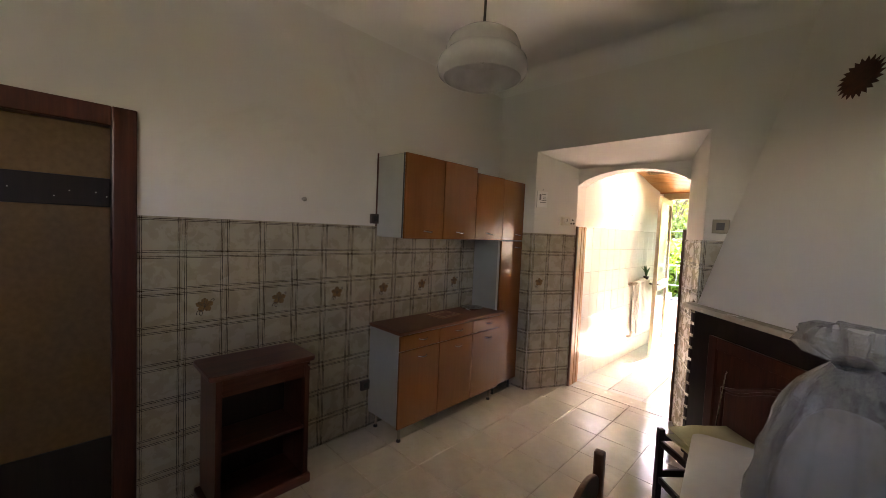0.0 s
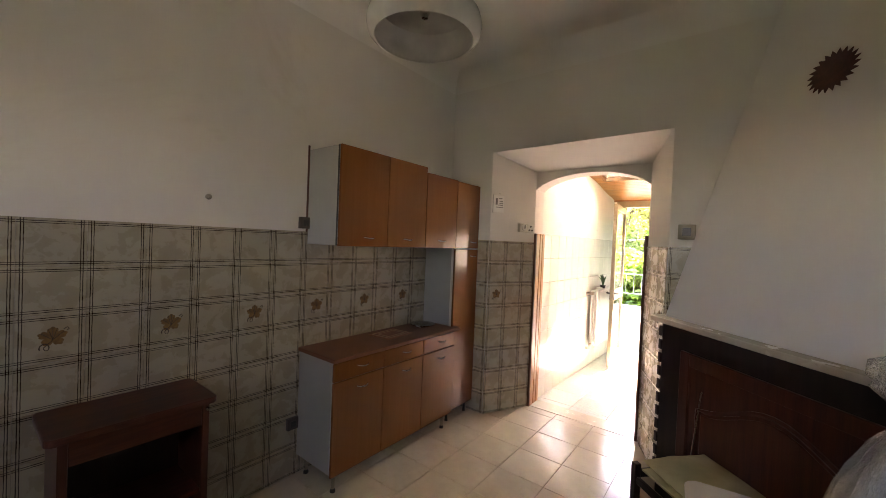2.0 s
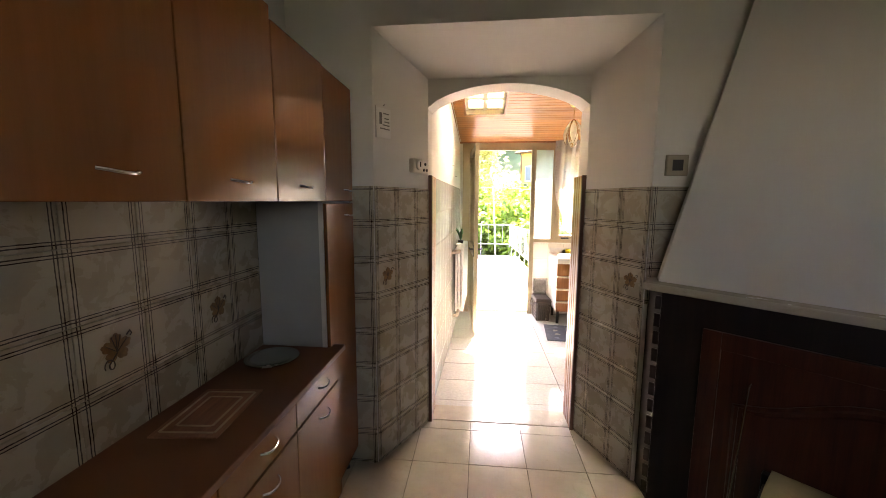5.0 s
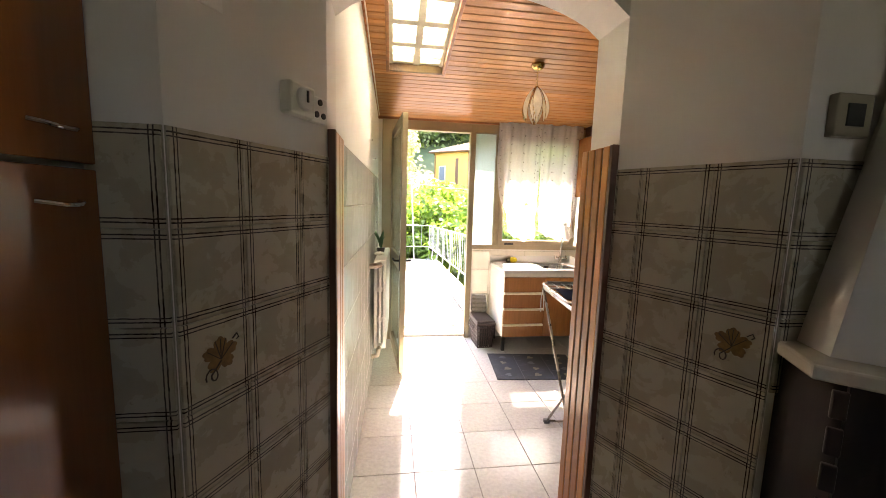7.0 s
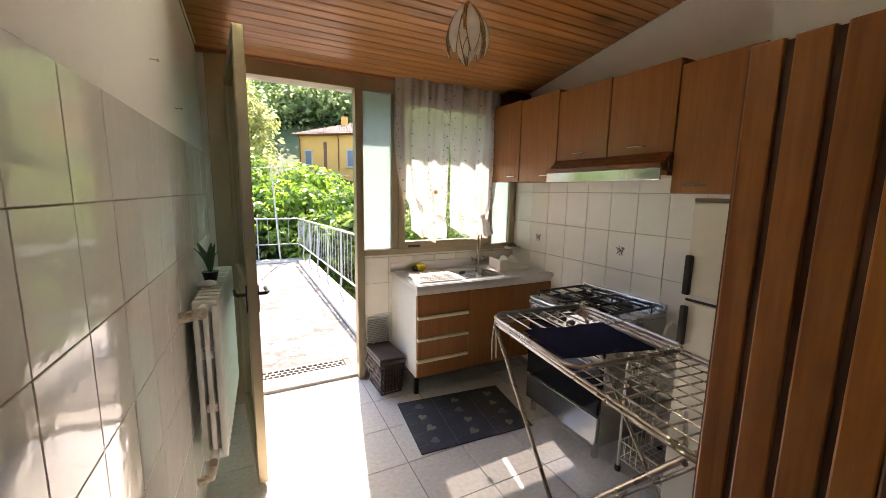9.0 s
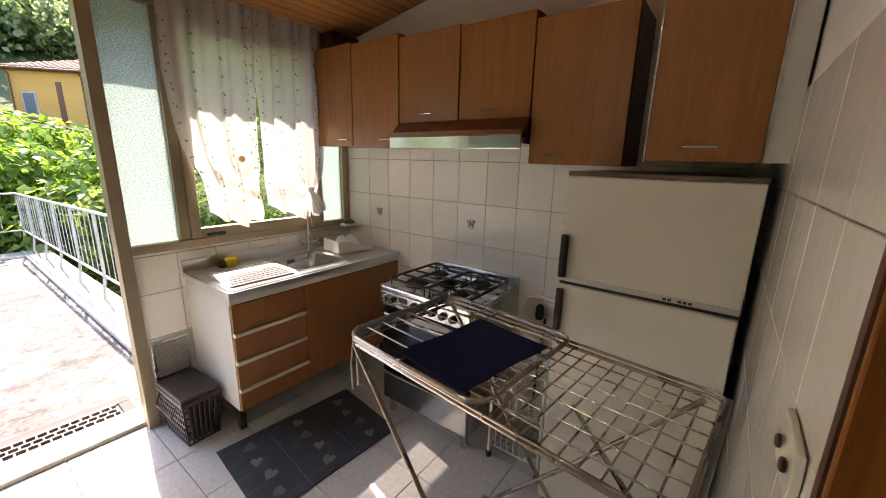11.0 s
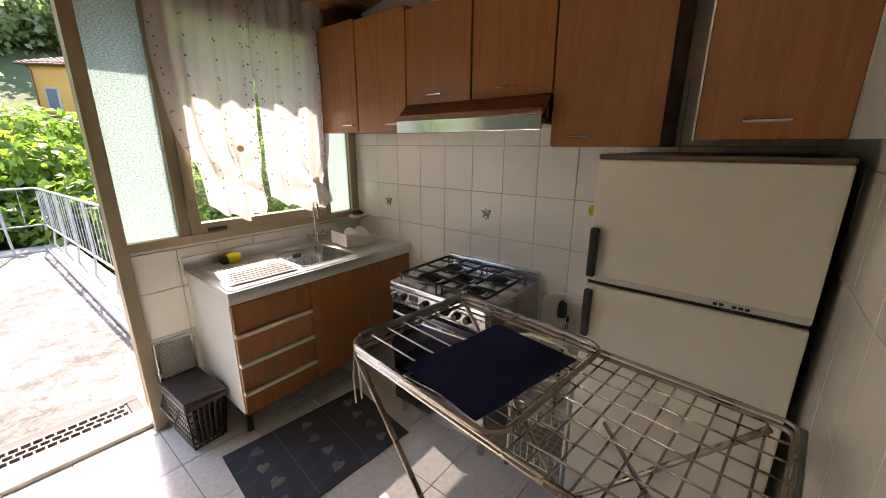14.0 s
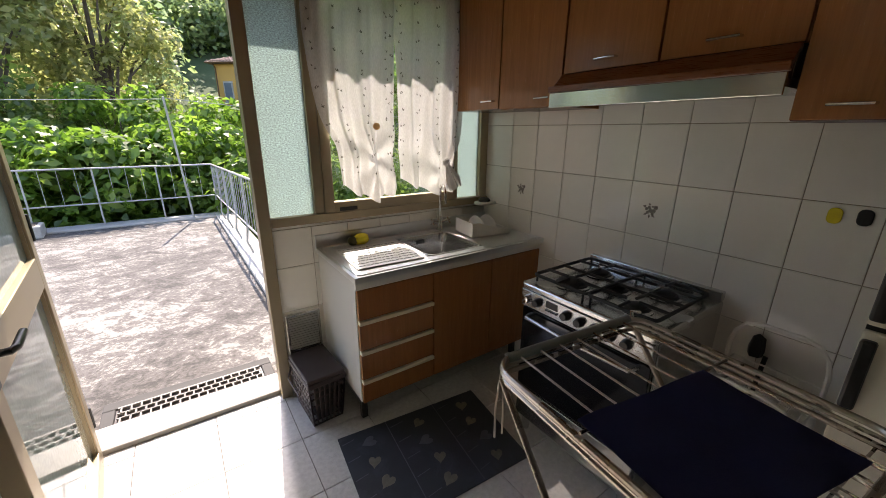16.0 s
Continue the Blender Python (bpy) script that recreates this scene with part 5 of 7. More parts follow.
part("oven_handle", tubes(0.009, [(CX0 + 0.006, CY0 + 0.05, 0.655), (CX0 - 0.032, CY0 + 0.06, 0.655), (CX0 - 0.042, (CY0 + CY1) / 2, 0.652), (CX0 - 0.032, CY1 - 0.06, 0.655), (CX0 + 0.006, CY1 - 0.05, 0.655)], seg=10), steel, ck, smooth=True)
bm = bmesh.new()
slab(bm, [(CX0 - 0.004, CY0 + 0.004, 0.694), (CX0 - 0.004, CY1 - 0.004, 0.694), (CX0 - 0.01, CY1 - 0.004, 0.775), (CX0 - 0.01, CY0 + 0.004, 0.775)], (0.034, 0, 0))
panel = part("control_panel", bm, steel, ck, bev=0.003)
for i, y in enumerate((2.205, 2.15, 2.0, 1.935, 1.87, 1.805, 1.74)):
    part("knob", turned([(0.0, 0.0), (0.021, 0.0), (0.019, 0.012), (0.015, 0.024), (0.0, 0.026)], 18), chrome if i == 0 else black_plastic, panel, smooth=True, at=pose(CX0 - 0.008, y, 0.737, 0, -90, 0))
part("clock", boxes((CX0 - 0.012, CX0 - 0.006, 2.045, 2.105, 0.735, 0.765)), black_plastic, panel, "small dark clock display", bev=0.002)
part("buttons", boxes(*[(CX0 - 0.012, CX0 - 0.006, 2.045 + k * 0.013, 2.053 + k * 0.013, 0.718, 0.726) for k in range(5)]), black_plastic, panel)
for x, y, r in ((2.77, 2.10, 0.058), (2.98, 2.10, 0.042), (2.875, 1.95, 0.036), (2.98, 1.80, 0.042), (2.77, 1.80, 0.034)):
    bn = part("burner", turned([(0.0, 0.806), (r + 0.012, 0.806), (r + 0.010, 0.814), (r, 0.818), (r, 0.824), (r * 0.8, 0.829), (0.0, 0.83)], 24, (x, y, 0)), cast_iron, ck, smooth=True)
    part("burner_ring", turned([(r + 0.02, 0.807), (r + 0.024, 0.810), (r + 0.013, 0.812)], 24, (x, y, 0)), steel, bn, smooth=True)
for ya, yb in ((1.68, 1.95), (1.955, 2.225)):
    bm = bmesh.new()
    tube(bm, [(x, y, 0.836) for x, y in rounded(2.668, 3.082, ya, yb, 0.02, 3)], 0.0075, 6, closed=True)
    for x in (2.76, 2.99):
        ym = (ya + yb) / 2
        for dx, dy in ((1, 0), (-1, 0), (0, 1), (0, -1)):
            e = (x + dx * 0.105, ym) if dx else (x, yb if dy > 0 else ya)
            tube(bm, [(x + dx * 0.025, ym + dy * 0.025, 0.842), (e[0], e[1], 0.840)], 0.0068, 6)
    tube(bm, [(2.873, ya, 0.838), (2.873, yb, 0.838)], 0.0068, 6)
    for x in (2.67, 3.075):
        for y in (ya + 0.015, yb - 0.015):
            tube(bm, [(x, y, 0.836), (x, y, 0.807)], 0.005, 6)
    part("pan_support", bm, cast_iron, ck, "black cast iron pan support", smooth=True)
for x, y in ((CX0 + 0.05, CY0 + 0.04), (CX0 + 0.05, CY1 - 0.04), (CX1 - 0.05, CY0 + 0.04), (CX1 - 0.05, CY1 - 0.04)):
    part("foot", turned([(0.0, 0.0), (0.02, 0.0), (0.02, 0.085), (0.0, 0.085)], 14, (x, y, 0)), steel, ck, smooth=True)

# wall units on the cooker wall
FX = 2.852


def strip_handle(parent, y, z, x=FX):
    return part("handle", tubes(0.0045, [(x, y - 0.045, z), (x - 0.018, y - 0.043, z), (x - 0.02, y, z), (x - 0.018, y + 0.043, z), (x, y + 0.045, z)], seg=8), chrome, parent, "thin bright handle", smooth=True)


for y0, y1, z0, z1, hy_ in ((2.722, 3.10, 1.567, 2.172, 2.80), (2.325, 2.718, 1.563, 2.16, 2.42), (1.915, 2.32, 1.69, 2.135, 2.12), (1.523, 1.91, 1.69, 2.125, 1.72), (1.118, 1.519, 1.487, 2.09, 1.40)):
    u = thing("kitchen_wall_unit", "cherry wood laminate wall unit with one door", "cabinet", group="wall units over the cooker")
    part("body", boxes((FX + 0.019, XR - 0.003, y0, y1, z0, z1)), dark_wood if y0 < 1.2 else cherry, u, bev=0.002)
    d = part("door", boxes((FX, FX + 0.018, y0 + 0.002, y1 - 0.002, z0 + 0.002, z1 - 0.002)), cherry, u, bev=0.002)
    strip_handle(d, hy_, z0 + 0.04)

fc = thing("fridge_top_cabinet", "cherry wood laminate cabinet above the refrigerator with a white side strip", "cabinet")
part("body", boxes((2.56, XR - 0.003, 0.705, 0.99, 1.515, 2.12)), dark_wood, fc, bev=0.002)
d = part("door", boxes((2.542, 2.559, 0.708, 0.988, 1.508, 2.12)), cherry, fc, bev=0.002)
part("edge_trim", boxes((2.538, 2.556, 0.9885, 0.9925, 1.505, 2.12), (2.538, 2.556, 0.7035, 0.7075, 1.505, 2.12)), chrome, fc)
strip_handle(d, 0.85, 1.55, 2.542)
part("side_strip", boxes((2.55, 2.57, 0.648, 0.702, 1.508, 2.12)), white_lam, fc, "white filler strip")

hood = thing("cooker_hood", "slim cooker hood with wooden front trim and steel visor", "cooker hood")
part("body", boxes((2.84, XR - 0.003, 1.53, 2.315, 1.60, 1.686)), steel, hood, bev=0.002)
bm = bmesh.new()
slab(bm, [(2.775, 1.525, 1.622), (2.775, 2.318, 1.622), (2.842, 2.318, 1.688), (2.842, 1.525, 1.688)], (0.012, 0, -0.012))
box(bm, 2.765, 2.785, 1.52, 2.322, 1.612, 1.636)
part("trim", bm, brown_lam_y, hood, "brown wooden front trim", bev=0.002)
part("visor", boxes((2.772, 2.784, 1.525, 2.318, 1.552, 1.611)), chrome, hood, "polished steel visor", bev=0.002)
part("filter", boxes((2.785, 3.14, 1.53, 2.315, 1.575, 1.598)), steel, hood)

# refrigerator
vent_pale = plain("pale_brushed_trim", (0.55, 0.54, 0.52), 0.4, 0.3, var=0.06)
fg = thing("refrigerator", "cream two-door refrigerator with dark handles", "refrigerator")
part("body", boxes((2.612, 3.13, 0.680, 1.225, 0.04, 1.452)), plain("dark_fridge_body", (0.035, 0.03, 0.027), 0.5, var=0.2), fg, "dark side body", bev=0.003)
part("top", boxes((2.56, 3.13, 0.678, 1.227, 1.453, 1.468)), plain("brown_fridge_top", (0.16, 0.12, 0.085), 0.45, var=0.2), fg, "brown top panel", bev=0.003)
for z0, z1, ha, hb in ((1.068, 1.452, 1.085, 1.245), (0.09, 1.054, 0.875, 1.040)):
    d = part("door", boxes((2.552, 2.611, 0.680, 1.225, z0, z1)), cream_enamel, fg, bev=0.006)
    part("handle", boxes((2.528, 2.5515, 1.196, 1.222, ha, hb)), black_plastic, d, "dark brown grip handle", bev=0.006)
part("trim_strip", boxes((2.549, 2.5518, 0.685, 1.195, 1.070, 1.088)), vent_pale, fg, "steel trim strip")
part("gap_seal", boxes((2.565, 2.61, 0.682, 1.223, 1.055, 1.067)), black_plastic, fg)
part("name_mark", boxes(*[(2.5475, 2.5489, 0.80 + k * 0.014, 0.81 + k * 0.014, 1.074, 1.082) for k in (0, 1, 2, 4, 5)]), black_plastic, fg)
part("plinth", boxes((2.60, 3.10, 0.69, 1.215, 0.0, 0.085)), black_plastic, fg)

# wire trolley
tw = thing("wire_trolley", "white wire basket trolley between cooker and refrigerator", "trolley")
wx0, wx1, wy0, wy1 = 2.70, 3.06, 1.285, 1.55
for x, h in ((wx0, 0.72), (wx1 - 0.08, 0.825)):
    part("frame", tubes(0.007, [(x, wy0, 0.035), (x, wy0, h - 0.10), (x, wy0 + 0.01, h - 0.05), (x, wy0 + 0.035, h - 0.014), (x, wy0 + 0.08, h), (x, wy1 - 0.08, h), (x, wy1 - 0.035, h - 0.014), (x, wy1 - 0.01, h - 0.05), (x, wy1, h - 0.10), (x, wy1, 0.035)]), white_plastic, tw, smooth=True)
for z in (0.08, 0.32, 0.54):
    bm = bmesh.new()
    for dz in (0.0, 0.10):
        tube(bm, [(wx0, wy0, z + dz), (wx1, wy0, z + dz), (wx1, wy1, z + dz), (wx0, wy1, z + dz)], 0.004, 6, closed=True)
    for i in range(11):
        x = wx0 + (wx1 - wx0) * i / 10
        tube(bm, [(x, wy0, z + 0.1), (x, wy0, z), (x, wy1, z), (x, wy1, z + 0.1)], 0.0022, 5)
    for i in range(9):
        y = wy0 + (wy1 - wy0) * i / 8
        tube(bm, [(wx0, y, z + 0.1), (wx0, y, z), (wx1, y, z), (wx1, y, z + 0.1)], 0.0022, 5)
    tagged(part("basket", bm, white_plastic, tw, smooth=True), kind="stuff")
for x in (wx0, wx1):
    for y in (wy0, wy1):
        part("caster", turned([(0.0, 0.0), (0.014, 0.003), (0.018, 0.018), (0.014, 0.032), (0.0, 0.035)], 14, (x, y, 0)), black_plastic, tw, smooth=True)
bb = thing("black_brush", "black object hanging behind the wire trolley", "brush")
part("bristle", bag_sheet([(0.001, 0.64), (0.02, 0.643), (0.024, 0.67), (0.018, 0.72), (0.001, 0.735)], 14, 0.3, 2.0), black_plastic, bb, smooth=True, at=pose(3.11, 1.50, 0.0))
part("stick", tubes(0.008, [(3.125, 1.47, 0.645), (3.10, 1.50, 0.02)], seg=8), black_plastic, bb, smooth=True)

# clothes airer
air = thing("clothes_airer", "folding metal clothes airer with one wing folded over", "drying rack", pose(2.17, 1.2, 0, 0, 0, -6.3))
LH, WH, AZ = 0.49, 0.255, 0.885
tarn = plain("tarnished_chrome", (0.36, 0.32, 0.275), 0.28, 1.0, var=0.15, big=9, fine=70, stain=((0.25, 0.17, 0.09), 14, 0.55, 0.6))
bm = bmesh.new()
tube(bm, [(x, y, AZ) for x, y in rounded(-WH, WH, -LH, LH, 0.035, 4)], 0.0068, 8, closed=True)
tube(bm, [(x, y, AZ + 0.016) for x, y in rounded(-WH - 0.004, WH + 0.004, -LH - 0.004, LH + 0.004, 0.035, 4)], 0.005, 8, closed=True)
part("main_frame", bm, tarn, air, smooth=True)
for i in range(7):
    x = -WH + 2 * WH * (i + 1) / 8
    part("bar", tubes(0.0026, [(x, -LH, AZ + 0.003), (x, 0.02, AZ + 0.003)], seg=6), tarn, air, smooth=True)
for i in range(10):
    y = -LH + (LH + 0.02) * (i + 1) / 11
    part("cross_bar", tubes(0.003, [(-WH, y, AZ - 0.002), (WH, y, AZ - 0.002)], seg=6), tarn, air, smooth=True)
bm = bmesh.new()
tube(bm, [(x, y, AZ + 0.034) for x, y in rounded(-WH - 0.012, WH + 0.004, -0.065, LH + 0.008, 0.06, 5)], 0.0075, 8, closed=True)
part("wing_frame", bm, tarn, air, "folded wing frame", smooth=True)
for i in range(7):
    x = -WH + 2 * WH * (i + 1) / 8
    part("wing_bar", tubes(0.0026, [(x, -0.063, AZ + 0.034), (x, LH + 0.006, AZ + 0.034)], seg=6), tarn, air, smooth=True)
part("wing_bar", tubes(0.004, [(-WH, 0.24, AZ + 0.032), (WH, 0.24, AZ + 0.032)], seg=6), tarn, air, smooth=True)
for s in (-1, 1):
    x = s * (WH - 0.01 * (s > 0))
    part("leg", tubes(0.0085, [(x, 0.475, AZ), (x - 0.012 * s, 0.10, 0.44), (x - 0.02 * s, -0.27, 0.012)], seg=10), tarn, air, smooth=True)
    part("leg", tubes(0.0085, [(x - 0.018 * s, -0.45, AZ), (x - 0.022 * s, -0.10, 0.44), (x - 0.01 * s, 0.25, 0.012)], seg=10), tarn, air, smooth=True)
for y, k in ((-0.27, -0.02), (0.25, -0.01)):
    part("foot_bar", tubes(0.0085, [(-WH - k, y, 0.014), (WH + k, y, 0.014)], seg=10), tarn, air, smooth=True)
    for s in (-1, 1):
        part("foot_cap", boxes((s * (WH + k) - 0.02, s * (WH + k) + 0.02, y - 0.014, y + 0.014, 0.0, 0.03)), plain("grey_cap", (0.2, 0.2, 0.19), 0.6), air, "grey plastic foot cap", bev=0.005)
part("brace", tubes(0.007, [(-WH + 0.01, -0.44, AZ - 0.03), (WH - 0.02, -0.10, AZ - 0.2)], seg=8), tarn, air, smooth=True)
greyp = plain("grey_green_plastic", (0.17, 0.19, 0.175), 0.5, var=0.15, big=8)
bm = bmesh.new()
box(bm, -WH + 0.02, WH + 0.01, -LH - 0.02, -LH + 0.0, AZ - 0.035, AZ + 0.012)
part("end_clip", bm, greyp, air, "grey plastic end clip", bev=0.006)
bm = bmesh.new()
tube(bm, [(-WH + 0.03, LH + 0.005, AZ + 0.034), (WH - 0.03, LH + 0.005, AZ + 0.034)], 0.0125, 10)
part("grip_sleeve", bm, greyp, air, "grey padded sleeve", smooth=True)
part("latch", tubes(0.005, [(WH - 0.01, LH, AZ), (WH - 0.005, LH + 0.012, AZ + 0.05), (WH - 0.015, LH - 0.02, AZ + 0.062)], seg=8), chrome, air, smooth=True)
cord_m = plain("white_cord", (0.62, 0.58, 0.5), 0.9, var=0.1)
part("cord", tubes(0.003, [(-WH, LH - 0.01, AZ + 0.01), (-WH - 0.012, LH - 0.012, AZ - 0.08), (-WH - 0.008, LH - 0.01, AZ - 0.175)], [(-WH, LH - 0.02, AZ + 0.01), (-WH + 0.006, LH - 0.02, AZ - 0.09), (-WH + 0.01, LH - 0.016, AZ - 0.165)], seg=6), cord_m, air, "hanging white cord", smooth=True)

bm = bmesh.new()
quad = [Vector(p) for p in ((1.958, 1.484, 0), (2.330, 1.418, 0), (2.284, 1.143, 0), (1.911, 1.224, 0))]
NG = 16
vs = []
for i in range(NG + 1):
    row = []
    for j in range(NG + 1):
        u, v = i / NG, j / NG
        p = quad[0].lerp(quad[1], u).lerp(quad[3].lerp(quad[2], u), v)
        row.append(bm.verts.new((p.x, p.y, 0.930 + 0.0025 * math.sin(u * 9 + v * 3) + 0.002 * noise.noise(Vector((u * 5, v * 5, 0))))))
    vs.append(row)
for i in range(NG):
    for j in range(NG):
        bm.faces.new((vs[i][j], vs[i + 1][j], vs[i + 1][j + 1], vs[i][j + 1]))
ex = bmesh.ops.extrude_face_region(bm, geom=bm.faces[:])
bmesh.ops.translate(bm, verts=[g for g in ex["geom"] if isinstance(g, bmesh.types.BMVert)], vec=(0, 0, -0.004))
lone(part("folded_cloth", bm, navy, smooth=True), "dark navy cloth laid flat over the clothes airer", "cloth")

# floor mat with printed hearts
fm = thing("floor_mat", "dark slate kitchen mat with rows of pale hearts", "mat")
mc = [Vector(p) for p in ((1.79, 2.11, 0), (2.545, 2.06, 0), (2.616, 2.583, 0), (1.842, 2.66, 0))]


def mpt(u, v, z):
    p = mc[0].lerp(mc[1], u).lerp(mc[3].lerp(mc[2], u), v)
    return (p.x, p.y, z)


bm = bmesh.new()
slab(bm, [mpt(0, 0, 0.0012), mpt(1, 0, 0.0012), mpt(1, 1, 0.0012), mpt(0, 1, 0.0012)], (0, 0, 0.006))
part("mat_sheet", bm, slate_mat, fm, bev=0.002)


def heart(u0, v0, s, turn):
    out = []
    for i in range(18):
        a = math.tau * i / 18
        x, y = 0.8 * 16 * math.sin(a) ** 3 / 16, (13 * math.cos(a) - 5 * math.cos(2 * a) - 2 * math.cos(3 * a) - math.cos(4 * a)) / 16
        c, s_ = math.cos(turn), math.sin(turn)
        out.append(mpt(u0 + (x * c - y * s_) * s / 0.76, v0 + (x * s_ + y * c) * s / 0.54, 0.0076))
    return out


for iu, u0 in enumerate((0.15, 0.49, 0.83)):
    for k in range(4):
        bm = bmesh.new()
        slab(bm, heart(u0 + 0.02 * (k % 2), 0.16 + 0.225 * k, 0.036 + 0.004 * ((k + iu) % 2), -1.4 + 0.5 * ((k + iu) % 3)), (0, 0, 0.0006))
        part("heart", bm, cream_print if (k + iu) % 3 else line_print, fm, "pale printed heart")
bm = bmesh.new()
for u in (0.315, 0.665):
    slab(bm, [mpt(u - 0.003, 0.01, 0.0075), mpt(u + 0.003, 0.01, 0.0075), mpt(u + 0.003, 0.99, 0.0075), mpt(u - 0.003, 0.99, 0.0075)], (0, 0, 0.0006))
for k in range(5):
    for a, b_ in ((0.01, 0.09), (0.33, 0.42), (0.68, 0.76)):
        v = 0.1 + 0.2 * k
        slab(bm, [mpt(a, v, 0.0075), mpt(b_, v + 0.02, 0.0075), mpt(b_, v + 0.026, 0.0075), mpt(a, v + 0.006, 0.0075)], (0, 0, 0.0006))
part("line_print", bm, line_print, fm)

# lattice waste bin
bn = thing("waste_bin", "brown plastic lattice bin with a flat lid", "bin", pose(1.845, 2.935, 0, 0, 0, 3))


def bin_pt(side, u, z):
    k = 0.80 + 0.2 * z / 0.26
    hx_, hy2 = 0.092 * k, 0.15 * k
    return {0: (hx_ * u, -hy2, z), 1: (hx_, hy2 * u, z), 2: (-hx_ * u, hy2, z), 3: (-hx_, -hy2 * u, z)}[side]


bm = bmesh.new()
for s in range(4):
    cols = 7 if s % 2 == 0 else 10
    for i in range(cols + 1):
        u = -1 + 2 * i / cols
        tube(bm, [bin_pt(s, u, 0.01), bin_pt(s, u, 0.25)], 0.0055, 4)
for z in (0.008, 0.04, 0.085, 0.13, 0.175, 0.215, 0.245):
    tube(bm, [bin_pt(0, -1, z), bin_pt(0, 1, z), bin_pt(1, 1, z), bin_pt(2, 1, z)], 0.0065, 4, closed=True)
tagged(part("basket", bm, brown_plastic, bn), kind="stuff")
# solid black block added inside the basket to give its shaded interior
bm = bmesh.new()
prism(bm, [(-0.045, -0.09), (0.045, -0.09), (0.045, 0.09), (-0.045, 0.09)], 0.004, 0.2)
part("liner", bm, black_plastic, bn, "added black block for the shade inside")
part("rim", boxes((-0.1, 0.1, -0.158, 0.158, 0.246, 0.272)), brown_plastic, bn, bev=0.006)
part("lid", boxes((-0.096, 0.096, -0.152, 0.152, 0.273, 0.292)), brown_plastic, bn, bev=0.006)
part("bin_handle", tubes(0.005, [(-0.1, -0.1, 0.25), (-0.125, -0.09, 0.19), (-0.125, 0.09, 0.19), (-0.1, 0.1, 0.25)], seg=8), brown_plastic, bn, smooth=True)

# vent grille
vent_m = plain("vent_paint", (0.42, 0.42, 0.40), 0.45, 0.3, var=0.12)
vg = thing("air_vent", "grey metal air vent set in the tiled wall", "vent", pose(1.852, YW - 0.008, 0.375))
part("frame", boxes((-0.092, 0.092, -0.012, 0.0, -0.118, -0.102), (-0.092, 0.092, -0.012, 0.0, 0.102, 0.118), (-0.092, -0.078, -0.012, 0.0, -0.102, 0.102), (0.078, 0.092, -0.012, 0.0, -0.102, 0.102)), steel, vg, bev=0.002)
part("backing", boxes((-0.078, 0.078, -0.003, 0.0, -0.102, 0.102)), brown_plastic, vg)
for i in range(14):
    bm = bmesh.new()
    z = -0.094 + i * 0.0145
    slab(bm, [(-0.078, -0.011, z), (0.078, -0.011, z), (0.078, -0.004, z + 0.007), (-0.078, -0.004, z + 0.007)], (0, 0, 0.002))
    part("slat", bm, vent_m, vg)

# petal pendant
pl = thing("petal_lamp", "brass pendant lamp with etched glass petals, unlit", "lamp", pose(1.93, 1.955, 0))
part("canopy", turned([(0.0, 2.440), (0.02, 2.442), (0.04, 2.455), (0.05, 2.472), (0.046, 2.487), (0.0, 2.49)], 24), brass, pl, smooth=True)
bm = bmesh.new()
for i in range(9):
    z = 2.335 + i * 0.0125
    tube(bm, [(0.005 * math.cos(a) if i % 2 else 0.0, 0.0 if i % 2 else 0.005 * math.cos(a), z + 0.009 * math.sin(a)) for a in [math.tau * k / 8 for k in range(8)]], 0.0014, 5, closed=True)
part("chain", bm, brass, pl, smooth=True)
part("socket_cup", turned([(0.0, 2.22), (0.02, 2.222), (0.022, 2.30), (0.012, 2.33), (0.0, 2.334)], 16), brass, pl, smooth=True)


def petal(a, z0, z1, r0, rmid, r1, w):
    bm = bmesh.new()
    N, K = 12, 4
    rows2, rim_l, rim_r = [], [], []
    for i in range(N + 1):
        u = i / N
        z = z0 + (z1 - z0) * u
        r = (1 - u) ** 2 * r0 + 2 * u * (1 - u) * rmid + u * u * r1
        hw = w * math.sin(math.pi * (0.04 + 0.92 * u)) ** 0.8
        row = []
        for k in range(K + 1):
            s = -1 + 2 * k / K
            da = s * hw / max(r, 0.03)
            row.append(((r - 0.006 * s * s) * math.cos(a + da), (r - 0.006 * s * s) * math.sin(a + da), z))
        rows2.append([bm.verts.new(p) for p in row])
        rim_l.append(row[0])
        rim_r.append(row[-1])
    for p, q in zip(rows2, rows2[1:]):
        for k in range(K):
            bm.faces.new((p[k], p[k + 1], q[k + 1], q[k]))
    return bm, rim_l, rim_r


for k in range(9):
    if k < 6:
        bm, rl, rr_ = petal(math.tau * k / 6 + 0.3, 2.315, 2.095, 0.03, 0.135, 0.085, 0.036)
    else:
        bm, rl, rr_ = petal(math.tau * k / 3 + 0.9, 2.205, 2.058, 0.05, 0.075, 0.012, 0.032)
    pg = part("petal", bm, petal_glass, pl, smooth=True)
    part("petal_rim", tubes(0.0022, rl, rr_, seg=5), brass, pg, "thin brass rim", smooth=True)

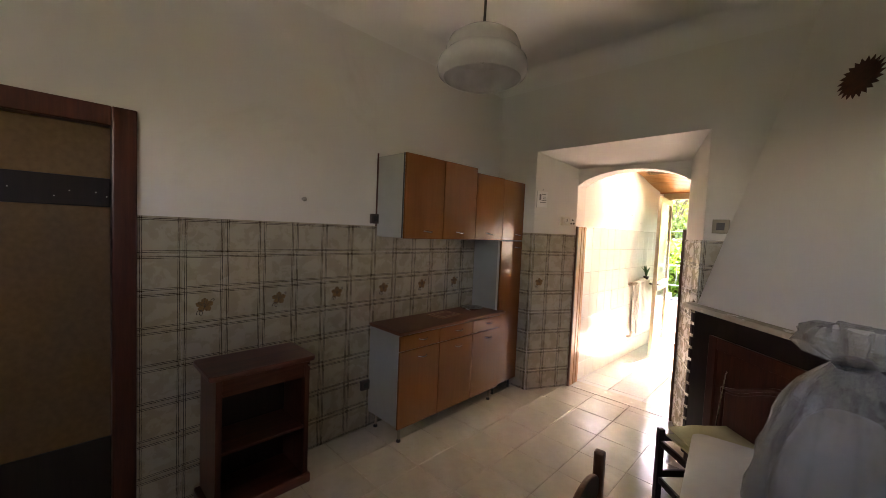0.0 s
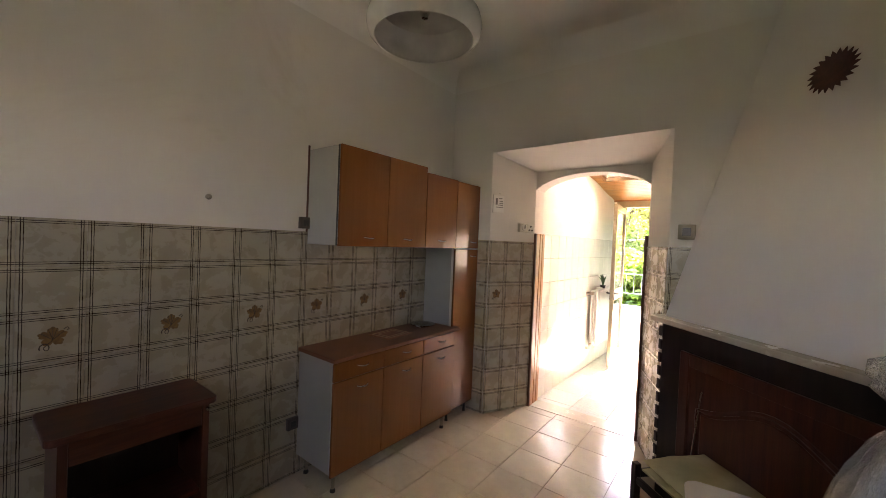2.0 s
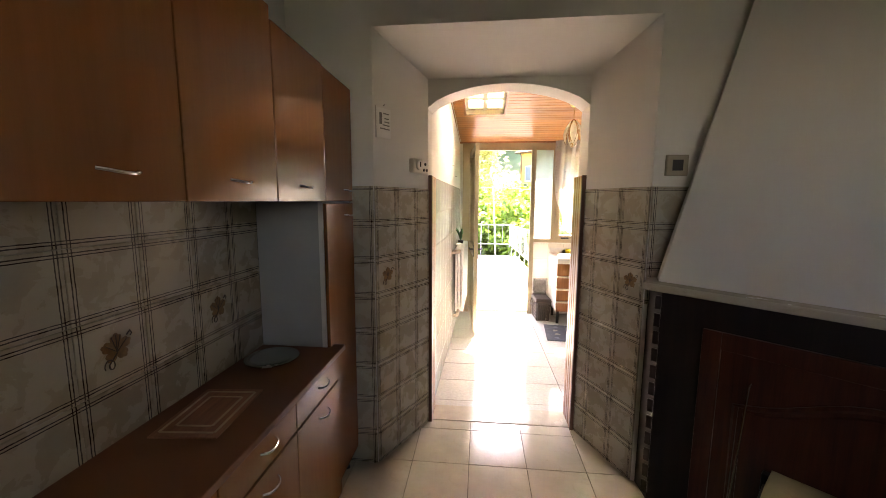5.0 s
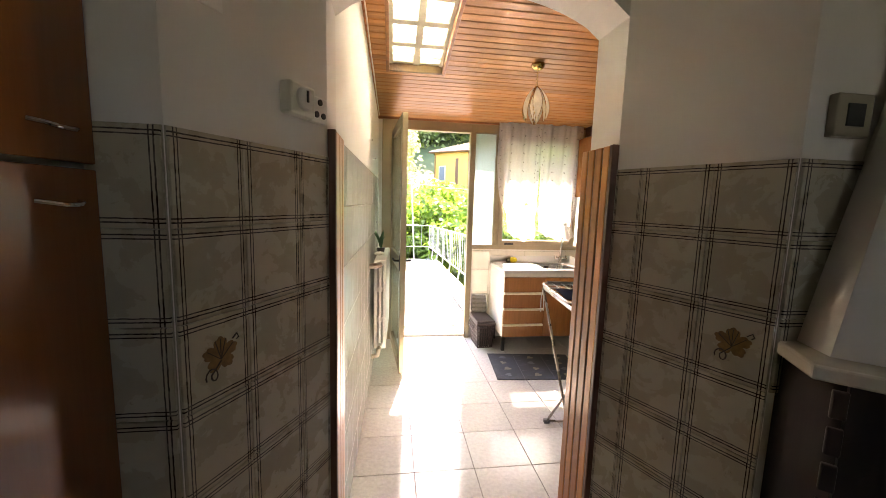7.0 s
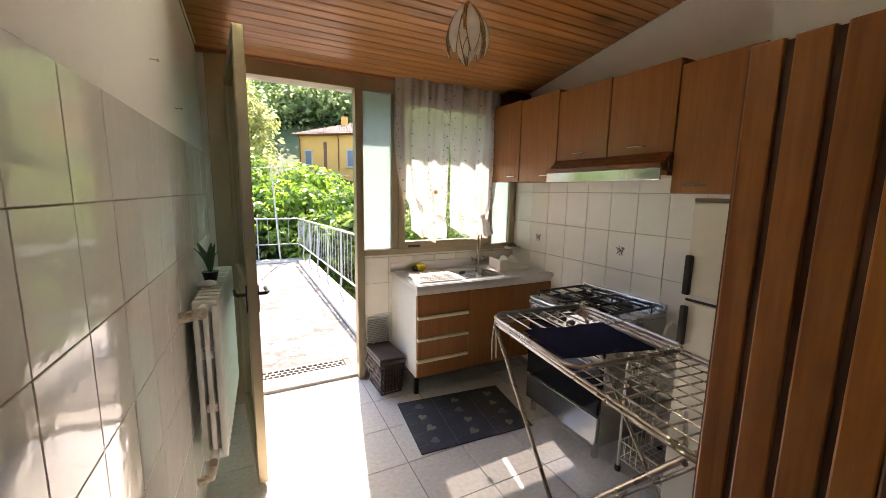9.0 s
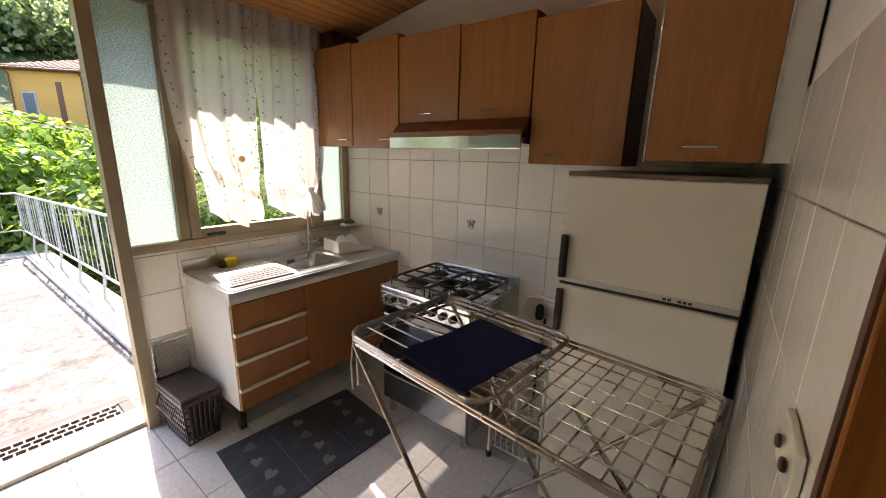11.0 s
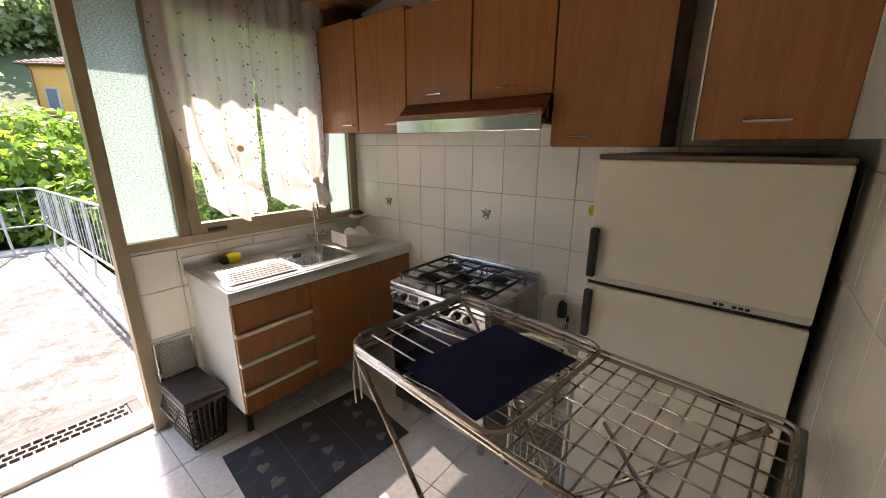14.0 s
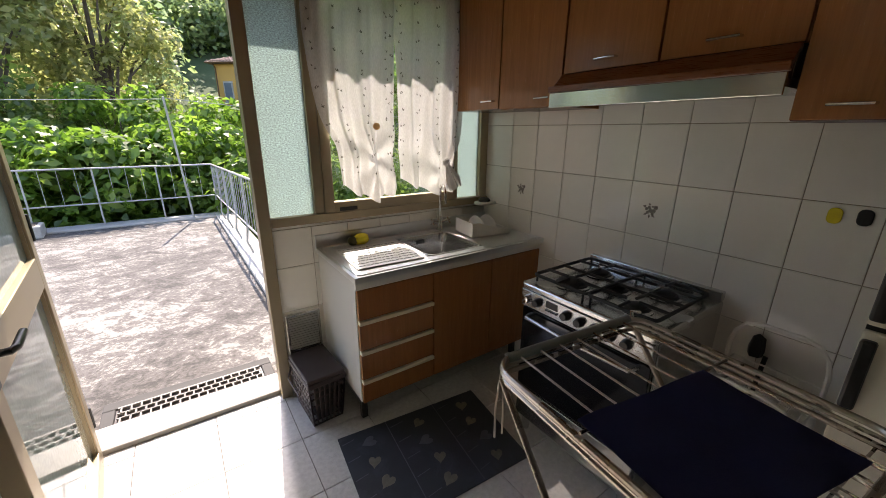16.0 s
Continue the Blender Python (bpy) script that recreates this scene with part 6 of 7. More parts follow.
# glass blocks of the roof light
skl = thing("roof_light", "roof light of six glass blocks in a concrete grid", "skylight", kind="structure")
bm = bmesh.new()
for xa, xb, ya, yb in ((SKX[0] - 0.012, SKX[0] + 0.01, SKY[0] - 0.01, SKY[1] + 0.01), (SKX[1] - 0.01, SKX[1] + 0.012, SKY[0] - 0.01, SKY[1] + 0.01)):
    slab(bm, [(xa, ya, zc(ya) - 0.012), (xb, ya, zc(ya) - 0.012), (xb, yb, zc(yb) - 0.012), (xa, yb, zc(yb) - 0.012)], (0, 0, 0.15))
part("side_lining", bm, pine_beam, skl, bev=0.003)
bm = bmesh.new()
for ya, yb in ((SKY[0] - 0.01, SKY[0] + 0.01), (SKY[1] - 0.01, SKY[1] + 0.01)):
    xa, xb = SKX[0] + 0.011, SKX[1] - 0.011
    slab(bm, [(xa, ya, zc(ya) - 0.004), (xb, ya, zc(ya) - 0.004), (xb, yb, zc(yb) - 0.004), (xa, yb, zc(yb) - 0.004)], (0, 0, 0.14))
part("end_lining", bm, plain("stained_board", (0.26, 0.16, 0.08), 0.7, var=0.3, big=6, stain=((0.05, 0.03, 0.02), 9, 0.5, 0.8)), skl, "damp-stained end board")
grid_m = plain("pale_concrete_grid", (0.52, 0.50, 0.38), 0.8, var=0.12, big=8)
bm = bmesh.new()
xs = [SKX[0] + 0.011, SKX[0] + 0.036, 1.037, 1.083, SKX[1] - 0.036, SKX[1] - 0.011]
ysk = [SKY[0] + 0.01 + (SKY[1] - SKY[0] - 0.02) * i / 4 for i in range(5)]
for xa, xb in ((xs[0], xs[1]), (xs[2], xs[3]), (xs[4], xs[5])):
    slab(bm, [(xa, SKY[0] + 0.01, zc(SKY[0]) + 0.045), (xb, SKY[0] + 0.01, zc(SKY[0]) + 0.045), (xb, SKY[1] - 0.01, zc(SKY[1]) + 0.045), (xa, SKY[1] - 0.01, zc(SKY[1]) + 0.045)], (0, 0, 0.09))
for y in ysk:
    for xa, xb in ((xs[1], xs[2]), (xs[3], xs[4])):
        slab(bm, [(xa, y - 0.026, zc(y - 0.026) + 0.05), (xb, y - 0.026, zc(y - 0.026) + 0.05), (xb, y + 0.026, zc(y + 0.026) + 0.05), (xa, y + 0.026, zc(y + 0.026) + 0.05)], (0, 0, 0.085))
part("grid", bm, grid_m, skl)
for i in range(4):
    for xa, xb in ((xs[1], xs[2]), (xs[3], xs[4])):
        bm = bmesh.new()
        ya, yb = ysk[i] + 0.028, ysk[i + 1] - 0.028
        slab(bm, [(xa + 0.002, ya, zc(ya) + 0.095), (xb - 0.002, ya, zc(ya) + 0.095), (xb - 0.002, yb, zc(yb) + 0.095), (xa + 0.002, yb, zc(yb) + 0.095)], (0, 0, 0.03))
        part("glass_block", bm, block_glass, skl)

# wall odds and ends in the second room
soc = thing("wall_socket", "cream socket plate with dark inserts on the white tiles", "socket", pose(1.775, YB + 0.009, 1.155, 0, 0, 0))
part("plate", boxes((-0.055, 0.055, 0.0, 0.010, -0.036, 0.036)), cream_enamel, soc, bev=0.003)
for x in (-0.025, 0.025):
    part("plug", turned([(0.0, 0.0), (0.009, 0.0), (0.009, 0.004), (0.006, 0.006), (0.0, 0.006)], 14), brown_plastic, soc, smooth=True, at=pose(x, 0.012, 0.0, -90, 0, 0))
for y, z, mt, lb in ((1.41, 1.20, yellow, "small yellow oval hook on the white tiles"), (1.342, 1.205, black_plastic, "small dark green oval hook on the white tiles")):
    ob = part("adhesive_hook", (lambda b: (prism(b, rounded(-0.018, 0.018, -0.026, 0.026, 0.016), 0.0, 0.01), b)[1])(bmesh.new()), mt, bev=0.003)
    ob.matrix_basis = Matrix(((0, 0, -1, XR - 0.0085), (-1, 0, 0, y), (0, 1, 0, z), (0, 0, 0, 1)))
    lone(ob, lb, "hook", group="hooks by the refrigerator")
cab = thing("wall_cable", "pale cable clipped along the wall under the boards", "cable")
pts = [(0.70 + 0.02 * (y - 0.7) + 0.014, y, zc(y) - 0.02 + 0.008 * math.sin(y * 9)) for y in [0.8 + 0.16 * k for k in range(15)]]
part("cable", tubes(0.005, pts, seg=6), white_plastic, cab, smooth=True)
for y, z in ((1.93, 1.885), (2.3, 1.80)):
    nl = thing("wall_nail", "small nail in bare plaster", "nail", pose(0.70 + 0.025 * (y - 0.7), y, z, 0, 90, 0))
    part("shank", turned([(0.0, 0.0), (0.002, 0.0), (0.002, 0.02), (0.005, 0.021), (0.005, 0.024), (0.0, 0.025)], 8), steel, nl, smooth=True)

# ---- outdoors ----


def zt(y):
    """Terrace falls slightly away from the house."""
    return -0.02 - 0.034 * (y - 3.3)


grass_m = plain("meadow", (0.06, 0.09, 0.03), 0.95, var=0.4, big=0.2, fine=6, relief=0.5, dist=0.05)
bm = bmesh.new()
# one sheet: garden below the terrace, then the wooded slope, out to the horizon
ysg = [-900, -60, 3, 12, 18, 26, 34, 42, 50, 60, 72, 86, 100, 120, 150, 220, 1500]


def zg(x, y):
    k = max(0.0, y - 24 + 0.12 * x)
    return -3.2 + (0.34 * k + 0.0016 * k * k if y <= 150 else 0.34 * 126 + 0.0016 * 126 ** 2 + 0.1 * (min(y, 220) - 150)) + (0.6 * math.sin(x * 0.11) * min(1, k / 20))


xsg = [-1500, -300, -120, -70, -45, -30, -18, -8, 0, 8, 18, 30, 45, 70, 120, 300, 1500]
gv = [[bm.verts.new((x, y, zg(x, y))) for y in ysg] for x in xsg]
for i in range(len(xsg) - 1):
    for j in range(len(ysg) - 1):
        bm.faces.new((gv[i][j], gv[i + 1][j], gv[i + 1][j + 1], gv[i][j + 1]))
lone(part("ground", bm, grass_m, smooth=True), "grassy ground falling behind the terrace and rising to a wooded hill", "ground", kind="structure")

bm = bmesh.new()
slab(bm, [(-5.5, 3.20, zt(3.2) - 0.02), (2.25, 3.20, zt(3.2) - 0.02), (2.25, 10.45, zt(10.45)), (-5.5, 10.45, zt(10.45))], (0, 0, -3.3))
terr = lone(part("terrace", bm, concrete), "weathered mottled concrete terrace", "terrace", kind="structure")
bm = bmesh.new()
slab(bm, [(1.92, 3.4, zt(3.4)), (2.24, 3.4, zt(3.4)), (2.24, 10.42, zt(10.42)), (1.92, 10.42, zt(10.42))], (0, 0, 0.05))
slab(bm, [(-5.5, 9.9, zt(9.9)), (1.919, 9.9, zt(9.9)), (1.919, 10.42, zt(10.42)), (-5.5, 10.42, zt(10.42))], (0, 0, 0.035))
lone(part("terrace_kerb", bm, pale_concrete, bev=0.01), "pale concrete kerb along the terrace edge", "kerb", kind="structure")

gt = thing("drain_grate", "rusty cast drain grate with lattice slots outside the door", "grate", pose(1.29, 3.465, 0.005))
part("recess", boxes((-0.36, 0.36, -0.09, 0.13, -0.035, -0.012)), brown_plastic, gt)
bm = boxes((-0.35, 0.35, -0.085, -0.072, -0.012, 0.004), (-0.35, 0.35, 0.06, 0.073, -0.012, 0.004))
for r in range(3):
    for i in range(16):
        x = -0.335 + i * 0.0437 + (0.022 if r % 2 else 0)
        box(bm, x - 0.004, x + 0.004, -0.072 + r * 0.044, -0.028 + r * 0.044, -0.012, 0.003)
    if r:
        box(bm, -0.35, 0.35, -0.075 + r * 0.044, -0.067 + r * 0.044, -0.012, 0.003)
part("lattice", bm, plain("worn_grate_iron", (0.20, 0.185, 0.17), 0.6, 0.2, var=0.3, big=14), gt)
surround = plain("grey_stone_surround", (0.055, 0.05, 0.046), 0.8, var=0.3, big=4, fine=50, relief=0.3, stain=((0.035, 0.03, 0.028), 5, 0.6, 0.8))
part("surround", boxes((-0.42, 0.42, 0.074, 0.15, -0.06, -0.002), (-0.42, -0.362, -0.10, 0.074, -0.06, -0.002), (0.362, 0.42, -0.10, 0.074, -0.06, -0.002)), surround, gt, "worn grey stone frame", bev=0.006)

rl = thing("terrace_railing", "old painted iron railing with bent posts round the terrace", "railing")


def rail_run(p0, p1, n, gap):
    p0, p1 = Vector(p0), Vector(p1)
    d = (p1 - p0)
    out = Vector((d.y, -d.x, 0)).normalized()
    if out.dot(Vector((1, 1, 0))) < 0:
        out = -out
    part("top_rail", tubes(0.016, [p0 + Vector((0, 0, 1.04)), p1 + Vector((0, 0, 1.04))], seg=8), rail_paint, rl, smooth=True)
    part("lower_rail", tubes(0.013, [p0 + Vector((0, 0, 0.42)), p1 + Vector((0, 0, 0.42))], seg=8), rail_paint, rl, smooth=True)
    for i in range(n + 1):
        c = p0 + d * i / n
        part("post", tubes(0.014, [c + Vector((0, 0, 1.04)), c + Vector((0, 0, 0.42)), c - out * 0.03 + Vector((0, 0, 0.2)), c + out * 0.05 + Vector((0, 0, -0.02))], seg=8), rail_paint, rl, smooth=True)
        if i < n:
            m = max(4, int(d.length / n / gap))
            for k in range(1, m):
                q = p0 + d * (i + k / m) / n
                part("baluster", tubes(0.0045, [q + Vector((0, 0, 0.42)), q + Vector((0, 0, 1.04))], seg=5), rail_paint, rl)


rail_run((2.0, 10.23, zt(10.23)), (2.07, 3.55, zt(3.55)), 7, 0.16)
rail_run((2.0, 10.23, zt(10.23)), (-5.3, 10.23, zt(10.23)), 8, 0.22)

pole = thing("clothesline_pole", "thin metal clothesline pole by the railing", "pole", pose(1.42, 9.6, zt(9.6)))
part("post", tubes(0.018, [(0.13, 0.3, -0.1), (0.0, 0.0, 2.22)], seg=8), rail_paint, pole, smooth=True)
part("wire", tubes(0.006, [(0, 0, 2.18), (-2.0, 0.2, 2.08), (-4.5, 0.3, 2.15), (-7.5, 0.5, 2.2)], [(0, 0, 2.2), (2.0, 0.3, 2.06), (4.5, 0.5, 2.02), (9.0, 0.9, 2.3)], seg=5), rail_paint, pole, "sagging wires")
plb = thing("stone_planter", "rough grey stone trough on the terrace edge", "planter", pose(-0.95, 9.75, zt(9.75), 0, 0, 4))
part("trough", boxes((-0.5, 0.42, -0.2, 0.22, 0.0, 0.20)), pale_concrete, plb, bev=0.02)
part("soil", boxes((-0.44, 0.36, -0.14, 0.16, 0.201, 0.212)), brown_plastic, plb)

# ochre house on the slope
ochre = plain("ochre_render", (0.55, 0.31, 0.085), 0.9, var=0.08, big=0.5, fine=8, relief=0.2, dist=0.01, stain=((0.5, 0.27, 0.07), 0.6, 0.55, 0.5))
roof_t = plain("weathered_roof_tiles", (0.26, 0.17, 0.13), 0.9, var=0.3, big=3, fine=12, relief=0.5, dist=0.03)
shut_m = plain("grey_shutter", (0.12, 0.14, 0.16), 0.6, var=0.1)
brown_sh = plain("brown_door_paint", (0.13, 0.06, 0.03), 0.6, var=0.15)
hA, hB = Vector((5.45, 41.0, 0)), Vector((13.0, 34.4, 0))
hd = (hB - hA).normalized()
hn_ = Vector((hd.y, -hd.x, 0))
if hn_.y > 0:
    hn_ = -hn_
hl = (hB - hA).length
HM = Matrix(((hd.x, -hn_.x, 0, hA.x), (hd.y, -hn_.y, 0, hA.y), (0, 0, 1, 0), (0, 0, 0, 1)))
house = thing("house", "ochre rendered two-storey house with a hipped tile roof", "house", HM)
EZ = 6.75
part("wall", boxes((0, hl, 0.0, 8.0, -4.0, EZ)), ochre, house)
bm = bmesh.new()
o = 0.45
c0 = [(-o, -o, EZ), (hl + o, -o, EZ), (hl + o, 8 + o, EZ), (-o, 8 + o, EZ)]
a = [bm.verts.new(p) for p in c0]
a2 = [bm.verts.new((x, y, EZ + 0.14)) for x, y, _ in c0]
r0, r1 = bm.verts.new((3.8, 4.0, EZ + 1.75)), bm.verts.new((hl - 3.8, 4.0, EZ + 1.75))
bm.faces.new(a[::-1])
for i in range(4):
    bm.faces.new((a[i], a[(i + 1) % 4], a2[(i + 1) % 4], a2[i]))
bm.faces.new((a2[0], a2[1], r1, r0))
bm.faces.new((a2[1], a2[2], r1))
bm.faces.new((a2[2], a2[3], r0, r1))
bm.faces.new((a2[3], a2[0], r0))
rf = part("roof", bm, roof_t, house)
bm = bmesh.new()
for i in range(36):
    x = -o + (hl + 2 * o) * (i + 0.5) / 36
    k = min(1.0, (x + o) / 4.2, (hl + o - x) / 4.2)
    tube(bm, [(x, -o - 0.03, EZ + 0.17), (x, -o + 4.4 * k, EZ + 0.17 + 1.6 * k)], 0.06, 5)
tagged(part("tile_row", bm, roof_t, rf, "rows of roof tiles"), kind="stuff")
for x, z, w, h, mt in ((1.05, 4.55, 0.62, 1.45, shut_m), (5.6, 4.55, 0.62, 1.45, shut_m), (1.05, 1.0, 0.62, 1.35, shut_m), (5.6, 1.0, 0.62, 1.35, shut_m), (8.2, 4.55, 0.62, 1.45, shut_m)):
    wn_ = part("window", boxes((x - w / 2 - 0.12, x + w / 2 + 0.12, -0.05, 0.0, z - h / 2 - 0.12, z + h / 2 + 0.12)), pale_concrete, house, "pale window surround")
    part("shutter", boxes((x - w / 2, x + w / 2, -0.08, -0.051, z - h / 2, z + h / 2)), mt, wn_)
    part("sill", boxes((x - w / 2 - 0.15, x + w / 2 + 0.15, -0.14, -0.051, z - h / 2 - 0.16, z - h / 2 - 0.10)), pale_concrete, wn_)
wn_ = part("stair_window", boxes((2.72, 3.06, -0.04, 0.0, 3.3, 6.1)), brown_sh, house, "tall narrow brown shutter")
for x in (0.14, 4.35):
    part("downpipe", tubes(0.05, [(x, -0.08, -3.0), (x, -0.08, EZ - 0.3), (x, -0.35, EZ)], seg=8), brown_sh, house, smooth=True)
part("gutter", tubes(0.07, [(-o, -o - 0.06, EZ + 0.06), (hl + o, -o - 0.06, EZ + 0.06)], seg=8), brown_sh, house, smooth=True)
bal = part("balcony", boxes((6.6, hl, -0.9, 0.0, 3.3, 3.45)), pale_concrete, house)
part("rail", boxes((6.6, hl, -0.9, -0.85, 3.45, 4.35)), pale_concrete, bal)
ch = part("chimney", boxes((3.2, 3.7, 2.6, 3.1, EZ + 0.9, EZ + 2.2)), ochre, rf)

# ---- foliage ----
rng = np.random.default_rng(7)


def leaves(centres, radii, per, size, aspect=0.55, squash=0.85, up=0.4, shell=0.55):
    """Vertices and faces of many small folded leaves in clumps."""
    C = np.repeat(np.asarray(centres, float), per, 0)
    R = np.repeat(np.asarray(radii, float), per)
    n = len(C)
    d = rng.normal(size=(n, 3))
    d /= np.linalg.norm(d, axis=1)[:, None]
    rad = R * (shell + (1.08 - shell) * rng.random(n) ** 0.7)
    P = C + d * rad[:, None] * np.array([1, 1, squash])
    nrm = d * (1 - up) + np.array([0, 0, up]) + rng.normal(size=(n, 3)) * 0.45
    nrm /= np.linalg.norm(nrm, axis=1)[:, None]
    t = np.cross(nrm, rng.normal(size=(n, 3)))
    t /= np.linalg.norm(t, axis=1)[:, None]
    b = np.cross(nrm, t)
    s = size * (0.6 + 0.8 * rng.random(n))[:, None]
    droop = np.array([0, 0, -0.15])
    v0 = P - t * s * 0.5
    v1 = P + b * s * aspect * 0.5 + nrm * s * 0.06
    v2 = P + t * s * 0.5 + droop * s
    v3 = P - b * s * aspect * 0.5 + nrm * s * 0.06
    return np.stack([v0, v1, v2, v3], 1).reshape(-1, 3)


def leaf_mesh(name, verts, material):
    me = bpy.data.meshes.new(name)
    n = len(verts) // 4
    me.vertices.add(len(verts))
    me.vertices.foreach_set("co", verts.astype(np.float32).ravel())
    me.loops.add(n * 4)
    me.loops.foreach_set("vertex_index", np.arange(n * 4, dtype=np.int32))
    me.polygons.add(n)
    me.polygons.foreach_set("loop_start", np.arange(0, n * 4, 4, dtype=np.int32))
    me.polygons.foreach_set("loop_total", np.full(n, 4, dtype=np.int32))
    me.update()
    me.materials.append(material)
    return me


fig_leaf = leaf_mat("bright_fig_leaf", (0.08, 0.17, 0.015), (0.27, 0.42, 0.05), 0.7)
mid_leaf = leaf_mat("mid_green_leaf", (0.08, 0.15, 0.025), (0.28, 0.38, 0.07), 0.72)
pale_leaf = leaf_mat("pale_flowering_leaf", (0.20, 0.24, 0.06), (0.52, 0.50, 0.20), 0.7)
# both hill greens are lightened: the haze of distance is put into their colour
hazy_hill_leaf = leaf_mat("hazy_hill_leaf", (0.16, 0.24, 0.09), (0.45, 0.54, 0.22), 0.78)
hill_dark = leaf_mat("hazy_dark_leaf", (0.13, 0.20, 0.09), (0.36, 0.44, 0.21), 0.82)
bark = plain("bark", (0.10, 0.075, 0.055), 0.95, var=0.3, big=6, fine=40, relief=0.6, dist=0.01)


def tree(name, label, at, height, crown_r, clumps, per, size, material, trunk_r=0.07, low=0.25, group="", shell=0.55):
    """Tapered trunk, limbs to the clumps, and a crown of leaves."""
    x, y, z = at
    root = thing(name, label, "tree" if "tree" in name else "bush", pose(x, y, z), group=group)
    cs, rs = [], []
    for i in range(clumps):
        u = (i + 0.5) / clumps
        h = height * (low + (1 - low) * rng.random() ** 0.8)
        k = math.sin(math.pi * min(0.95, max(0.12, (h / height - low * 0.6) / (1.1 - low * 0.6)))) ** 0.7
        a, r = rng.random() * math.tau, crown_r * k * rng.random() ** 0.5
        cs.append((r * math.cos(a), r * math.sin(a), h))
        rs.append(crown_r * (0.26 + 0.2 * rng.random()))
    bm = bmesh.new()
    tube(bm, [(0, 0, -0.3), (0.04 * crown_r, 0.02, height * 0.35), (-0.03 * crown_r, 0.05 * crown_r, height * 0.65), (0.02, 0, height * 0.9)], trunk_r, 8, r1=trunk_r * 0.25)
    part("trunk", bm, bark, root, smooth=True)
    bm = bmesh.new()
    for c in cs[:18]:
        b0 = Vector((0, 0, max(0.1, c[2] * 0.55)))
        mid = b0.lerp(Vector(c), 0.5) + Vector((0, 0, 0.08 * height))
        tube(bm, [b0, mid, c], trunk_r * 0.45, 5, r1=trunk_r * 0.1)
    tagged(part("branch", bm, bark, root, smooth=True), kind="stuff")
    ob = new("crown", leaf_mesh("crown", leaves(cs, rs, per, size, shell=shell), material))
    ob.parent = root
    tagged(ob, kind="stuff")
    return root


G1 = "bushes below the terrace"
for x, y, h, r, m, sz in ((-4.6, 12.4, 4.1, 1.5, mid_leaf, 0.17), (-3.0, 11.9, 4.3, 1.4, fig_leaf, 0.2), (-1.5, 12.2, 4.5, 1.5, fig_leaf, 0.2), (-0.1, 11.7, 4.4, 1.4, fig_leaf, 0.21),
                           (1.2, 12.0, 4.5, 1.4, fig_leaf, 0.21), (2.5, 11.6, 4.4, 1.4, fig_leaf, 0.2), (3.8, 12.3, 4.6, 1.5, fig_leaf, 0.19), (3.3, 9.0, 3.9, 1.1, mid_leaf, 0.16), (5.2, 13.2, 4.8, 1.7, mid_leaf, 0.17),
                           (0.4, 14.4, 5.4, 1.8, fig_leaf, 0.2), (2.6, 14.6, 5.2, 1.7, fig_leaf, 0.2), (-2.2, 15.0, 5.8, 1.9, mid_leaf, 0.19), (4.9, 16.4, 5.0, 1.9, pale_leaf, 0.16), (3.6, 6.3, 3.6, 0.9, mid_leaf, 0.15), (7.4, 14.6, 4.7, 1.9, mid_leaf, 0.18)):
    tree("garden_bush", "bright green leafy garden bush below the terrace", (x, y, zg(x, y)), h, r, 26, 230, sz, m, 0.05, 0.3, G1)
G2 = "garden trees"
for x, y, h, r, m, sz in ((-2.5, 17.2, 9.6, 2.3, pale_leaf, 0.2), (-5.2, 16.5, 9.5, 2.4, mid_leaf, 0.22), (-0.05, 18.2, 10.6, 1.75, pale_leaf, 0.19), (-7.5, 19.0, 10.0, 2.8, mid_leaf, 0.26), (-1.9, 25.0, 9.5, 2.6, pale_leaf, 0.26), (9.2, 23.0, 6.2, 2.4, mid_leaf, 0.26), (13.0, 26.0, 7.0, 2.8, mid_leaf, 0.26)):
    tree("garden_tree", "tall light green garden tree with airy crown", (x, y, zg(x, y)), h, r, 40, 230, sz, m, 0.14, 0.32, G2, shell=0.3)

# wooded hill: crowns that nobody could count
for mat_, count, seed_y in ((hazy_hill_leaf, 330, (30, 120)), (hill_dark, 190, (34, 125)), (mid_leaf, 120, (28, 80))):
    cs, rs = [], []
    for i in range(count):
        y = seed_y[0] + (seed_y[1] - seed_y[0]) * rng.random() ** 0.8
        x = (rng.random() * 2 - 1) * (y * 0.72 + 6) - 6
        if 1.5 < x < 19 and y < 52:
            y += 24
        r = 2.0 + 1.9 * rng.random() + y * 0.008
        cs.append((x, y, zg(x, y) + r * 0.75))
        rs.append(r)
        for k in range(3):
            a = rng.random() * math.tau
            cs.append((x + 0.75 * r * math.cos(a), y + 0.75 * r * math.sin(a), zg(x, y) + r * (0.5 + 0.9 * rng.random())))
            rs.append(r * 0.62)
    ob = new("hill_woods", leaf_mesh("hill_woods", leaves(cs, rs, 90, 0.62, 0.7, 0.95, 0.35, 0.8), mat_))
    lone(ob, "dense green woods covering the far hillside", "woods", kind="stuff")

# ---- pieces: tiles of walls and floors ----


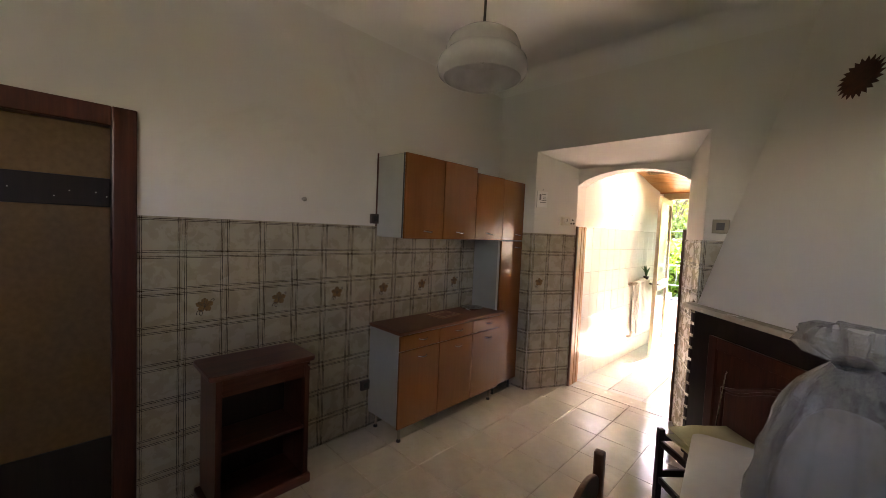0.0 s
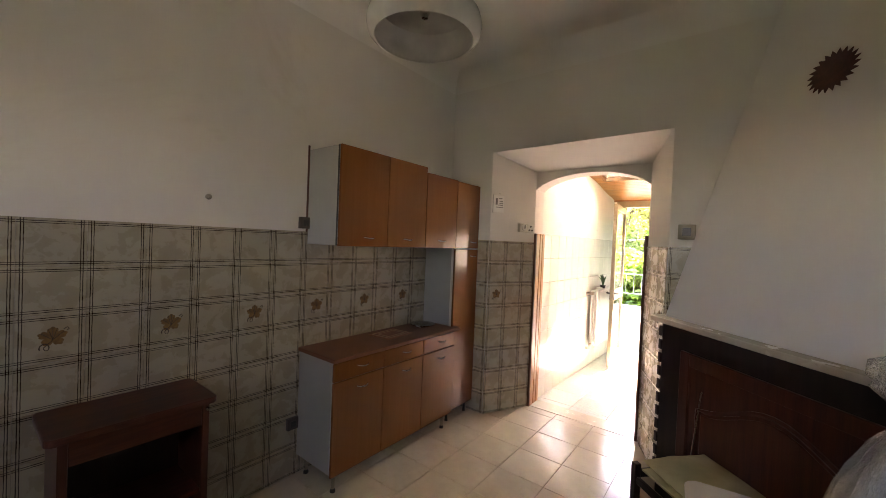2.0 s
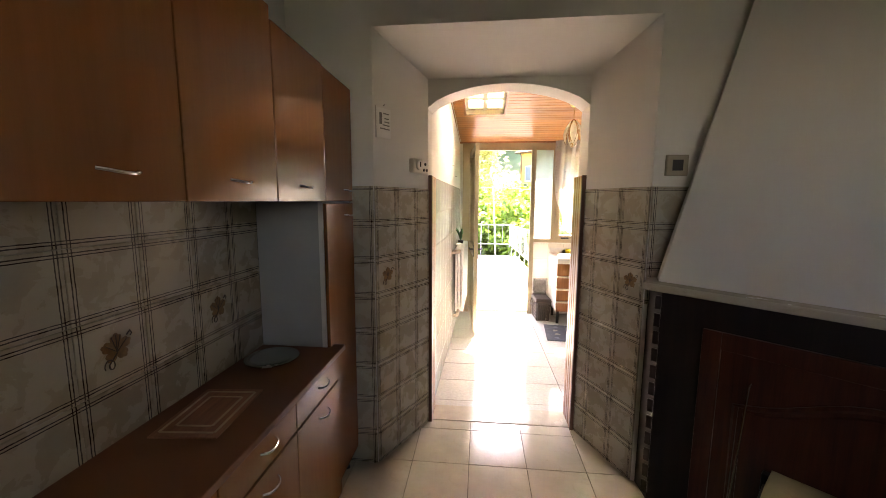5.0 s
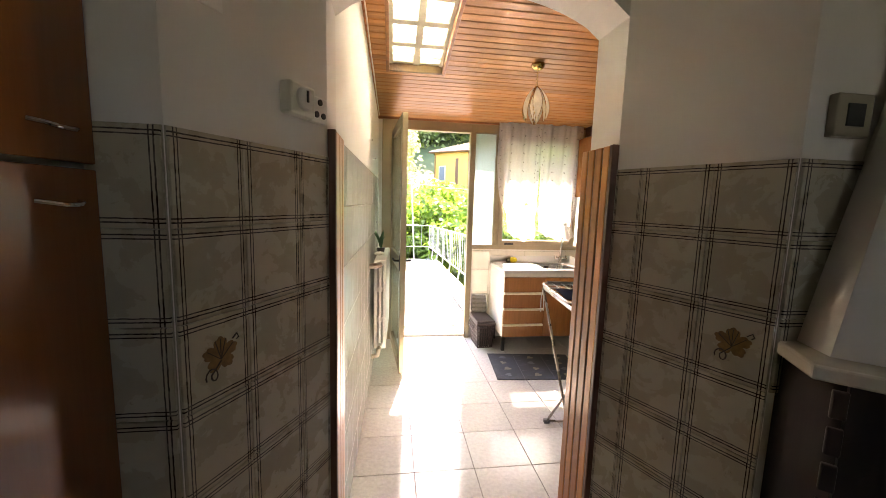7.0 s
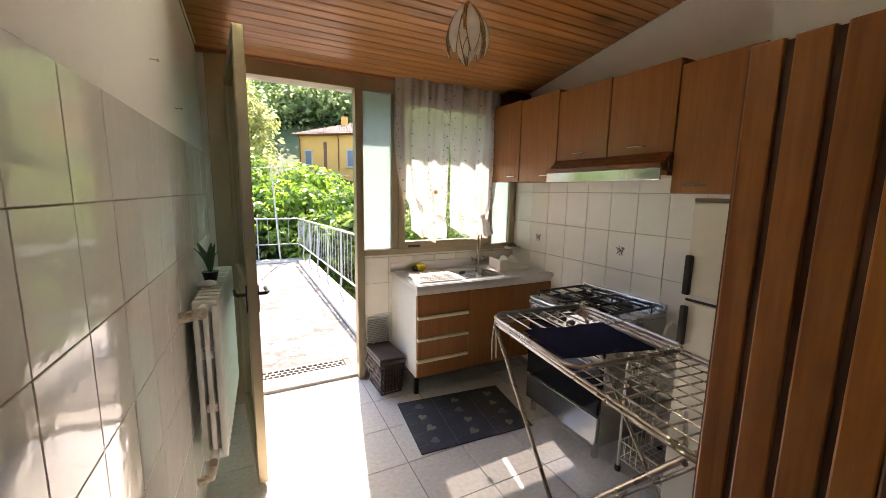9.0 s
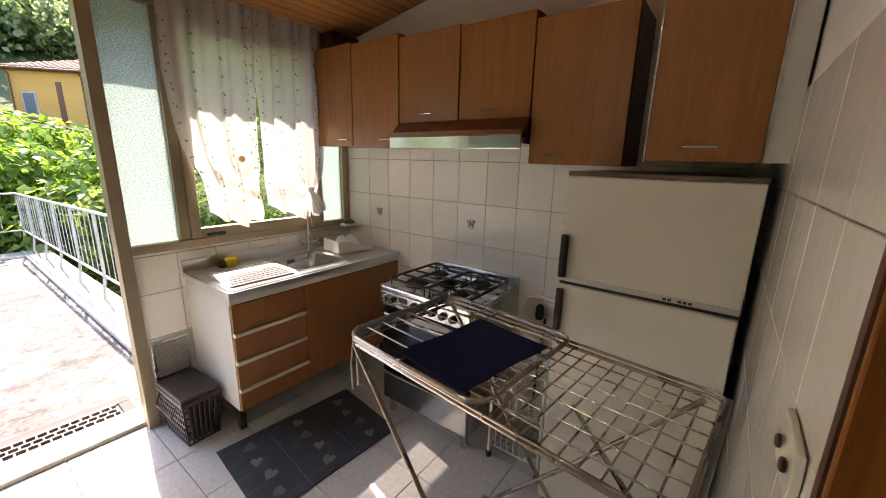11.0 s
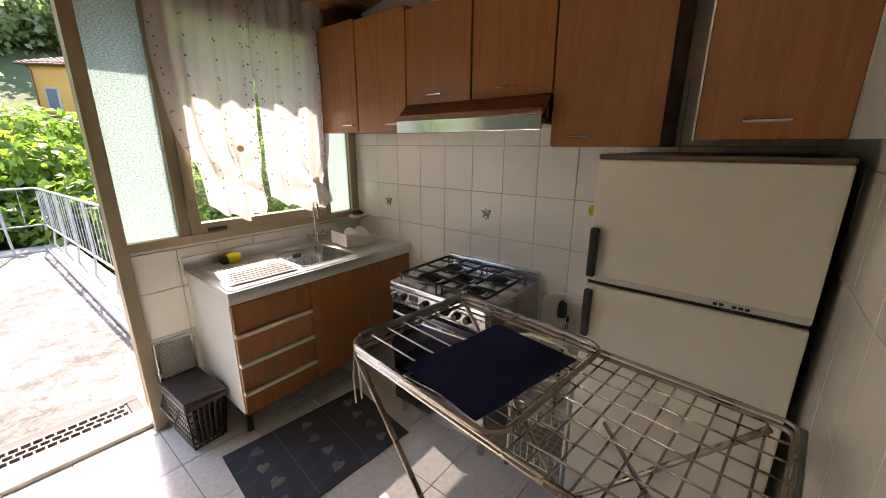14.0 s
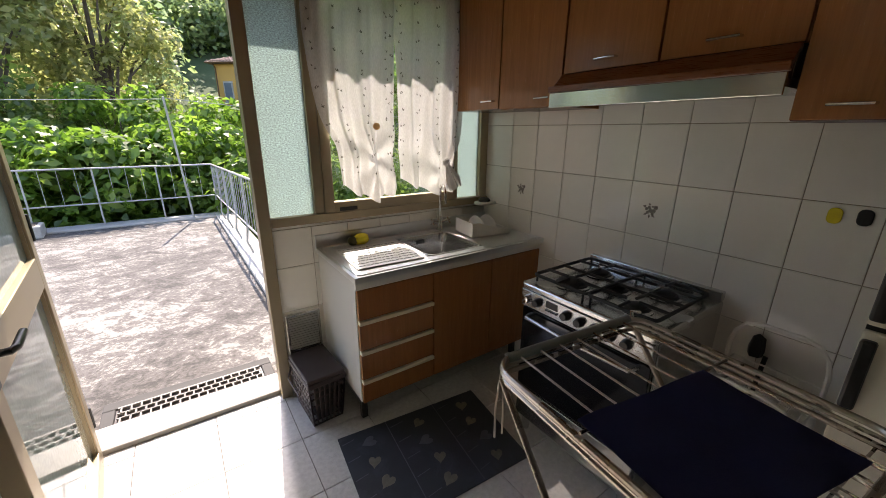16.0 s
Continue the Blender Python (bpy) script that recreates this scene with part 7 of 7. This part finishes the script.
def tile_mesh(name, w, h, t, material, ch=0.0015):
    """Tile in the x-z plane, facing -y, origin at its lower left, with UVs."""
    bm = bmesh.new()
    a = [bm.verts.new(p) for p in ((0, 0, 0), (w, 0, 0), (w, 0, h), (0, 0, h))]
    b = [bm.verts.new(p) for p in ((0, -t + ch, 0), (w, -t + ch, 0), (w, -t + ch, h), (0, -t + ch, h))]
    c = [bm.verts.new(p) for p in ((ch, -t, ch), (w - ch, -t, ch), (w - ch, -t, h - ch), (ch, -t, h - ch))]
    for i in range(4):
        j = (i + 1) % 4
        bm.faces.new((a[i], a[j], b[j], b[i]))
        bm.faces.new((b[i], b[j], c[j], c[i]))
    bm.faces.new(c)
    uv = bm.loops.layers.uv.new("uv")
    for f in bm.faces:
        for lp in f.loops:
            lp[uv].uv = (lp.vert.co.x / w, lp.vert.co.z / h)
    me = bpy.data.meshes.new(name)
    bm.to_mesh(me)
    bm.free()
    me.materials.append(material)
    return me


def wall_frame(p, d):
    """Frame whose x runs along d and whose -y faces to the right of d."""
    dx, dy = d
    return Matrix(((dx, -dy, 0, p[0]), (dy, dx, 0, p[1]), (0, 0, 1, 0), (0, 0, 0, 1)))


def leaf_motif():
    """Printed vine leaf with a curled stalk, in the x-z plane."""
    pts = []
    for i in range(60):
        a = math.tau * i / 60
        r = 0.036 * (0.55 + 0.32 * abs(math.cos(2.5 * (a - math.pi / 2))) + 0.10 * abs(math.cos(7.5 * (a - math.pi / 2))))
        pts.append((r * 1.1 * math.cos(a), 0.0, r * math.sin(a)))
    bm = bmesh.new()
    slab(bm, pts, (0, -0.0006, 0))
    finish(bm)
    me = bpy.data.meshes.new("leaf_motif")
    bm.to_mesh(me)
    bm.free()
    me.materials.append(motif_m)
    bm = bmesh.new()
    curl = [(0.0, -0.0008, -0.012)] + [(-0.012 - 0.012 * u - 0.009 * math.cos(7 * u), -0.0008, -0.034 - 0.012 * math.sin(7 * u)) for u in [k / 12 for k in range(13)]]
    tube(bm, curl, 0.0016, 4)
    for a in (0.5, 1.2, 1.57, 1.95, 2.7):
        tube(bm, [(0, -0.0008, -0.01), (0.03 * math.cos(a), -0.0008, 0.03 * math.sin(a))], 0.0010, 4)
    tube(bm, [(0.026, -0.0008, 0.022), (0.036, -0.0008, 0.03), (0.04, -0.0008, 0.022), (0.035, -0.0008, 0.018)], 0.0016, 4)
    finish(bm)
    m2 = bpy.data.meshes.new("leaf_stalk")
    bm.to_mesh(m2)
    bm.free()
    m2.materials.append(motif_dark)
    return me, m2


LEAF, STALK = leaf_motif()
T, J = 0.006, 0.0022


def printed_run(parent, origin, d, cols, z_rows, leaf_cols, bed):
    """Rows of printed tiles along d; cols: edges along the wall; the third row from the top bears leaves."""
    M = wall_frame(origin, d)
    inv = parent.matrix_world.inverted()
    made = {}
    for i, (a, b_) in enumerate(zip(cols, cols[1:])):
        for j, (za, zb) in enumerate(zip(z_rows, z_rows[1:])):
            w, h = round(b_ - a - J, 4), round(zb - za - J, 4)
            if (w, h) not in made:
                made[(w, h)] = tile_mesh("tile", w, h, T, tile_a)
            t = share("tile", made[(w, h)], parent, M @ Matrix.Translation((a + J / 2, -0.0035, za + J / 2)))
            if len(z_rows) - 2 - j == 2 and i in leaf_cols:
                share("leaf_motif", LEAF, t, Matrix.Translation((w / 2 + 0.004, -T - 0.0002, h / 2 + 0.008)) @ Matrix.Scale(1.22, 4))
                share("leaf_stalk", STALK, t, Matrix.Translation((w / 2 + 0.004, -T - 0.0003, h / 2 + 0.008)) @ Matrix.Scale(1.22, 4))
    bm = boxes((cols[0], cols[-1], -0.0034, -0.0002, z_rows[0], z_rows[-1]))
    part("bedding", bm, bed, parent, at=M)


ZR = [0.0 + 1.600 * k / 8 for k in range(9)]
# west wall: joints every 0.2085 m, counted from the doorway corner
cols = [-3.04] + [-2.013 + 0.2085 * k for k in range(-4, 10)]
cols = [c for c in cols if c <= -0.05] + [-0.001]
lc = [i for i in range(len(cols) - 1) if any(abs((cols[i] + cols[i + 1]) / 2 - y) < 0.09 for y in (-2.735, -2.318, -1.90, -1.485, -1.07, -0.65))]
# the wall faces +x, so run along +y
printed_run(wall_west, (0, 0), (0, 1), cols, ZR, lc, grout)
# short return beside the doorway, and beyond the right jamb to the hood
printed_run(wall_north, (0, 0), (1, 0), [0.008, 0.245, 0.4535], ZR, [], grout)
printed_run(wall_north, (0, 0), (1, 0), [1.8745, 2.085], ZR[5:], [], grout)
ll = math.hypot(0.232, 0.447)
ud = (0.232 / ll, 0.447 / ll)
printed_run(wall_north, RL[0], ud, [0.001, 0.176, 0.365, ll - 0.004], ZR, [0], grout)
lr = math.hypot(0.198, 0.447)
vd = (0.198 / lr, -0.447 / lr)
printed_run(wall_north, RR[1], vd, [0.004, lr - 0.386, lr - 0.181, lr - 0.001], ZR, [2], grout)


def flower_motif():
    """Small printed posy: loose petals, a few leaves and stalks."""
    bm = bmesh.new()
    for k in range(11):
        a, r = 2.4 * k, 0.007 * k ** 0.55
        c = Vector((1.15 * r * math.cos(a) + 0.002, 0, 0.010 + r * math.sin(a)))
        q = 0.0045 + 0.002 * (k % 3)
        slab(bm, [(c.x + q * (1 + 0.25 * (i % 2)) * math.cos(math.tau * i / 8), 0, c.z + q * (1 + 0.25 * (i % 2)) * math.sin(math.tau * i / 8)) for i in range(8)], (0, -0.0005 - 0.00004 * k, 0))
    for x, z, a, ln in ((-0.006, -0.010, 3.7, 0.024), (0.007, -0.012, -0.7, 0.026), (0.0, -0.014, -1.5, 0.022), (-0.02, 0.012, 2.6, 0.016), (0.02, 0.016, 0.5, 0.017)):
        d, w = Vector((math.cos(a), 0, math.sin(a))), Vector((-math.sin(a), 0, math.cos(a))) * ln * 0.2
        p = Vector((x, 0, z))
        slab(bm, [p, p + d * ln * 0.5 - w, p + d * ln, p + d * ln * 0.5 + w], (0, -0.0005, 0))
    finish(bm)
    me = bpy.data.meshes.new("flower_motif")
    bm.to_mesh(me)
    bm.free()
    me.materials.append(motif_grey)
    return me


FLOWER = flower_motif()


def white_run(parent, origin, d, cols, rows_z, flowers=()):
    M = wall_frame(origin, d)
    made = {}
    for i, (a, b_) in enumerate(zip(cols, cols[1:])):
        for j, (za, zb) in enumerate(zip(rows_z, rows_z[1:])):
            w, h = round(b_ - a - 0.0025, 4), round(zb - za - 0.0025, 4)
            if (w, h) not in made:
                made[(w, h)] = tile_mesh("tile", w, h, 0.005, tile_white)
            t = share("tile", made[(w, h)], parent, M @ Matrix.Translation((a + 0.00125, -0.0035, za + 0.00125)) @ pose(0, 0, 0, random.uniform(-0.12, 0.12), 0, random.uniform(-0.12, 0.12)))
            if (i, j) in flowers:
                share("flower_motif", FLOWER, t, Matrix.Translation((w / 2, -0.0058, h / 2)))
    part("bedding", boxes((cols[0], cols[-1], -0.0034, -0.0002, rows_z[0], rows_z[-1])), grout_w, parent, at=M)


# left wall of the second room faces +x
lw = math.hypot(LW[1][0] - LW[0][0], LW[1][1] - LW[0][1])
ld = ((LW[1][0] - LW[0][0]) / lw, (LW[1][1] - LW[0][1]) / lw)
white_run(wall_left, LW[0], ld, [0.022] + [0.216 + 0.205 * k for k in range(12)], [0.0, 0.19, 0.44, 0.69, 0.94, 1.19, 1.44, 1.69])
# cooker wall faces -x, so run along -y
rz = [0.0, 0.24, 0.49, 0.74, 0.99, 1.24, 1.49, 1.74]
yr = [0.0] + [3.14 - 2.90 + 0.2 * k for k in range(12)] + [3.14 - YB - 0.001]
white_run(wall_right, (XR, 3.14), (0, -1), yr, rz, [(1 + k, 4) for k in (0, 4, 8)])
# under the glazing, facing -y
white_run(wall_sill, (0, YW), (1, 0), [1.748, 1.945] + [2.145 + 0.2 * k for k in range(5)] + [XR - 0.012], [0.0, 0.26, 0.51, 0.76, 0.965])
# back of the dividing wall faces +y, so run along -x
white_run(wall_north, (XR - 0.011, YB), (-1, 0), [0.0] + [0.07 + 0.205 * k for k in range(7)] + [1.476], [0.0, 0.19, 0.44, 0.69, 0.94, 1.19, 1.44, 1.69])

# floors
def floor_tile(name, w, d, material):
    bm = bmesh.new()
    c = 0.0015
    lo = [bm.verts.new(p) for p in ((0, 0, -0.009), (w, 0, -0.009), (w, d, -0.009), (0, d, -0.009))]
    md = [bm.verts.new(p) for p in ((0, 0, -c), (w, 0, -c), (w, d, -c), (0, d, -c))]
    hi = [bm.verts.new(p) for p in ((c, c, 0), (w - c, c, 0), (w - c, d - c, 0), (c, d - c, 0))]
    for i in range(4):
        j = (i + 1) % 4
        bm.faces.new((lo[i], lo[j], md[j], md[i]))
        bm.faces.new((md[i], md[j], hi[j], hi[i]))
    bm.faces.new(hi)
    me = bpy.data.meshes.new(name)
    bm.to_mesh(me)
    bm.free()
    me.materials.append(material)
    return me


def lay(parent, x0, y0, p, nx, ny, material, inside, g=0.003):
    full = floor_tile("tile", p - g, p - g, material)
    for i in range(nx):
        for j in range(ny):
            x, y = x0 + p * i, y0 + p * j
            xa, xb, ya, yb = max(x, inside[0]), min(x + p, inside[1]), max(y, inside[2]), min(y + p, inside[3])
            if xb - xa < 0.02 or yb - ya < 0.02:
                continue
            me = full if xb - xa > p - 0.001 and yb - ya > p - 0.001 else floor_tile("tile", xb - xa - g, yb - ya - g, material)
            share("tile", me, parent, Matrix.Translation((xa + g / 2, ya + g / 2, random.uniform(-0.0006, 0.0006))) @ pose(0, 0, 0, random.uniform(-0.06, 0.06), random.uniform(-0.06, 0.06), 0))


lay(floor_a, 0.65 - 0.333 * 2, -0.63 - 0.333 * 14, 0.333, 11, 18, floor_a_m, (0.0, XE, YS, 0.47))
lay(floor_b, 1.031 - 0.336 * 2, 1.084 - 0.336 * 2, 0.336, 9, 9, floor_b_m, (0.60, XR, 0.662, 3.18))
